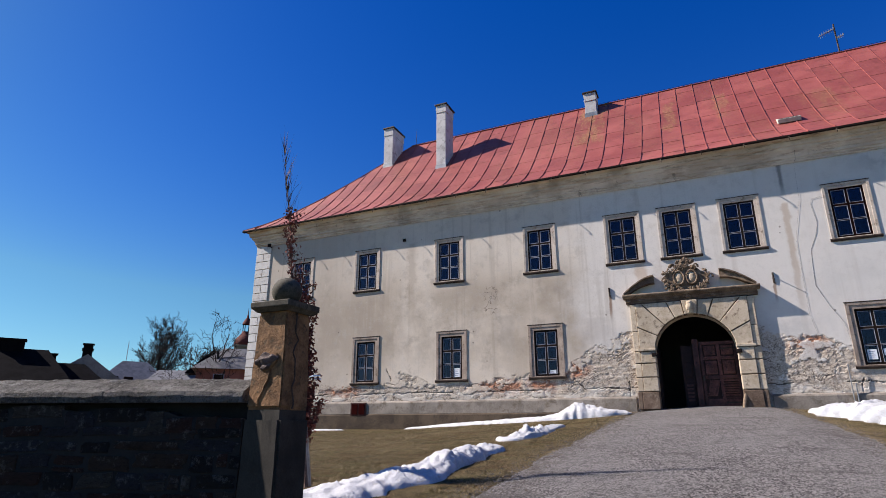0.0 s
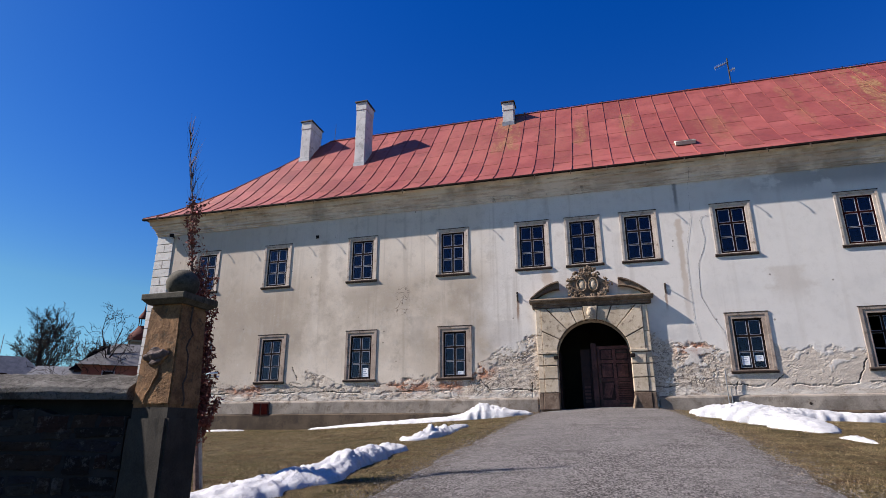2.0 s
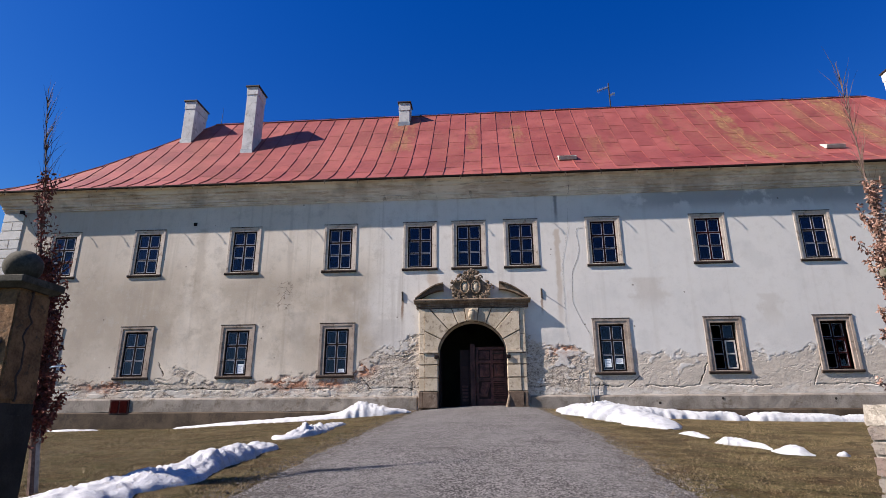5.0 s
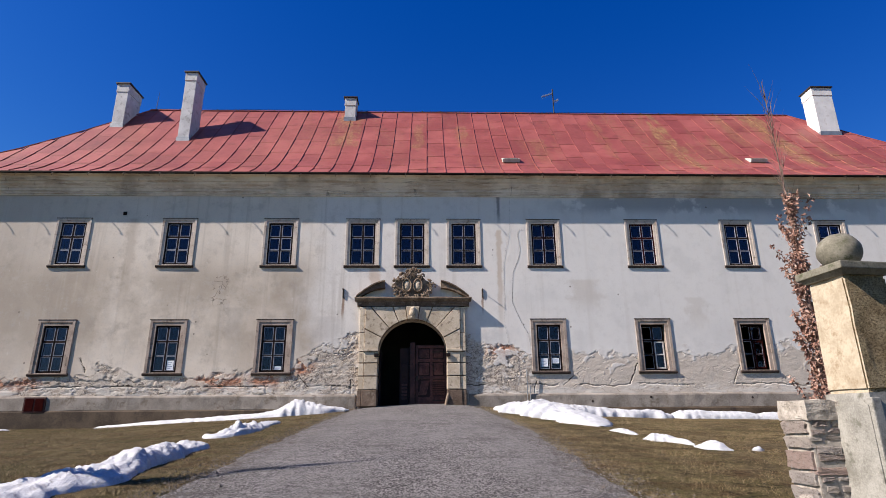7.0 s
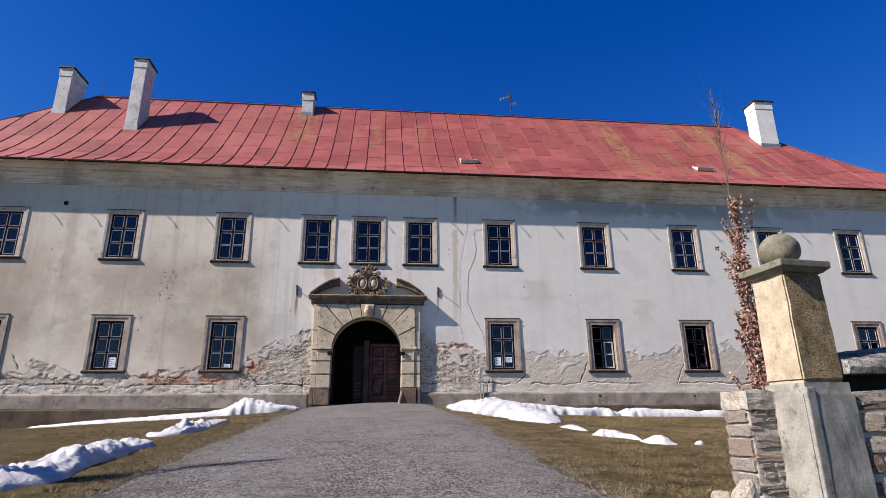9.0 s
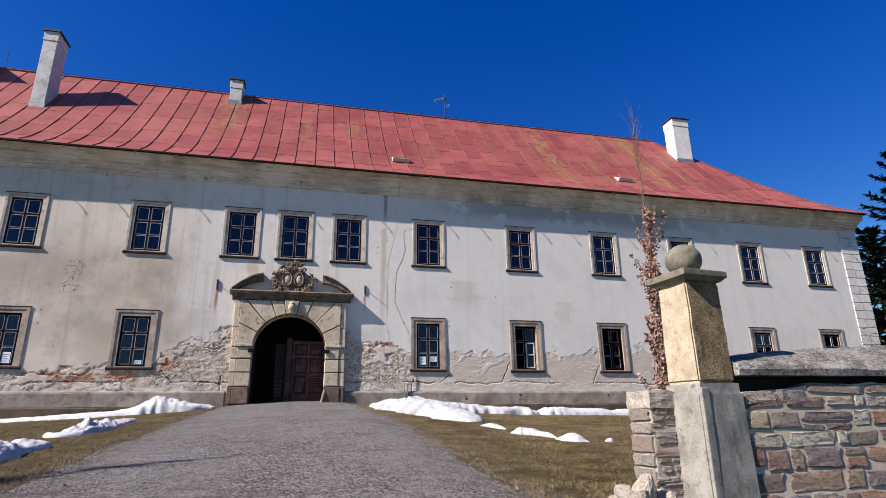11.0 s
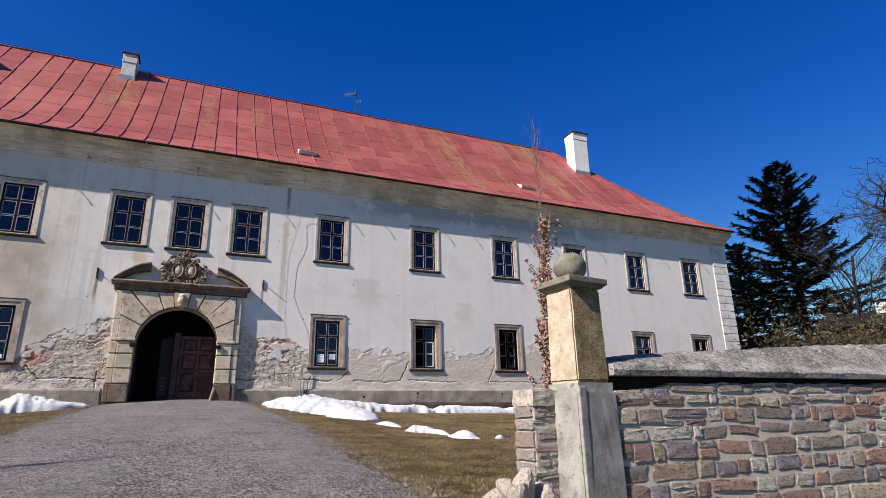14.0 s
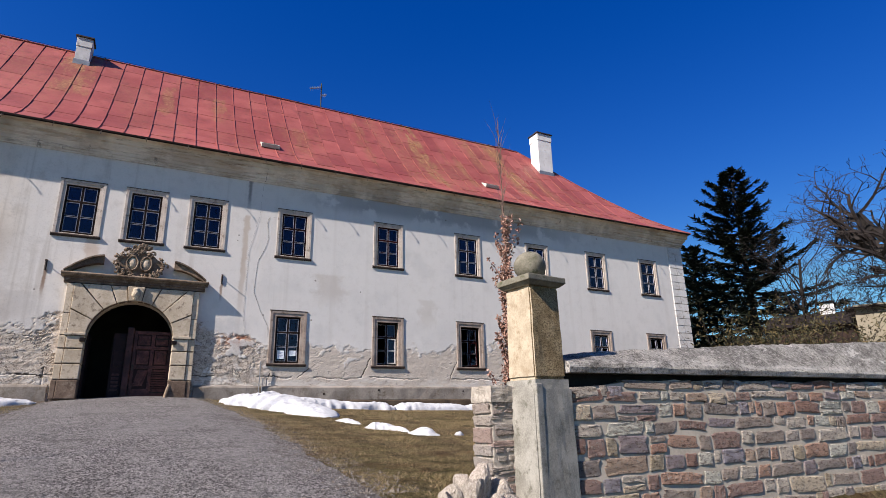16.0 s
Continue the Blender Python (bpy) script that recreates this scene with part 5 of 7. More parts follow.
def build_fittings():
    # gutter hooks left at the eaves
    x = 3.75 - 17 * 1.545
    while x < 29.6:
        bm = bmesh.new()
        dx, dz = 0.05 * fuzz(x * 3, 1.0), 0.05 * fuzz(x * 3, 7.0)
        tube(bm, [(x, 23.44, 12.33), (x, 23.28, 12.31), (x + dx * 0.6, 23.22, 12.27 + dz * 0.4), (x + dx, 23.18, 12.19 + dz), (x + dx * 1.2, 23.20, 12.13 + dz)], [0.02, 0.018, 0.016, 0.014, 0.010], 5)
        hsub("gutter_hook", bm, DARK_METAL, roof)
        x += 1.545
    # roof hatches
    for x0, x1, y in ((3.80, 4.60, 25.05), (16.15, 17.05, 25.2)):
        z = roof_z(y)
        bm = bmesh.new()
        box(bm, -0.42, 0.42, -0.30, 0.30, -0.05, 0.13, bevel=0.015)
        m = Matrix.Translation(((x0 + x1) / 2, y + 0.25, roof_z(y + 0.25))) @ Matrix.Rotation(radians(28), 4, "X")
        bmesh.ops.transform(bm, matrix=m, verts=bm.verts[:])
        hsub("roof_hatch", bm, simple("pale_hatch_metal", (0.36, 0.38, 0.33), (0.50, 0.52, 0.46), 4.0, 30.0, rough=0.7), roof, "pale grey sheet-metal roof hatch")
        bm = boxes((-0.34, 0.34, -0.23, 0.23, 0.131, 0.138))
        bmesh.ops.transform(bm, matrix=m, verts=bm.verts[:])
        hsub("hatch_pane", bm, SILL, roof)
    # aerial
    bm = bmesh.new()
    tube(bm, [(7.72, 30.0, 19.2), (7.72, 30.0, 21.05)], 0.035, 6)
    aerial = hpart("aerial", bm, DARK_METAL, label="rooftop television aerial")
    for zc, tilt, n, half, length in ((20.75, 0.42, 7, 0.14, 0.72), (20.2, -0.3, 4, 0.12, 0.3)):
        s = -1 if zc > 20.5 else 1
        bm = bmesh.new()
        a, b = (7.72, 30.0, zc), (7.72 + s * length, 29.9, zc - abs(tilt) * length * (1 if s < 0 else -0.6))
        tube(bm, [a, b], 0.024, 5)
        for k in range(n):
            t = (k + 0.5) / n
            p = Vector(a).lerp(Vector(b), t)
            tube(bm, [p + Vector((0.02, -half, 0.0)), p + Vector((-0.02, half, 0.1))], 0.014, 4)
            tube(bm, [p + Vector((0.0, 0, -half)), p + Vector((0, 0, half))], 0.013, 4)
        hsub("aerial_boom", bm, BRIGHT_METAL, aerial)
    # lightning rod near the hip
    bm = bmesh.new()
    tube(bm, [(-15.9, 30, 19.3), (-15.85, 30, 20.6)], [0.02, 0.008], 5)
    tube(bm, [(-16.2, 30, 19.45), (-14.0, 30, 19.5), (6.0, 30, 19.46), (15, 30, 19.5), (21.9, 30, 19.47)], 0.01, 4)
    hpart("lightning_rod", bm, DARK_METAL)
    # flag brackets
    for x in (-3.52, 2.49):
        bm = bmesh.new()
        tube(bm, [(x, 23.99, 7.06), (x, 23.72, 7.16)], [0.018, 0.012], 6)
        tube(bm, [(x, 23.985, 6.82), (x, 23.98, 7.0), (x, 23.975, 7.22)], [0.03, 0.038, 0.032], 7)
        hpart("flag_bracket", bm, DARK_METAL, label="rusty iron flag bracket")
    # lightning conductor and the loose cable beside it
    bm = bmesh.new()
    tube(bm, [(3.86, 23.99, 11.5), (3.8, 23.985, 10.0), (3.45, 23.985, 8.4), (3.42, 23.985, 5.6), (3.72, 23.99, 3.9), (3.78, 23.85, 2.2)], 0.0022, 4)
    tube(bm, [(3.95, 23.6, 12.3), (3.92, 23.9, 11.6), (3.86, 23.99, 11.5)], 0.005, 4)
    hpart("conductor", bm, DARK_METAL, label="thin lightning conductor on the wall")
    bm = bmesh.new()
    tube(bm, [(4.52, 23.99, 9.98), (4.2, 23.99, 9.92), (4.12, 23.99, 9.75), (4.22, 23.99, 9.0), (4.12, 23.99, 8.55), (3.86, 23.99, 7.95), (3.82, 23.99, 7.4), (3.78, 23.99, 6.6), (4.1, 23.99, 5.8), (4.42, 23.99, 5.2), (4.5, 23.99, 4.5)], 0.0035, 4)
    hpart("loose_cable", bm, DARK_METAL, label="loose grey cable hanging on the wall")
    for x, z0, z1 in ((4.22, 2.2, 3.75), (4.34, 2.3, 3.1)):
        bm = bmesh.new()
        tube(bm, [(x, 23.86, z0), (x + 0.01, 23.85, z1)], 0.02, 6)
        hpart("earthing_pipe", bm, TIN, label="thin grey pipe at the foot of the wall")
    # rusty vent flap in the plinth
    vent = hpart("vent_flap", boxes((-16.02, -15.16, 23.855, 23.99, 2.14, 2.74), bevel=0.015), simple("rust_red_iron", (0.03, 0.009, 0.008), (0.055, 0.017, 0.014), 5.0, 40.0, rough=0.7), label="rust-red iron flap in the plinth")
    for k in range(2):
        hsub("vent_bar", boxes((-15.95 + 0.39 * k, -15.62 + 0.39 * k, 23.842, 23.855, 2.2, 2.68)), SASH_RED, vent)
    # small outlet left open high on the wall, and a black bracket at the quoins
    hpart("wall_outlet", boxes((-13.41, -13.25, 23.965, 24.0, 10.57, 10.73), bevel=0.008), EAVES)
    bm = boxes((-22.02, -21.80, 23.72, 23.80, 11.37, 11.54), bevel=0.02)
    tube(bm, [(-21.9, 23.96, 11.36), (-21.9, 23.80, 11.42), (-21.9, 23.76, 11.46)], 0.03, 6)
    hpart("wall_bracket", bm, EAVES, label="small black bracket on the quoins")
    # small weep holes with iron rims
    for x, z in ((6.9, 2.46), (9.35, 2.62), (13.6, 2.58), (18.0, 2.6)):
        bm = bmesh.new()
        tube(bm, [(x, 23.99, z), (x, 23.888, z - 0.01)], 0.05, 10)
        hpart("drain_stub", bm, DARK_METAL)


build_fittings()

# ---- garden walls and gate pillars ----


def stone_meshes(n, material):
    """Some rough blocks of unit size that every course draws on."""
    r = random.Random(11)
    out = []
    for k in range(n):
        bm = bmesh.new()
        # ragged outline: chopped corners and notched edges of a block
        outline = []
        corners = ((-0.5, -0.5), (0.5, -0.5), (0.5, 0.5), (-0.5, 0.5))
        slant = r.uniform(-0.07, 0.07)
        for (ax, az), (bx, bz) in zip(corners, corners[1:] + corners[:1]):
            c0, c1 = r.choice((0.04, 0.08, 0.15, 0.26)), r.choice((0.04, 0.08, 0.14, 0.2))
            for u in (c0, r.uniform(0.35, 0.65), 1 - c1):
                nick = r.uniform(0.0, 0.10) if 0.2 < u < 0.8 else r.uniform(0.0, 0.03)
                x, z = ax + (bx - ax) * u, az + (bz - az) * u
                x, z = x * (1 - 2 * nick * (ax == bx)), z * (1 - 2 * nick * (az == bz))
                outline.append((x + slant * z, z + slant * 0.8 * x))
        back = [bm.verts.new((x, 0.5, z)) for x, z in outline]
        rim = [bm.verts.new((x, -0.40 + r.uniform(-0.06, 0.06), z)) for x, z in outline]
        face = [bm.verts.new((x * r.uniform(0.90, 0.97), -0.5 + r.uniform(-0.04, 0.04), z * r.uniform(0.82, 0.93))) for x, z in outline]
        inner = [bm.verts.new((x * r.uniform(0.3, 0.6), -0.52 + r.uniform(-0.04, 0.04), z * r.uniform(0.3, 0.6))) for x, z in outline[1::3]]
        bm.faces.new(back)
        n_o = len(outline)
        for a, b in ((back, rim), (rim, face)):
            for q in range(n_o):
                bm.faces.new((a[q], a[(q + 1) % n_o], b[(q + 1) % n_o], b[q]))
        bm.faces.new(inner)
        for q in range(4):
            ring = [face[(3 * q + 1 + e) % n_o] for e in range(4)]
            bm.faces.new((ring[0], ring[1], inner[q]))
            bm.faces.new((ring[1], ring[2], inner[(q + 1) % 4], inner[q]))
            bm.faces.new((ring[2], ring[3], inner[(q + 1) % 4]))
        bmesh.ops.recalc_face_normals(bm, faces=bm.faces[:])
        bmesh.ops.triangulate(bm, faces=[f for f in bm.faces if len(f.verts) == 4 and r.random() < 0.6])
        me = bpy.data.meshes.new("stone")
        bm.to_mesh(me)
        bm.free()
        me.materials.append(material)
        out.append(me)
    return out


STONES = stone_meshes(14, RUBBLE)
STUB_STONES = stone_meshes(10, STUB_STONE)
SHADED_STONES = stone_meshes(14, RUBBLE_SHADED)


def lay_courses(parent, x0, x1, z_of, ztop, seed, y=0.0, smin=0.22, smax=0.66, hmin=0.13, hmax=0.24, limit=320, depth=0.10, meshes=None, top=None):
    """Rough courses of single stones on a wall's face, in the wall's own places; some are two thin ones stacked."""
    r = random.Random(seed)
    z = ztop
    n = 0

    def lay(x, w, z, h):
        o = new("stone", r.choice(meshes or STONES))
        o.parent = parent
        flip = r.choice((0, 180))
        o.matrix_basis = Matrix.LocRotScale((x + w / 2, y + depth * r.uniform(0.36, 0.46), z - h / 2), Euler((radians(r.uniform(-2, 2)), radians(flip + r.uniform(-3.5, 3.5)), 0)), (w - r.uniform(0.008, 0.034), depth, h - r.uniform(0.006, 0.026)))

    while z > min(z_of(x0), z_of(x1)) - 0.2 and n < limit:
        h = r.uniform(hmin, hmax)
        x = x0 + r.uniform(-0.1, 0.0)
        while x < x1 and n < limit:
            w = min(r.choice((0.45, 0.7, 1.0, 1.3)) * r.uniform(smin, smax), x1 - x + 0.02)
            w = max(w, 0.14)
            if z > z_of(x) - 0.15:
                wave = 0.022 * fuzz(x * 0.9, z * 3.0, seed) + (top(x + w / 2) - ztop if top and z == ztop else 0.0)
                if r.random() < 0.12 and h > 0.17 and w > 0.22:
                    cut = h * r.uniform(0.38, 0.62)
                    lay(x, w, z + wave, cut)
                    if r.random() < 0.5 and w > 0.34:
                        lay(x, w * 0.45, z - cut + wave, h - cut)
                        lay(x + w * 0.45, w * 0.55, z - cut + wave, h - cut)
                        n += 1
                    else:
                        lay(x, w, z - cut + wave, h - cut)
                    n += 2
                else:
                    lay(x, w, z + wave + r.uniform(-0.012, 0.012), h * r.uniform(0.78, 1.08))
                    n += 1
            x += w
        z -= h
    return n


def build_wall(name, label, m, length, ridge, seed, base, limit=320, stones=(0.02, 7.0), darker=False):
    wall = thing(name, label, "garden wall")
    wall.matrix_basis = m

    def top(xx):
        # the hollow under the coping is deepest beside the pillar
        far = length - xx if darker else xx
        return 1.925 + 0.05 * fuzz(xx * 1.7, seed) + 0.03 * fuzz(xx * 5.0, seed) - 0.11 * math.exp(-(far / 0.75) ** 2)

    bm = bmesh.new()
    cuts = [length * k / 90 for k in range(91)]
    prism(bm, [(0, -0.6)] + [(c, top(c) - 0.012) for c in cuts] + [(length, -0.6)], 0.002, 0.48)
    part("wall_body", bm, SHADED_MORTAR if darker else MORTAR, wall, "grey mortared rubble")
    # the hollow's shade is in the joint's own dark tone
    part("bed_joint", boxes((0, length, 0.16, 0.44, 1.70, 2.03)), SHADED_MORTAR, wall, "hollow bed joint under the coping, toned dark for shade")
    # coping slabs with a ridge
    x = -0.03
    r = random.Random(seed)
    while x < length:
        w = min(r.uniform(2.6, 3.4), length - x)
        bm = bmesh.new()
        rows = []
        n = 60
        for i in range(n + 1):
            xx = x + 0.006 + (w - 0.012) * i / n
            rz = ridge(xx)
            row = []
            for y, z in ((-0.05, 1.985), (-0.066, 2.05), (-0.05, 2.10), (0.02, 2.10 + (rz - 2.10) * 0.2), (0.08, 2.10 + (rz - 2.10) * 0.36), (0.15, 2.10 + (rz - 2.10) * 0.54), (0.22, 2.10 + (rz - 2.10) * 0.72), (0.29, 2.10 + (rz - 2.10) * 0.88), (0.36, rz), (0.62, 2.09), (0.62, 1.985)):
                row.append(bm.verts.new((xx, y + 0.012 * fuzz(xx * 2.1, z * 3, seed), z + (0.02 * fuzz(xx * 1.9, y * 4, seed) + 0.014 * fuzz(xx * 7, y * 9, seed) + 0.011 * fuzz(xx * 16, y * 18, seed)) * (z > 2.03))))
            rows.append(row)
        for a, b in zip(rows, rows[1:]):
            for k in range(11):
                bm.faces.new((a[k], a[(k + 1) % 11], b[(k + 1) % 11], b[k]))
        bm.faces.new(rows[0][::-1]), bm.faces.new(rows[-1])
        bmesh.ops.recalc_face_normals(bm, faces=bm.faces[:])
        part("coping", bm, COPING_DARK if darker else COPING, wall, "rough cement coping")
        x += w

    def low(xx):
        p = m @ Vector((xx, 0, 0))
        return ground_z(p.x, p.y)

    lay_courses(wall, *stones, low, 1.93, seed, limit=limit, top=top, meshes=SHADED_STONES if darker else None)
    return wall


right_wall = build_wall("stone_wall", "rubble stone garden wall with cement coping", pose(4.46, 5.04, 0), 11.0, lambda x: float(np.interp(x, (0, 0.5, 3.5, 7.5, 11), (2.22, 2.26, 2.46, 2.66, 2.72))), 21, 0.4, limit=300)
# left wall faces away from the sun; its stone and mortar colours hold that shade
left_wall = build_wall("stone_wall", "dark shaded rubble stone garden wall with cement coping", pose(-4.86, 4.96, 0, 0, 0, 20) @ pose(-11.0, 0, 0), 11.0, lambda x: 2.27, 33, 0.4, limit=300, stones=(4.6, 10.98), darker=True)


def build_pillar(cx, cy, shaft_mat, label, seed, damaged):
    cw = 0.28 if damaged else 0.295
    gz = ground_z(cx, cy) - 0.6
    pil = thing("gate_pillar", label, "gate pillar", "pair of gate pillars", at=(cx, cy, gz))
    inv = Matrix.Translation((-cx, -cy, -gz))

    def put(name, bm, material, lab="", smooth=False, mats=()):
        bmesh.ops.transform(bm, matrix=inv, verts=bm.verts[:])
        return part(name, bm, material, pil, lab, smooth, mats)

    def frustum(z0, z1, w0, w1, bevel, cuts=6):
        bm = bmesh.new()
        bmesh.ops.create_cube(bm, size=1.0)
        bmesh.ops.bevel(bm, geom=bm.edges[:], offset=bevel, segments=2, affect="EDGES")
        bmesh.ops.subdivide_edges(bm, edges=[e for e in bm.edges if e.calc_length() > 0.5], cuts=cuts, use_grid_fill=True)
        for v in bm.verts:
            t = v.co.z + 0.5
            w = w0 + (w1 - w0) * t
            v.co = Vector((cx + v.co.x * w, cy + v.co.y * w, z0 + t * (z1 - z0)))
        rough_up(rough_up(bm, 0.006, 5), 0.004, 17)
        bm.normal_update()
        return bm

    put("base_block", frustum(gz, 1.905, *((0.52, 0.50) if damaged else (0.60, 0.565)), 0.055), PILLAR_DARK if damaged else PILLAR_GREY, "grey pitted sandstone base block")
    # raised border strips frame the panels of the block
    for s in () if damaged else (-1,):
        e = 0.25 if damaged else 0.283
        put("border_strip", rough_up(boxes((cx + s * (e - 0.058) - 0.05, cx + s * (e - 0.058) + 0.05, cy - e - 0.012, cy - e + 0.05, gz, 1.86), bevel=0.012), 0.004, 9), PILLAR_DARK if damaged else PILLAR_GREY)
    bm = frustum(1.905, 2.985, 0.47, 0.405 if damaged else 0.44, 0.035)
    if not damaged:
        # the front is pecked, the sides are rubbed smooth
        for f in bm.faces:
            f.material_index = 1 if f.normal.y < -0.7 else 0
    put("shaft", bm, shaft_mat, "brown sandstone shaft" if damaged else "ochre sandstone shaft with a tooled front", False, () if damaged else (PILLAR_TOOLED,))
    bm = boxes((cx - cw, cx + cw, cy - cw, cy + cw, 3.022, 3.095), bevel=0.012)
    neck = bmesh.ops.create_cube(bm, size=1.0, matrix=Matrix.LocRotScale((cx, cy, 3.003), None, (2 * cw - 0.02, 2 * cw - 0.02, 0.042)))["verts"]
    for v in neck:
        if v.co.z < 3.0:
            v.co.x, v.co.y = cx + (v.co.x - cx) * 0.84, cy + (v.co.y - cy) * 0.84
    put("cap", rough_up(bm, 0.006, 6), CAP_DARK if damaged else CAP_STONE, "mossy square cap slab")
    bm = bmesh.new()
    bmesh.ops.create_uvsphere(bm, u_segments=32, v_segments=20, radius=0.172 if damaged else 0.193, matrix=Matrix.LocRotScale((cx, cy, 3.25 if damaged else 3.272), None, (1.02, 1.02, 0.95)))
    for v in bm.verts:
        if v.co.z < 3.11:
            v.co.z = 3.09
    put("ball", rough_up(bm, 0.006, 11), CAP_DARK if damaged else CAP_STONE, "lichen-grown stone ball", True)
    if damaged:
        # broken carved stone and a repair scar on the front
        bm = bmesh.new()
        for dx, dz, q in ((0, 0, 0.095), (-0.09, -0.015, 0.07), (0.08, 0.02, 0.075), (0.01, -0.06, 0.06), (-0.02, 0.05, 0.055)):
            bmesh.ops.create_icosphere(bm, subdivisions=2, radius=q, matrix=Matrix.LocRotScale((cx - 0.02 + dx, cy - 0.225, 2.43 + dz), None, (1.15, 0.6, 0.62)))
        put("carved_fragment", rough_up(bm, 0.025, 16), FRAGMENT, "broken carved stone fragment")
        # creeper stem up the inner side
        bm = bmesh.new()
        tube(bm, [(cx + 0.236 - 0.0024 * k, cy - 0.04 + 0.09 * fuzz(k * 0.55, 4.0), 1.92 + 0.075 * k) for k in range(15)], 0.012, 5)
        put("creeper_stem", bm, SILL)
        bm = bmesh.new()
        tube(bm, [(cx + 0.12 - 0.026 * k + 0.05 * fuzz(k * 0.6, 1.0), cy - 0.222 - 0.0015 * k, 2.50 - 0.068 * k) for k in range(9)], [0.018 - 0.001 * k for k in range(9)], 6)
        put("repair_ridge", rough_up(bm, 0.008, 20), PILLAR_BROWN)
    else:
        bm = bmesh.new()
        tube(bm, [(cx - 0.217, cy - 0.08 + 0.025 * fuzz(k * 0.9, 2.0) - 0.004 * k, 2.28 + 0.06 * k) for k in range(11)], 0.006, 4)
        put("creeper_stem", bm, PILLAR_BROWN)
    return pil


right_pillar = build_pillar(4.175, 5.27, PILLAR_TAN, "ochre sandstone gate pillar with ball finial", 1, False)
right_pillar.rotation_euler = (0, 0, radians(5.5))
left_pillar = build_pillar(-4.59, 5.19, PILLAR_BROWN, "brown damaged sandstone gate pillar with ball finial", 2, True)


def any_dir(r):
    """A chance direction and how far out a flat break lies along it."""
    v = Vector((r.gauss(0, 1), r.gauss(0, 1), r.gauss(0, 1))).normalized()
    return v, r.uniform(0.5, 0.85)


def build_stub():
    """Short masonry stub beside the pillar, and the stones fallen at its foot."""
    stub = thing("masonry_stub", "short stub of grey mortared stonework beside the gate pillar", "masonry", at=(3.59, 5.36, 0.4))
    bm = boxes((0.02, 0.58, 0.016, 0.42, -0.2, 1.44), bevel=0.02)
    part("stub_core", rough_up(bm, 0.01, 5), STUB_CEMENT, stub)
    cap = boxes((0.0, 0.6, -0.01, 0.43, 1.27, 1.45))
    bmesh.ops.subdivide_edges(cap, edges=cap.edges[:], cuts=7, use_grid_fill=True)
    part("stub_cap", rough_up(rough_up(cap, 0.014, 4), 0.014, 15), STUB_CEMENT, stub, "smeared cement cap")
    lay_courses(stub, 0.07, 0.54, lambda x: 0.3, 1.30, 5, y=0.012, smin=0.16, smax=0.40, hmin=0.06, hmax=0.15, limit=80, meshes=STUB_STONES)
    side = random.Random(9)
    z = 1.28
    while z > 0.1:
        h = side.uniform(0.1, 0.2)
        o = new("stone", side.choice(STUB_STONES))
        o.parent = stub
        o.matrix_basis = Matrix.LocRotScale((0.03, 0.22, z - h / 2), Euler((0, 0, radians(90))), (0.4, 0.07, h - 0.02))
        z -= h
    r = random.Random(4)
    rocks = ((3.02, 5.28, 0.15, 0.28), (3.18, 5.2, 0.18, 0.38), (3.38, 5.12, 0.18, 0.2), (3.55, 5.1, 0.16, 0.18), (3.1, 5.05, 0.15, 0.15), (3.36, 5.28, 0.2, 0.44), (3.7, 5.0, 0.16, 0.14),
             (2.9, 5.14, 0.12, 0.24), (3.56, 5.24, 0.19, 0.34), (3.24, 5.36, 0.16, 0.36))
    pale = simple("broken_pale_stone", (0.27, 0.23, 0.19), (0.46, 0.41, 0.35), 6.0, 12.0, bump=1.0, dist=0.03, dirt=(0.17, 0.135, 0.10))
    for x, y, q, h in rocks:
        bm = bmesh.new()
        bmesh.ops.create_icosphere(bm, subdivisions=3, radius=1)
        cut = [any_dir(r) for _ in range(9)]
        for v in bm.verts:
            for c, q0 in cut:
                over = v.co.dot(c) - q0
                if over > 0:
                    v.co -= c * over
            v.co *= 1 + 0.12 * fuzz(*(v.co * 2.5 + Vector((x * 7, y * 5, 0)))) + 0.06 * fuzz(*(v.co * 7 + Vector((x * 7, y * 5, 0))))
            v.co.z = max(v.co.z, -0.75)
        gz = ground_z(x, y)
        o = part("fallen_stone", bm, pale)
        o.matrix_basis = Matrix.LocRotScale((x, y, gz + h * 0.4), Euler((r.uniform(-0.4, 0.4), r.uniform(-0.4, 0.4), r.uniform(0, 6))), (q, q * 0.8, h * 0.72))
        tagged(o, "angular pale broken stone lying beside the pillar", "stone", "fallen stones at the pillar")


build_stub()

# ---- old snow ----


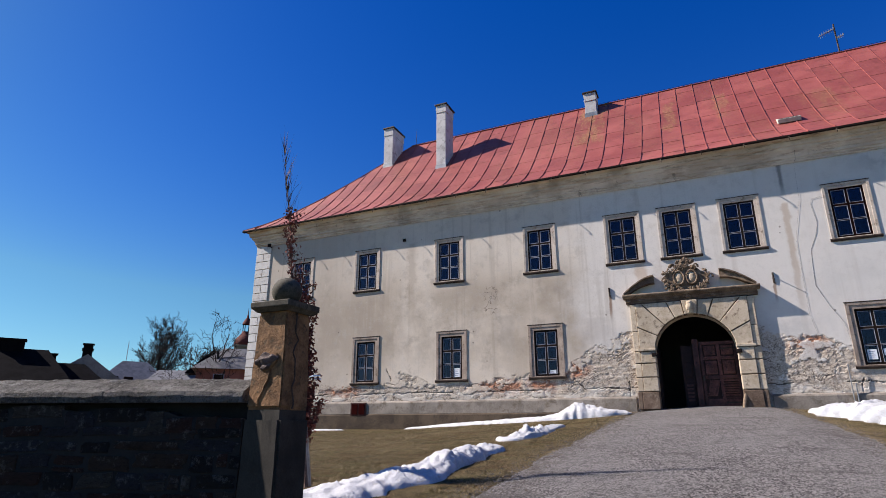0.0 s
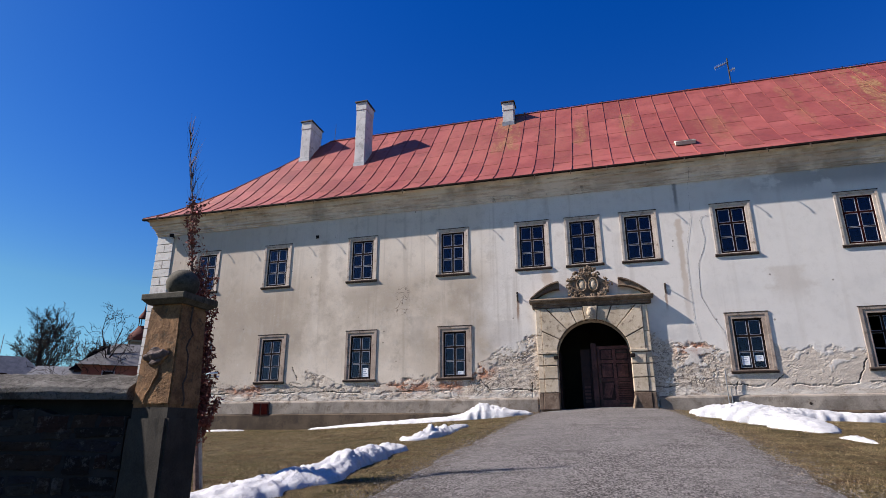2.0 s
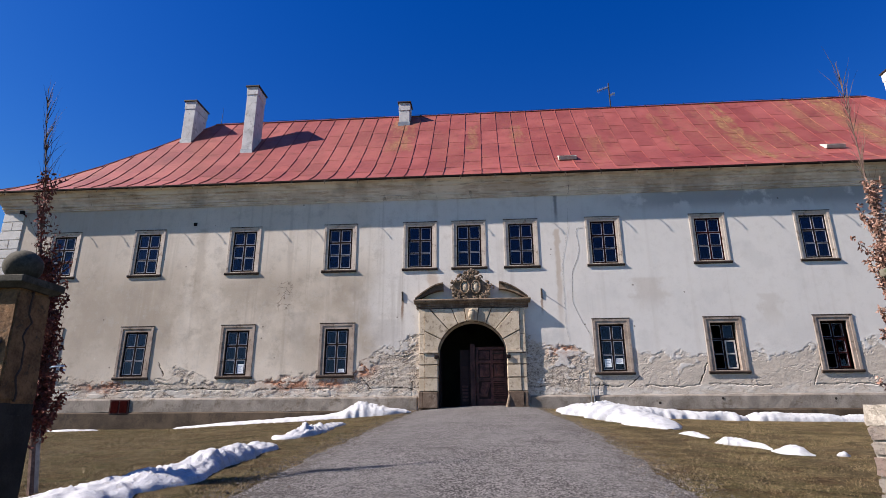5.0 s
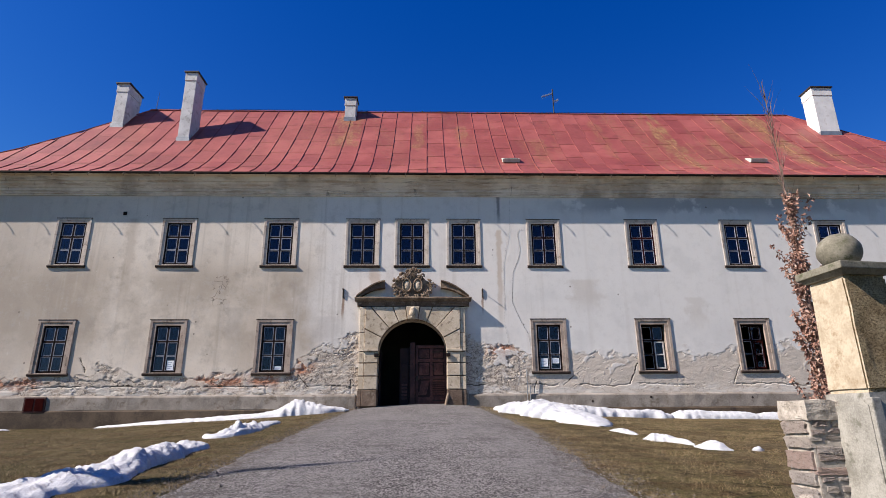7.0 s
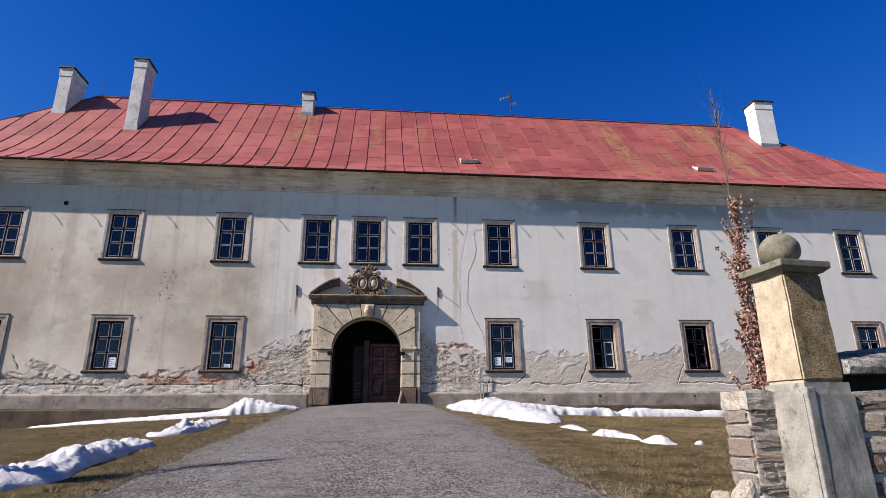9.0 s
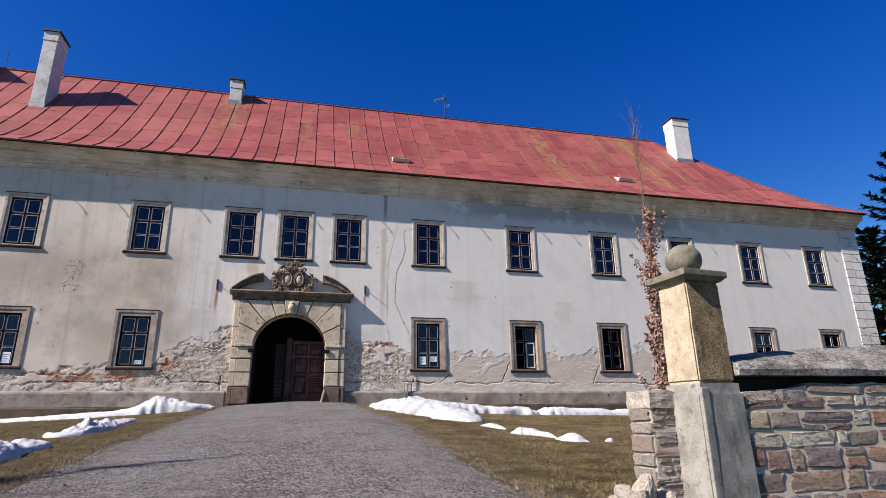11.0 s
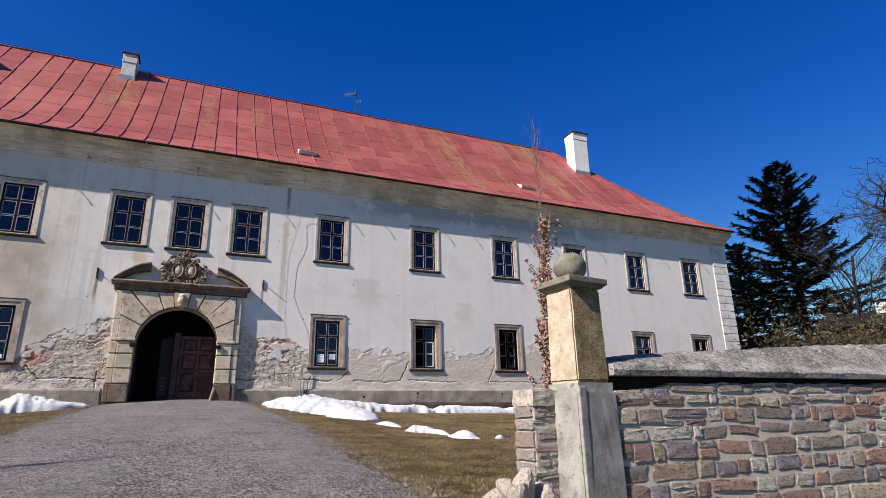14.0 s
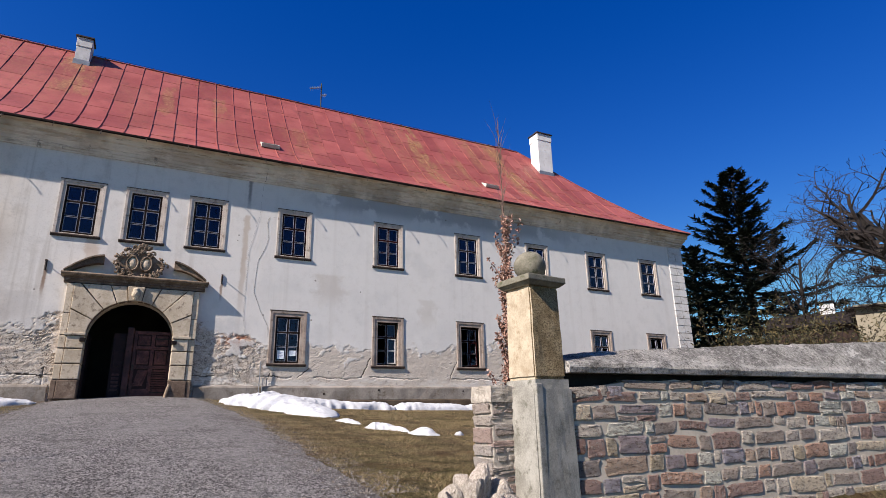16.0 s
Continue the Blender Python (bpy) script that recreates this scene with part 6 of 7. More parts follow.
def build_snow(label, line, seed, lumps=0.5, coarse=1.0):
    """A bank of old snow along points of (x, y, half width, height)."""
    pts = np.array(line, float)
    seg = np.r_[0, np.cumsum(np.hypot(*np.diff(pts[:, :2], axis=0).T))]
    n = max(14, int(seg[-1] / 0.05))
    m = 26
    bm = bmesh.new()
    rows = []
    for i in range(n + 1):
        s = seg[-1] * i / n
        x, y, w, h = (float(np.interp(s, seg, pts[:, k])) for k in range(4))
        x2, y2 = float(np.interp(s + 0.1, seg, pts[:, 0])), float(np.interp(s + 0.1, seg, pts[:, 1]))
        x1, y1 = float(np.interp(s - 0.1, seg, pts[:, 0])), float(np.interp(s - 0.1, seg, pts[:, 1]))
        d = Vector((x2 - x1, y2 - y1, 0)).normalized()
        side = Vector((-d.y, d.x, 0))
        endf = min(1.0, min(i, n - i) / 4.0)
        wl = w * (1 + 0.45 * fuzz(s * 1.3, seed, 1) + 0.2 * fuzz(s * 4, seed, 2)) * (0.25 + 0.75 * endf)
        wr = w * (1 + 0.45 * fuzz(s * 1.3, seed, 5) + 0.2 * fuzz(s * 4, seed, 6)) * (0.25 + 0.75 * endf)
        hh = h * (1 + lumps * fuzz(s * 1.1, seed, 3)) * (0.1 + 0.9 * endf)
        row = []
        for k in range(m + 1):
            u = -1 + 2 * k / m
            off = side * (u * (wl if u < 0 else wr))
            p = Vector((x, y, 0)) + off
            shape = max(0.0, 1 - abs(u) ** 2.2) ** 0.75
            bump = 0.34 * fuzz(p.x * 3.2, p.y * 3.2, seed) + 0.26 * fuzz(p.x * 7, p.y * 7, seed) + 0.22 * fuzz(p.x * 16, p.y * 16, seed)
            z = ground_z(p.x, p.y) + hh * shape * (1 + bump * coarse) - 0.02 * (abs(u) > 0.97) + (0.02 if abs(u) < 0.9 else 0)
            row.append(bm.verts.new((p.x, p.y, z)))
        rows.append(row)
    for a, b in zip(rows, rows[1:]):
        for k in range(m):
            bm.faces.new((a[k], b[k], b[k + 1], a[k + 1]))
    bmesh.ops.recalc_face_normals(bm, faces=bm.faces[:])
    tagged(part("snow_bank", bm, SNOW, smooth=True), label, "snow", "old snow banks")


build_snow("melting white snow bank along the drive", [(-5.9, 6.6, 0.55, 0.10), (-5.35, 8.1, 0.62, 0.14), (-4.9, 9.2, 0.50, 0.2), (-4.95, 10.2, 0.40, 0.22), (-4.95, 11.3, 0.38, 0.23), (-5.0, 12.4, 0.36, 0.19), (-4.85, 13.2, 0.34, 0.12)], 1)
build_snow("thin strip of snow along the house wall", [(-12.9, 23.55, 0.12, 0.04), (-11.0, 23.35, 0.3, 0.09), (-8.5, 23.1, 0.5, 0.11), (-6.6, 22.9, 0.5, 0.13), (-5.7, 22.95, 0.5, 0.22), (-5.1, 23.05, 0.55, 0.52), (-4.6, 23.1, 0.5, 0.46), (-3.9, 23.2, 0.4, 0.22), (-3.0, 23.4, 0.2, 0.05)], 2, 0.25, 0.6)
build_snow("small patch of melting snow on the lawn", [(-5.75, 15.8, 0.12, 0.04), (-5.35, 15.4, 0.3, 0.09), (-5.0, 15.9, 0.42, 0.14), (-4.95, 17.2, 0.38, 0.13), (-4.85, 18.4, 0.25, 0.1), (-4.75, 19.4, 0.15, 0.05)], 3, 0.9, 2.2)
build_snow("large snow heap beside the gate", [(2.7, 22.6, 0.3, 0.06), (3.4, 21.8, 0.8, 0.34), (4.2, 21.0, 1.1, 0.52), (4.8, 19.8, 1.05, 0.36), (5.1, 18.4, 0.8, 0.22), (5.2, 17.2, 0.35, 0.06)], 4, 0.2, 0.5)
build_snow("long strip of snow along the house wall", [(4.6, 22.4, 0.7, 0.42), (5.8, 22.7, 0.6, 0.34), (7.5, 22.9, 0.4, 0.26), (9.3, 23.0, 0.36, 0.26), (9.75, 23.1, 0.2, 0.12), (10.1, 23.0, 0.36, 0.3), (13.0, 23.1, 0.36, 0.22), (17.0, 23.2, 0.36, 0.2), (21.0, 23.2, 0.3, 0.15)], 5, 0.25, 0.5)
build_snow("small snow remnant on the lawn", [(5.05, 16.0, 0.1, 0.04), (5.25, 15.6, 0.2, 0.08), (5.45, 15.0, 0.08, 0.03)], 6, 0.5, 1.5)
build_snow("small snow remnant on the lawn", [(5.2, 14.0, 0.12, 0.05), (5.45, 14.0, 0.26, 0.11), (5.75, 13.8, 0.2, 0.08), (5.95, 13.4, 0.12, 0.06), (6.02, 13.1, 0.06, 0.03)], 7, 0.6, 1.5)
build_snow("rounded snow remnant on the lawn", [(5.85, 12.75, 0.12, 0.05), (6.02, 12.5, 0.25, 0.085), (6.2, 12.3, 0.2, 0.07), (6.38, 12.15, 0.1, 0.04)], 8, 0.6, 1.5)
build_snow("thin strip of snow by the footing", [(-18.3, 23.2, 0.12, 0.03), (-17.2, 23.2, 0.2, 0.06), (-15.9, 23.2, 0.12, 0.03)], 9)
build_snow("crumb of snow on the lawn", [(6.85, 12.3, 0.05, 0.04), (6.98, 12.3, 0.08, 0.08), (7.1, 12.3, 0.05, 0.04)], 10)

# ---- trees and shrubs ----
BARK = simple("grey_bark", (0.010, 0.008, 0.007), (0.028, 0.022, 0.019), 5.0, 40.0, bump=0.6)
TWIG = simple("brown_twig_bark", (0.011, 0.008, 0.007), (0.026, 0.019, 0.016), 5.0, 40.0, bump=0.2)
STAKE = simple("weathered_stake_wood", (0.24, 0.21, 0.18), (0.36, 0.33, 0.29), 6.0, 60.0, bump=0.4)
NEEDLES = simple("dark_spruce_needles", (0.005, 0.009, 0.006), (0.019, 0.027, 0.015), 2.0, 20.0, bump=0.1, rough=0.7)


def leaf_material(name, tones):
    m = Nodes(name)
    r = m.add("ShaderNodeNewGeometry").outputs["Random Per Island"]
    ramp = m.add("ShaderNodeValToRGB", Fac=r)
    els = ramp.color_ramp.elements
    while len(els) < len(tones):
        els.new(0.5)
    for i, (e, t) in enumerate(zip(els, tones)):
        e.position, e.color = i / (len(tones) - 1), (*t, 1)
    return m.done(ramp.outputs[0], 0.7, 0.0, 0.25)


DRY_LEAF = leaf_material("dry_oak_leaf", [(0.14, 0.066, 0.05), (0.36, 0.215, 0.16), (0.22, 0.115, 0.085), (0.50, 0.345, 0.27)])
RED_LEAF = leaf_material("dry_red_leaf", [(0.085, 0.022, 0.018), (0.20, 0.055, 0.04), (0.13, 0.045, 0.03)])
BUSH_LEAF = leaf_material("dull_olive_leaf", [(0.012, 0.015, 0.006), (0.04, 0.04, 0.015), (0.095, 0.07, 0.028), (0.024, 0.021, 0.01)])
GRASS = leaf_material("dry_grass_blade", [(0.09, 0.062, 0.03), (0.29, 0.215, 0.115), (0.20, 0.145, 0.07), (0.115, 0.105, 0.036), (0.37, 0.285, 0.165), (0.14, 0.075, 0.035)])


class Mesh:
    """Plain lists of points and faces, for what has very many pieces."""

    def __init__(self):
        self.v, self.f = [], []

    def bar(self, a, b, ra, rb, sides=4):
        d = (b - a)
        if d.length < 1e-4:
            return
        d.normalize()
        u = d.cross(Vector((0.3, 0.2, 0.9)))
        if u.length < 0.05:
            u = d.cross(Vector((1, 0, 0)))
        u.normalize()
        w = d.cross(u)
        n = len(self.v)
        for p, r in ((a, ra), (b, rb)):
            for k in range(sides):
                q = k * math.tau / sides
                self.v.append(p + (u * math.cos(q) + w * math.sin(q)) * r)
        for k in range(sides):
            self.f.append((n + k, n + (k + 1) % sides, n + sides + (k + 1) % sides, n + sides + k))

    def leaf(self, p, d, up, length, width, fold=0.25):
        """A pointed leaf of four corners, folded along its rib."""
        side = d.cross(up)
        if side.length < 0.05:
            side = d.cross(Vector((1, 0.2, 0)))
        side.normalize()
        nrm = side.cross(d)
        n = len(self.v)
        self.v += [p, p + d * length * 0.5 + side * width * 0.5 + nrm * width * fold, p + d * length, p + d * length * 0.5 - side * width * 0.5 + nrm * width * fold]
        self.f += [(n, n + 1, n + 2), (n, n + 2, n + 3)]

    def put(self, name, material, parent=None, label=""):
        me = bpy.data.meshes.new(name)
        me.from_pydata([tuple(q) for q in self.v], [], self.f)
        me.materials.append(material)
        ob = new(name, me)
        if parent is not None:
            ob.parent = parent
        if label:
            ob["label"] = label
        return ob


def any_way(r):
    z = r.uniform(-1, 1)
    a = r.uniform(0, math.tau)
    q = math.sqrt(1 - z * z)
    return Vector((q * math.cos(a), q * math.sin(a), z))


def bare_tree(label, at, height, seed, levels=4, spread=0.75, trunk_r=0.25, fork=0.3, kids=(7, 5, 4, 4), curl=0.28, lean=(0, 0), thin=1.0, droop=0.0, limbs=()):
    """A leafless tree grown limb by limb."""
    r = random.Random(seed)
    tree = thing("bare_tree", label, "tree", "leafless trees", at=at)
    trunk, crown = Mesh(), Mesh()

    def grow(p, d, length, rad, level):
        n = 6 if level == 0 else 5 if level < 3 else 3
        pts, q, w = [p], p.copy(), d.copy()
        for k in range(n):
            up = 0.10 - droop * (level > 1)
            w = (w + any_way(r) * curl * (0.5 if level == 0 else 1) + Vector((0, 0, up))).normalized()
            q = q + w * (length / n)
            pts.append(q.copy())
        tip = rad * (0.45 if level < 2 else 0.3)
        mesh = trunk if level < 2 else crown
        for k in range(n):
            ra, rb = rad + (tip - rad) * k / n, rad + (tip - rad) * (k + 1) / n
            mesh.bar(pts[k], pts[k + 1], ra, rb, 7 if level == 0 else 5 if level == 1 else 3)
        if level >= levels:
            return
        count = kids[min(level, len(kids) - 1)]
        for c in range(count):
            t = fork + (1 - fork) * (c + r.random()) / count if level == 0 else 0.25 + 0.75 * (c + r.random()) / count
            k = min(n - 1, int(t * n))
            base = pts[k].lerp(pts[k + 1], t * n - k)
            axis = (pts[k + 1] - pts[k]).normalized()
            side = any_way(r)
            side = (side - axis * side.dot(axis)).normalized()
            ang = spread * r.uniform(0.7, 1.25)
            nd = axis * math.cos(ang) + side * math.sin(ang)
            grow(base, nd, length * r.uniform(0.42, 0.62) * (1.15 - 0.45 * t if level == 0 else 1.0), max(0.006 * thin, rad * (1 - t * 0.55) * r.uniform(0.42, 0.6)), level + 1)

    if limbs:
        # a short trunk that parts into named limbs: way, length, thickness
        top = Vector((0, 0, height * 0.42))
        trunk.bar(Vector((0, 0, -0.3)), top, trunk_r * 1.25, trunk_r, 9)
        for way, length, rad in limbs:
            grow(top + Vector((0, 0, r.uniform(-0.8, 0.2))), Vector(way).normalized(), length, rad, 1)
    else:
        grow(Vector((0, 0, -0.3)), Vector((lean[0], lean[1], 1)).normalized(), height * 0.62, trunk_r, 0)
    trunk.put("trunk", BARK, tree, "dark grey trunk and main limbs")
    crown.put("crown", TWIG, tree, "fine bare twigs")
    return tree


def spruce(label, at, height, reach, seed, step=0.5):
    r = random.Random(seed)
    tree = thing("spruce_tree", label, "tree", "evergreen trees", at=at)
    trunk, crown = Mesh(), Mesh()
    trunk.bar(Vector((0, 0, -0.3)), Vector((0, 0, height * 0.6)), 0.32, 0.16, 8)
    trunk.bar(Vector((0, 0, height * 0.6)), Vector((0, 0, height)), 0.16, 0.03, 6)
    z = 1.0
    while z < height - 0.2:
        f = 1 - z / height
        n = 7 if f > 0.2 else 5
        a0 = r.uniform(0, math.tau)
        for k in range(n):
            a = a0 + k * math.tau / n + r.uniform(-0.35, 0.35)
            length = reach * (f ** 0.66) * r.choice((0.3, 0.5, 0.7, 0.85, 1.0, 1.2)) + 0.3
            p = Vector((0, 0, z + r.uniform(-0.15, 0.15)))
            seg = max(3, int(length / 0.45))
            slope = 0.5 - 0.8 * f + r.uniform(-0.1, 0.1)
            for s in range(seg):
                t = s / seg
                d = Vector((math.cos(a), math.sin(a), slope + 0.55 * t * t)).normalized()
                q = p + d * (length / seg)
                trunk.bar(p, q, 0.05 * (1 - t) + 0.01, 0.05 * (1 - t - 1 / seg) + 0.01, 3)
                if t > 0.12:
                    side = Vector((-math.sin(a), math.cos(a), 0))
                    for b in range(34):
                        w = (d * r.uniform(0.4, 1.1) + side * r.uniform(-1, 1) + Vector((0, 0, r.uniform(-0.55, 0.10)))).normalized()
                        crown.leaf(p.lerp(q, r.random()), w, Vector((0, 0, 1)) + any_way(r) * 0.5, r.uniform(0.3, 0.8) * (0.6 + 0.6 * f), r.uniform(0.08, 0.17), -0.2)
                p = q
            for b in range(5):
                crown.leaf(p, (d + any_way(r) * 0.6).normalized(), Vector((0, 0, 1)), 0.35, 0.08, -0.2)
        z += step * (0.65 + 0.5 * f) * r.uniform(0.8, 1.2)
    trunk.put("trunk", BARK, tree)
    crown.put("crown", NEEDLES, tree, "dark drooping needle sprays")
    return tree


def polar(az, dist):
    return dist * math.sin(radians(az)), dist * math.cos(radians(az))


def at_ground(az, dist, sink=0.0):
    x, y = polar(az, dist)
    return (x, y, ground_z(x, y) - sink)


spruce("tall dark green spruce behind the garden wall", at_ground(56.6, 45), 17.0, 6.0, 5)
spruce("narrow dark evergreen beside the house corner", at_ground(52.2, 49), 12.5, 3.6, 8)
spruce("dark evergreen standing behind the shrubs", at_ground(59.5, 52), 8.0, 3.2, 9)
bare_tree("slender leafless tree beside the spruce", at_ground(60.2, 43), 15.5, 12, spread=0.75, trunk_r=0.16, fork=0.12, kids=(13, 6, 4, 3), curl=0.2, thin=1.6)
# limbs lie along the view's left (-0.4, 0.9) and right (0.4, -0.9)
bare_tree("large leafless tree with dark gnarled limbs", at_ground(70.4, 26), 11.5, 47, levels=5, spread=0.85, trunk_r=0.42, kids=(9, 7, 5, 4, 3), curl=0.36, droop=0.06, thin=1.9,
          limbs=(((-0.30, 0.60, 1.0), 4.2, 0.36), ((-0.35, 0.95, 0.42), 3.3, 0.26), ((-0.2, 0.15, 1.1), 4.0, 0.33), ((-0.5, 0.7, 0.10), 2.7, 0.18), ((0.3, -0.7, 0.8), 4.0, 0.22), ((0.4, 0.2, 1.0), 3.6, 0.18), ((-0.1, 0.75, -0.18), 2.4, 0.10)))
bare_tree("broad leafless tree beyond the roofs", at_ground(-50.8, 85), 15.5, 31, levels=5, spread=0.66, trunk_r=0.36, fork=0.10, kids=(15, 7, 5, 4, 3), curl=0.2, thin=3.5)
bare_tree("leafless tree beyond the roofs", at_ground(-47.3, 92), 12.5, 32, levels=5, spread=0.66, trunk_r=0.3, fork=0.14, kids=(12, 6, 5, 4, 3), curl=0.22, thin=5.0)
bare_tree("leafless tree beyond the roofs", at_ground(-45.4, 100), 11.5, 36, levels=4, spread=0.66, trunk_r=0.3, fork=0.14, kids=(12, 6, 5, 4), curl=0.22, thin=5.0)
bare_tree("gnarled leafless tree beside the church tower", at_ground(-45.2, 60), 12.2, 33, spread=0.8, trunk_r=0.26, fork=0.4, kids=(7, 5, 4, 3), curl=0.45, thin=3.6, lean=(-0.12, -0.08))
bare_tree("small leafless tree among distant roofs", at_ground(-54.4, 120), 11.0, 34, spread=0.6, trunk_r=0.2, fork=0.3, kids=(7, 5, 4, 2), curl=0.2, thin=3.0)
bare_tree("small leafless tree among distant roofs", at_ground(-56.3, 120), 9.6, 35, spread=0.7, trunk_r=0.25, fork=0.2, kids=(9, 5, 4, 2), curl=0.2, thin=3.0)


YOUNG_TWIG = simple("pale_brown_young_twig", (0.07, 0.045, 0.036), (0.17, 0.11, 0.088), 5.0, 40.0, bump=0.2)


def young_tree(label, at, height, leaf_mat, seed, dense, leaf_top, leaf_low, lean, skirt=0.0, spread=0.33, twigs=115):
    """A slim columnar sapling tied to a stake, with last year's leaves."""
    r = random.Random(seed)
    tree = thing("young_tree", label, "tree", "young columnar trees", at=at)
    stake = bmesh.new()
    tube(stake, [(0.07, 0.05, -0.3), (0.06 + lean * 0.38, 0.05, height * 0.38)], [0.045, 0.034], 8)
    part("stake", stake, STAKE, tree, "weathered wooden stake")
    tie = bmesh.new()
    tube(tie, [(0.10 * math.cos(k) + 0.03, 0.10 * math.sin(k) + 0.02, 1.75 + 0.01 * k) for k in [q * 0.7 for q in range(10)]], 0.012, 4)
    part("tie", tie, PAPER, tree, "pale tie band")
    wood, leaves = Mesh(), Mesh()

    def axis(z):
        return Vector((lean * z / height + 0.03 * fuzz(z * 0.9, seed), 0.03 * fuzz(z * 0.9, seed + 4), z))

    zs = [height * k / 24 - 0.2 for k in range(25)]
    for a, b in zip(zs, zs[1:]):
        wood.bar(axis(a), axis(b), 0.046 * (1 - a / height) ** 1.4 + 0.004, 0.046 * (1 - b / height) ** 1.4 + 0.004, 6)
    for k in range(twigs):
        z = r.uniform(0.06, 0.93) * height
        p = axis(z)
        a = r.uniform(0, math.tau)
        d = Vector((math.cos(a) * spread, math.sin(a) * spread, 1)).normalized()
        length = r.uniform(0.5, 1.15) * (1.15 - 0.5 * z / height) * (0.55 + 1.36 * spread)
        for s in range(6):
            d = (d + any_way(r) * 0.14 + Vector((0, 0, 0.05))).normalized()
            q = p + d * length / 6
            wood.bar(p, q, 0.0065 * (1 - s / 6.5), 0.0065 * (1 - (s + 1) / 6.5), 3)
            here = p.z
            amount = dense if leaf_low < here < leaf_top else (dense * 0.06 if here < leaf_low else 0.0)
            if 0.75 < here < 3.5:
                amount += skirt
            amount *= 0.5 + 0.9 * max(0.0, 0.5 + fuzz(here * 1.4, seed * 1.7))
            for c in range(int(amount + r.random())):
                leaves.leaf(p.lerp(q, r.random()) + any_way(r) * 0.03, (any_way(r) + Vector((0, 0, -0.5))).normalized(), any_way(r), r.uniform(0.05, 0.095), r.uniform(0.028, 0.05), r.uniform(-0.6, 0.6))
            p = q
    wood.put("stem", YOUNG_TWIG, tree, "thin upright twigs")
    leaves.put("foliage", leaf_mat, tree, "withered leaves")
    return tree


young_tree("young columnar tree with withered brown leaves tied to a stake", (6.42, 9.0, ground_z(6.42, 9.0)), 7.1, DRY_LEAF, 3, 9.5, 4.55, 0.6, -0.12, 4.0)
young_tree("young columnar tree with few dark red leaves tied to a stake", (-6.5, 8.3, ground_z(-6.5, 8.3)), 6.95, RED_LEAF, 8, 1.7, 5.0, 0.3, -1.19, 18.0, 0.27, 165)


def shrub(label, at, rx, ry, h, count, seed, material=BUSH_LEAF, size=0.13, group="shrubs behind the wall"):
    r = random.Random(seed)
    bush = thing("shrub", label, "shrub", group, at=at)
    wood, leaves = Mesh(), Mesh()
    for k in range(max(10, count // 45)):
        a = r.uniform(0, math.tau)
        p = Vector((r.uniform(-0.5, 0.5) * rx, r.uniform(-0.5, 0.5) * ry, -0.2))
        d = Vector((math.cos(a) * 0.4, math.sin(a) * 0.4, 1)).normalized()
        length = h * r.uniform(0.7, 1.1)
        for s in range(7):
            d = (d + any_way(r) * 0.22).normalized()
            q = p + d * length / 7
            wood.bar(p, q, 0.022 * (1 - s / 8), 0.022 * (1 - (s + 1) / 8), 3)
            if s > 0:
                for c in range(15):
                    leaves.leaf(p.lerp(q, r.random()) + any_way(r) * 0.25, (any_way(r) + Vector((0, 0, -0.2))).normalized(), any_way(r), size * r.uniform(0.6, 1.2), size * 0.32, r.uniform(-0.3, 0.3))
            p = q
    wood.put("stem", TWIG, bush)
    leaves.put("foliage", material, bush)
    return bush


shrub("olive leafed shrub with drooping leaves behind the wall", at_ground(58.3, 20), 1.3, 1.8, 4.0, 3600, 1)
shrub("olive leafed shrub behind the wall", at_ground(59.3, 19), 2.2, 1.8, 3.9, 3200, 2)
shrub("sparse olive shrub behind the wall", at_ground(58.9, 21), 2.2, 1.8, 3.6, 1800, 3)
shrub("low sparse shrub with yellowish leaves behind the wall", at_ground(60.3, 20), 2.2, 1.6, 3.3, 1600, 4)
shrub("dark evergreen shrub behind the wall", at_ground(-62.6, 22), 1.6, 1.6, 2.3, 1300, 5, NEEDLES, 0.16)

# ---- neighbouring houses, beyond the walls ----
# roofs turned from the sun: their shade is put into this near-black
FAR_ROOF = simple("shade_dark_slate_roof", (0.003, 0.003, 0.004), (0.008, 0.0078, 0.009), 2.0, 12.0, bump=0.2, spec=0.02)
GREY_ROOF = simple("grey_shingle_roof", (0.12, 0.122, 0.135), (0.19, 0.193, 0.205), 2.0, 12.0, bump=0.2)
SLATE_ROOF = simple("worn_slate_roof", (0.085, 0.085, 0.09), (0.15, 0.15, 0.155), 2.0, 12.0, bump=0.3)
BROWN_ROOF = simple("brown_felt_roof", (0.007, 0.0045, 0.004), (0.015, 0.009, 0.008), 2.0, 12.0, bump=0.2)
FAR_WALL = simple("cream_house_wall", (0.17, 0.15, 0.105), (0.25, 0.22, 0.165), 0.8, 12.0, bump=0.2)
RED_WALL = simple("red_brick_house_wall", (0.19, 0.065, 0.045), (0.28, 0.11, 0.08), 0.8, 12.0, bump=0.2)
# paler roof copy: sunlight on its slope is put into the tone
SUNLIT_ROOF = simple("sunlit_grey_roof", (0.13, 0.12, 0.10), (0.23, 0.215, 0.185), 1.0, 10.0, bump=0.2)
BROWN_WALL = simple("brown_house_wall", (0.018, 0.010, 0.008), (0.045, 0.024, 0.019), 0.8, 12.0, bump=0.2)
COPPER_RED = simple("red_dome_paint", (0.07, 0.014, 0.011), (0.12, 0.028, 0.02), 1.0, 8.0, bump=0.1)


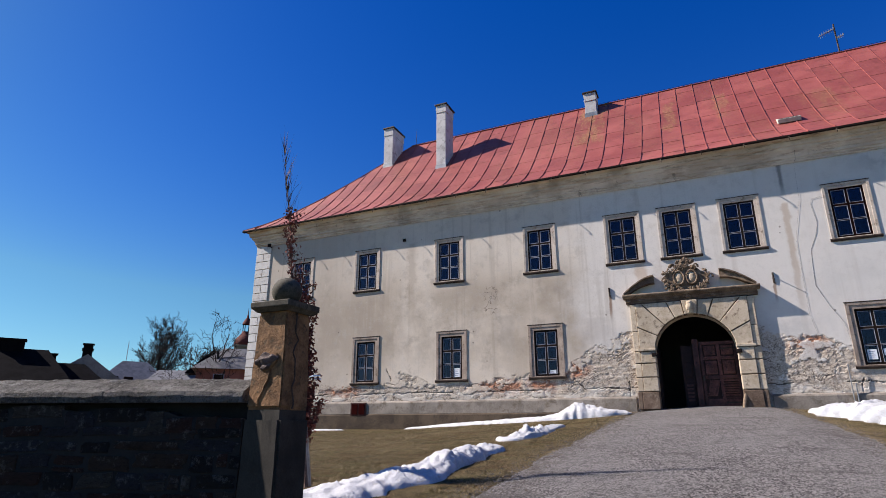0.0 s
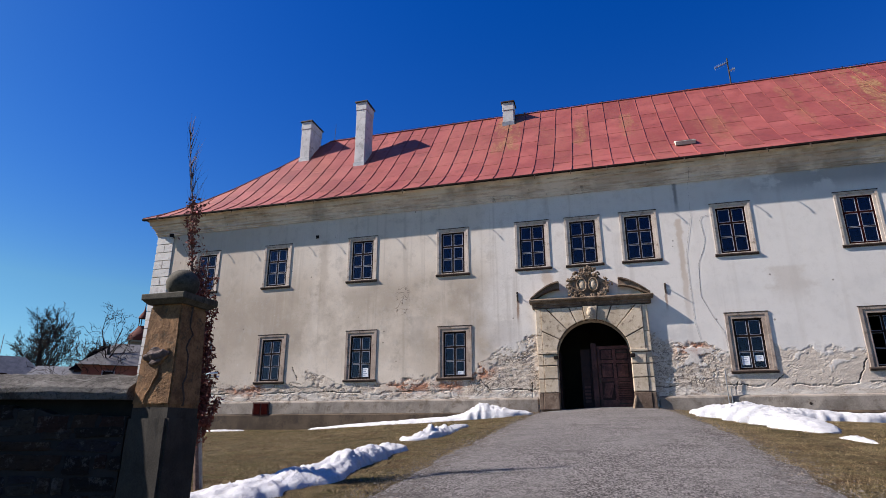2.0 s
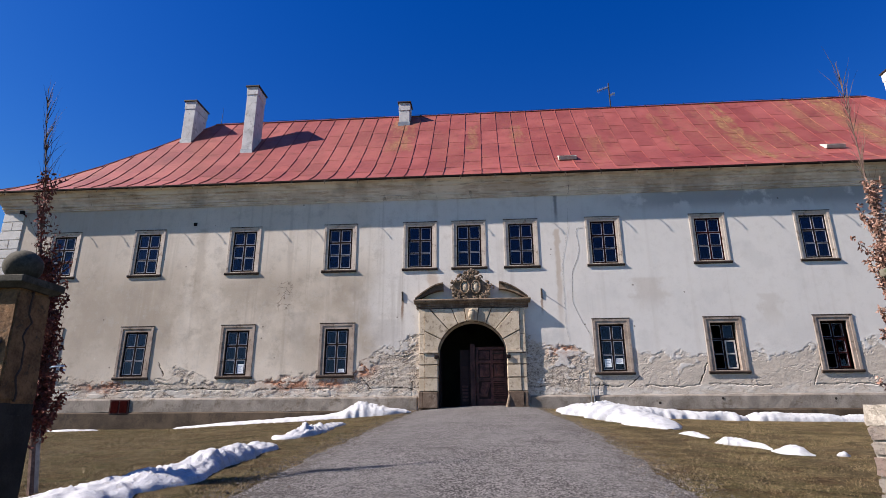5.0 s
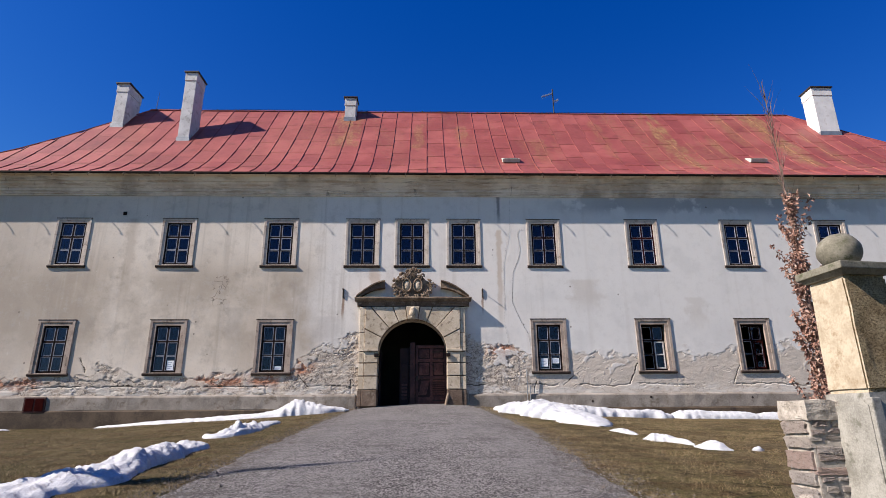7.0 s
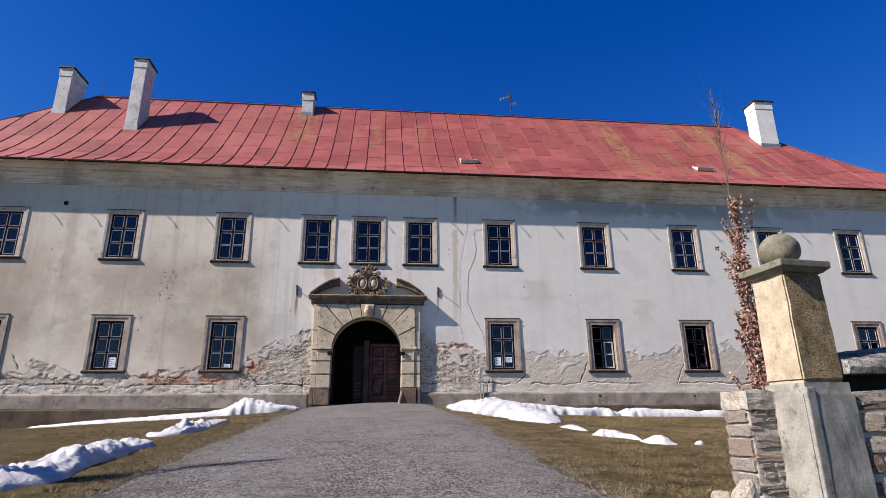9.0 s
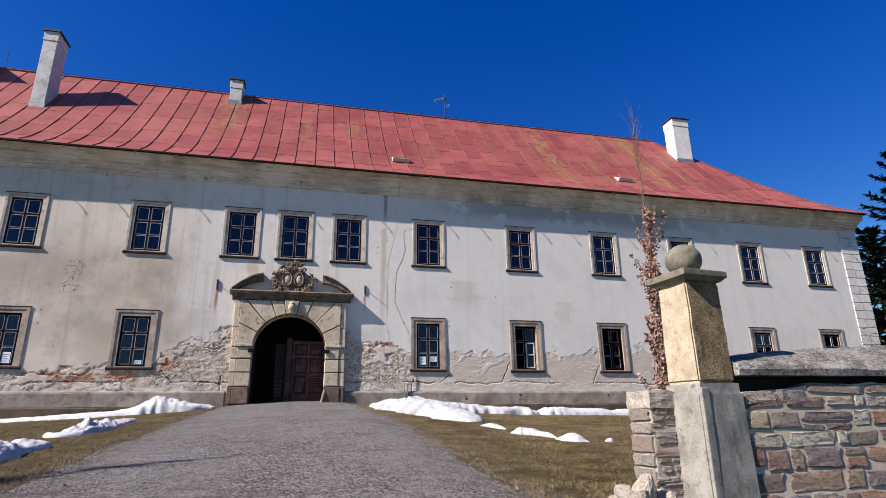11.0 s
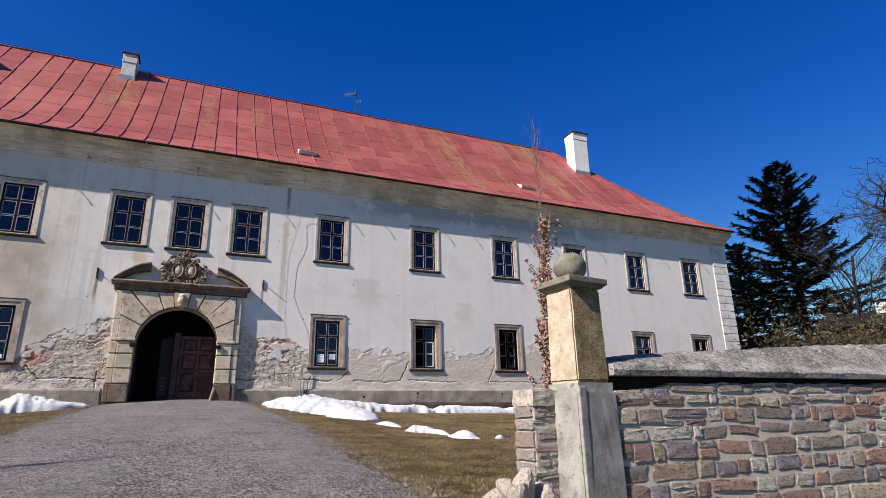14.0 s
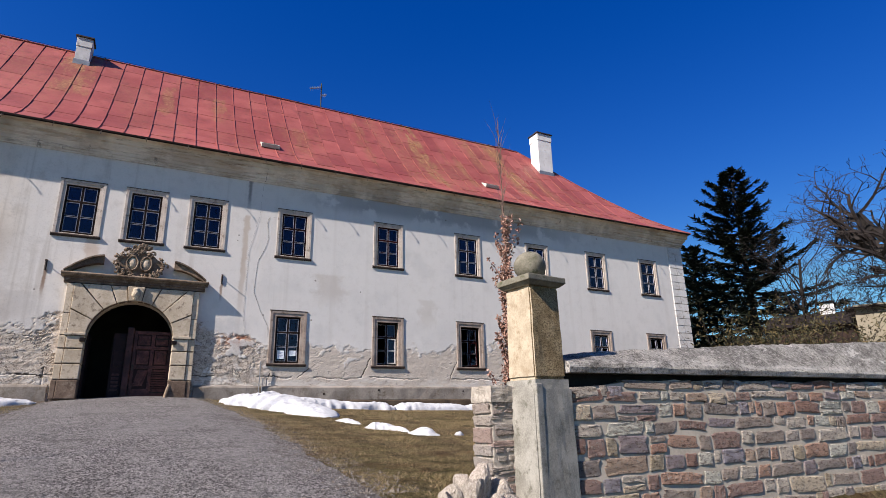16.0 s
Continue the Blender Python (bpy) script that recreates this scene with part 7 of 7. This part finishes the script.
def far_house(label, az, dist, turn, w, d, eaves, ridge, wall_mat, roof_mat, chimneys=(), hip=0.0, windows=True, dormers=0):
    """A house seen over the wall: walls, roof with overhang, windows and chimney stacks."""
    x, y = polar(az, dist)
    gz = ground_z(x, y) - 0.5
    hs = thing("village_house", label, "house", "neighbouring houses")
    hs.matrix_basis = pose(x, y, gz, 0, 0, turn)
    e, rz = eaves - gz, ridge - gz
    part("wall", boxes((-w / 2, w / 2, -d / 2, d / 2, 0, e)), wall_mat, hs)
    bm = bmesh.new()
    o = 0.45
    a = [bm.verts.new(p) for p in ((-w / 2 - o, -d / 2 - o, e - 0.15), (w / 2 + o, -d / 2 - o, e - 0.15), (w / 2 + o, d / 2 + o, e - 0.15), (-w / 2 - o, d / 2 + o, e - 0.15))]
    b = [bm.verts.new((-w / 2 - o + hip, 0, rz)), bm.verts.new((w / 2 + o - hip, 0, rz))]
    for f in ((a[0], a[1], b[1], b[0]), (a[2], a[3], b[0], b[1]), (a[1], a[2], b[1]), (a[3], a[0], b[0]), (a[3], a[2], a[1], a[0])):
        bm.faces.new(f)
    part("roof", bm, roof_mat, hs)
    for cx, ch, cw in chimneys:
        st = part("chimney", boxes((cx - cw / 2, cx + cw / 2, -0.35, 0.35, rz - 1.2, rz + ch), bevel=0.03), CHIMNEY if roof_mat is BROWN_ROOF else FAR_ROOF, hs)
        part("chimney_cap", boxes((cx - cw / 2 - 0.08, cx + cw / 2 + 0.08, -0.43, 0.43, rz + ch, rz + ch + 0.12)), FAR_ROOF, st)
    for k in range(dormers):
        cx = -w * 0.2 + k * 1.5
        zc = e + (rz - e) * 0.42
        part("roof_window", boxes((cx - 0.45, cx + 0.45, -d * 0.36, -d * 0.2, zc - 0.25, zc + 0.55)), SASH, hs)
    if windows:
        n = max(2, int(w / 3))
        for k in range(n):
            cx = -w / 2 + w * (k + 0.5) / n
            wd = part("window", boxes((cx - 0.5, cx + 0.5, -d / 2 - 0.04, -d / 2 + 0.05, e - 1.9, e - 0.6)), MUNTIN, hs)
            part("pane", boxes((cx - 0.42, cx + 0.42, -d / 2 - 0.05, -d / 2 - 0.041, e - 1.82, e - 0.68)), SASH, wd)
    return hs


far_house("dark slate-roofed village house with broad chimney stack", -64.8, 45, 58, 12, 9, 3.4, 6.3, FAR_WALL, FAR_ROOF, ((2.3, 0.45, 1.3),), 2.2)
far_house("low dark slate-roofed village house", -59.6, 47, 66, 8, 8, 3.3, 5.75, FAR_WALL, FAR_ROOF, ((0.3, 0.45, 0.7),), 2.0)
far_house("village house with sunlit grey roof and chimney stack", -56.6, 55, -33, 9, 9, 3.2, 6.8, FAR_WALL, SUNLIT_ROOF, ((-2.0, 0.9, 1.2), (-1.4, 1.3, 0.4)), 0.6)
far_house("village house with pale grey roof and roof windows", -52.9, 80, 58, 11, 9, 4.6, 9.1, FAR_WALL, GREY_ROOF, (), 4.6, dormers=2)
far_house("village house with low grey roof", -48.7, 72, 38, 8, 7, 5.0, 7.6, FAR_WALL, GREY_ROOF, (), 1.5)
far_house("narrow gabled house with dark roof", -46.5, 75, -44, 8, 4.8, 7.4, 10.0, BROWN_WALL, FAR_ROOF, (), 0.1, windows=False)
far_house("small brick house with hipped slate roof", -44.0, 62, 44, 8, 7, 6.9, 9.1, RED_WALL, SLATE_ROOF, (), 2.6)
far_house("low house with thin dark brown roof beyond the garden", 70.6, 40, -66, 9, 8, 6.55, 7.05, FAR_WALL, BROWN_ROOF, (), 0.2, windows=False)
far_house("low dark brown timber house with a white chimney", 61.3, 42, -60, 4.6, 5, 6.2, 7.1, BROWN_WALL, BROWN_ROOF, ((0.55, 0.55, 0.75),), 0.2, windows=False)


def build_mast():
    x, y = polar(-53.6, 95)
    bm = bmesh.new()
    tube(bm, [(0, 0, -0.3), (0, 0, 11.9)], [0.07, 0.04], 6)
    m = part("radio_mast", bm, TIN)
    m.location = (x, y, ground_z(x, y))
    tagged(m, "thin grey metal mast behind the roofs", "mast")


build_mast()


def build_tower():
    x, y = polar(-43.85, 145)
    tw = thing("church_tower", "church tower with red onion dome and lantern", "church tower")
    tw.matrix_basis = pose(x, y, 4.9, 0, 0, 44)
    part("tower_wall", boxes((-2.2, 2.2, -2.2, 2.2, -6, 14.3)), FAR_WALL, tw)
    part("tower_cornice", boxes((-2.5, 2.5, -2.5, 2.5, 14.3, 14.8), bevel=0.1), FAR_WALL, tw)

    def lathe(profile, sides=16):
        bm = bmesh.new()
        rings = [[bm.verts.new((q * math.cos(k * math.tau / sides), q * math.sin(k * math.tau / sides), z)) for k in range(sides)] for q, z in profile]
        for a, b in zip(rings, rings[1:]):
            for k in range(sides):
                bm.faces.new((a[k], a[(k + 1) % sides], b[(k + 1) % sides], b[k]))
        return bm

    part("dome", lathe([(2.5, 14.8), (2.7, 15.4), (2.4, 16.3), (1.6, 17.2), (1.05, 17.9), (1.0, 18.2)]), COPPER_RED, tw, "red onion dome", smooth=True)
    for k in range(6):
        a = k * math.tau / 6
        part("lantern_post", boxes((0.85 * math.cos(a) - 0.1, 0.85 * math.cos(a) + 0.1, 0.85 * math.sin(a) - 0.1, 0.85 * math.sin(a) + 0.1, 18.2, 20.0)), BROWN_ROOF, tw)
    part("lantern_roof", lathe([(1.15, 20.0), (1.1, 20.3), (0.8, 20.9), (0.3, 21.6), (0.12, 22.4), (0.03, 24.0)]), COPPER_RED, tw, "small red lantern dome", smooth=True)


build_tower()

# ---- dry grass on the lawns, and grit on the drive's edges ----


def build_grass(name, x0, x1, y0, y1, count, seed, keep):
    r = np.random.RandomState(seed)
    x = r.uniform(x0, x1, count)
    y = y0 + (y1 - y0) * r.uniform(0, 1, count) ** 1.35
    # bare thin spots between the tufts
    ok = [keep(a, b) and fuzz(a * 1.1, b * 2.0, 12.0) + 0.6 * fuzz(a * 3.1, b * 5.5, 13.0) > -0.28 for a, b in zip(x, y)]
    x, y = x[ok], y[ok]
    z = np.array([ground_z(a, b) for a, b in zip(x, y)])
    n = len(x)
    clump = np.array([max(0.0, 0.45 + 0.7 * fuzz(a * 0.9, b * 1.6, 2.0) + 0.4 * fuzz(a * 3.5, b * 5.0, 6.0)) for a, b in zip(x, y)])
    h = r.uniform(0.012, 0.055, n) * (0.15 + 1.5 * clump)
    a = r.uniform(0, math.tau, n)
    w = r.uniform(0.002, 0.0055, n)
    lx, ly = r.normal(0, 1.2, n) * h, r.normal(0, 1.2, n) * h
    v = np.empty((n, 3, 3))
    v[:, 0] = np.stack([x - np.cos(a) * w, y - np.sin(a) * w, z - 0.012], -1)
    v[:, 1] = np.stack([x + np.cos(a) * w, y + np.sin(a) * w, z - 0.012], -1)
    v[:, 2] = np.stack([x + lx, y + ly, z + h], -1)
    me = bpy.data.meshes.new(name)
    me.from_pydata(v.reshape(-1, 3).tolist(), [], np.arange(n * 3).reshape(-1, 3).tolist())
    me.materials.append(GRASS)
    tagged(new(name, me), "short dry winter grass", "grass", kind="stuff")


def off_road(x, y):
    l = float(np.interp(y, (-14, 0, 14, 20, 24.5), (-3.6, -3.45, -3.35, -3.15, -2.75)))
    q = float(np.interp(y, (-14, 0, 16, 20, 24.5), (2.7, 2.72, 2.78, 2.4, 1.85)))
    e = 0.10 * fuzz(x * 3, y * 3)
    return x < l + e or x > q + e


build_grass("grass", -19.0, -3.2, 5.6, 23.8, 300000, 1, off_road)
build_grass("grass", 2.3, 19.0, 5.6, 23.8, 300000, 2, off_road)


def road_edges(y):
    return float(np.interp(y, (0, 14, 20, 24.5), (-3.45, -3.35, -3.15, -2.75))), float(np.interp(y, (0, 16, 20, 24.5), (2.72, 2.78, 2.4, 1.85)))


def scatter(name, label, count, seed, material, place, size):
    """Small broken stones lying about, too many to count."""
    r = random.Random(seed)
    m = Mesh()
    for k in range(count):
        x, y = place(r)
        s = r.uniform(*size) * (1.8 if r.random() < 0.05 else 1)
        c = Vector((x, y, ground_z(x, y) + 0.035))
        n = len(m.v)
        turn = r.uniform(0, math.tau)
        for q in ((1, 0, 0), (-0.4, 0.9, 0.1), (-0.5, -0.8, 0), (0.1, 0.1, 0.8)):
            w = Vector((q[0] * math.cos(turn) - q[1] * math.sin(turn), q[0] * math.sin(turn) + q[1] * math.cos(turn), q[2]))
            m.v.append(c + w * s * r.uniform(0.7, 1.3))
        m.f += [(n, n + 1, n + 3), (n + 1, n + 2, n + 3), (n + 2, n, n + 3)]
    tagged(m.put(name, material), label, "gravel", kind="stuff")


def by_edge(r):
    y = 6.2 + 17.5 * r.random() ** 1.5
    return r.choice(road_edges(y)) + r.gauss(0, 0.26), y


def on_road(r):
    while True:
        y = 5.2 + 18.0 * r.random() ** 1.25
        a, b = road_edges(y)
        x = r.uniform(a, b)
        if r.random() < 0.5 + 0.9 * fuzz(x * 0.9, y * 0.5, 4.0) + 0.25 * abs(x + 0.33) / 3:
            return x, y


scatter("grit", "brown grit and crumbs along the drive", 5200, 14, simple("brown_grit", (0.06, 0.048, 0.038), (0.17, 0.145, 0.12), 5.0, 30.0), by_edge, (0.006, 0.02))
scatter("loose_chippings", "loose grey chippings on the worn drive", 30000, 15, simple("grey_chippings", (0.09, 0.083, 0.08), (0.26, 0.245, 0.235), 8.0, 30.0), on_road, (0.005, 0.013))
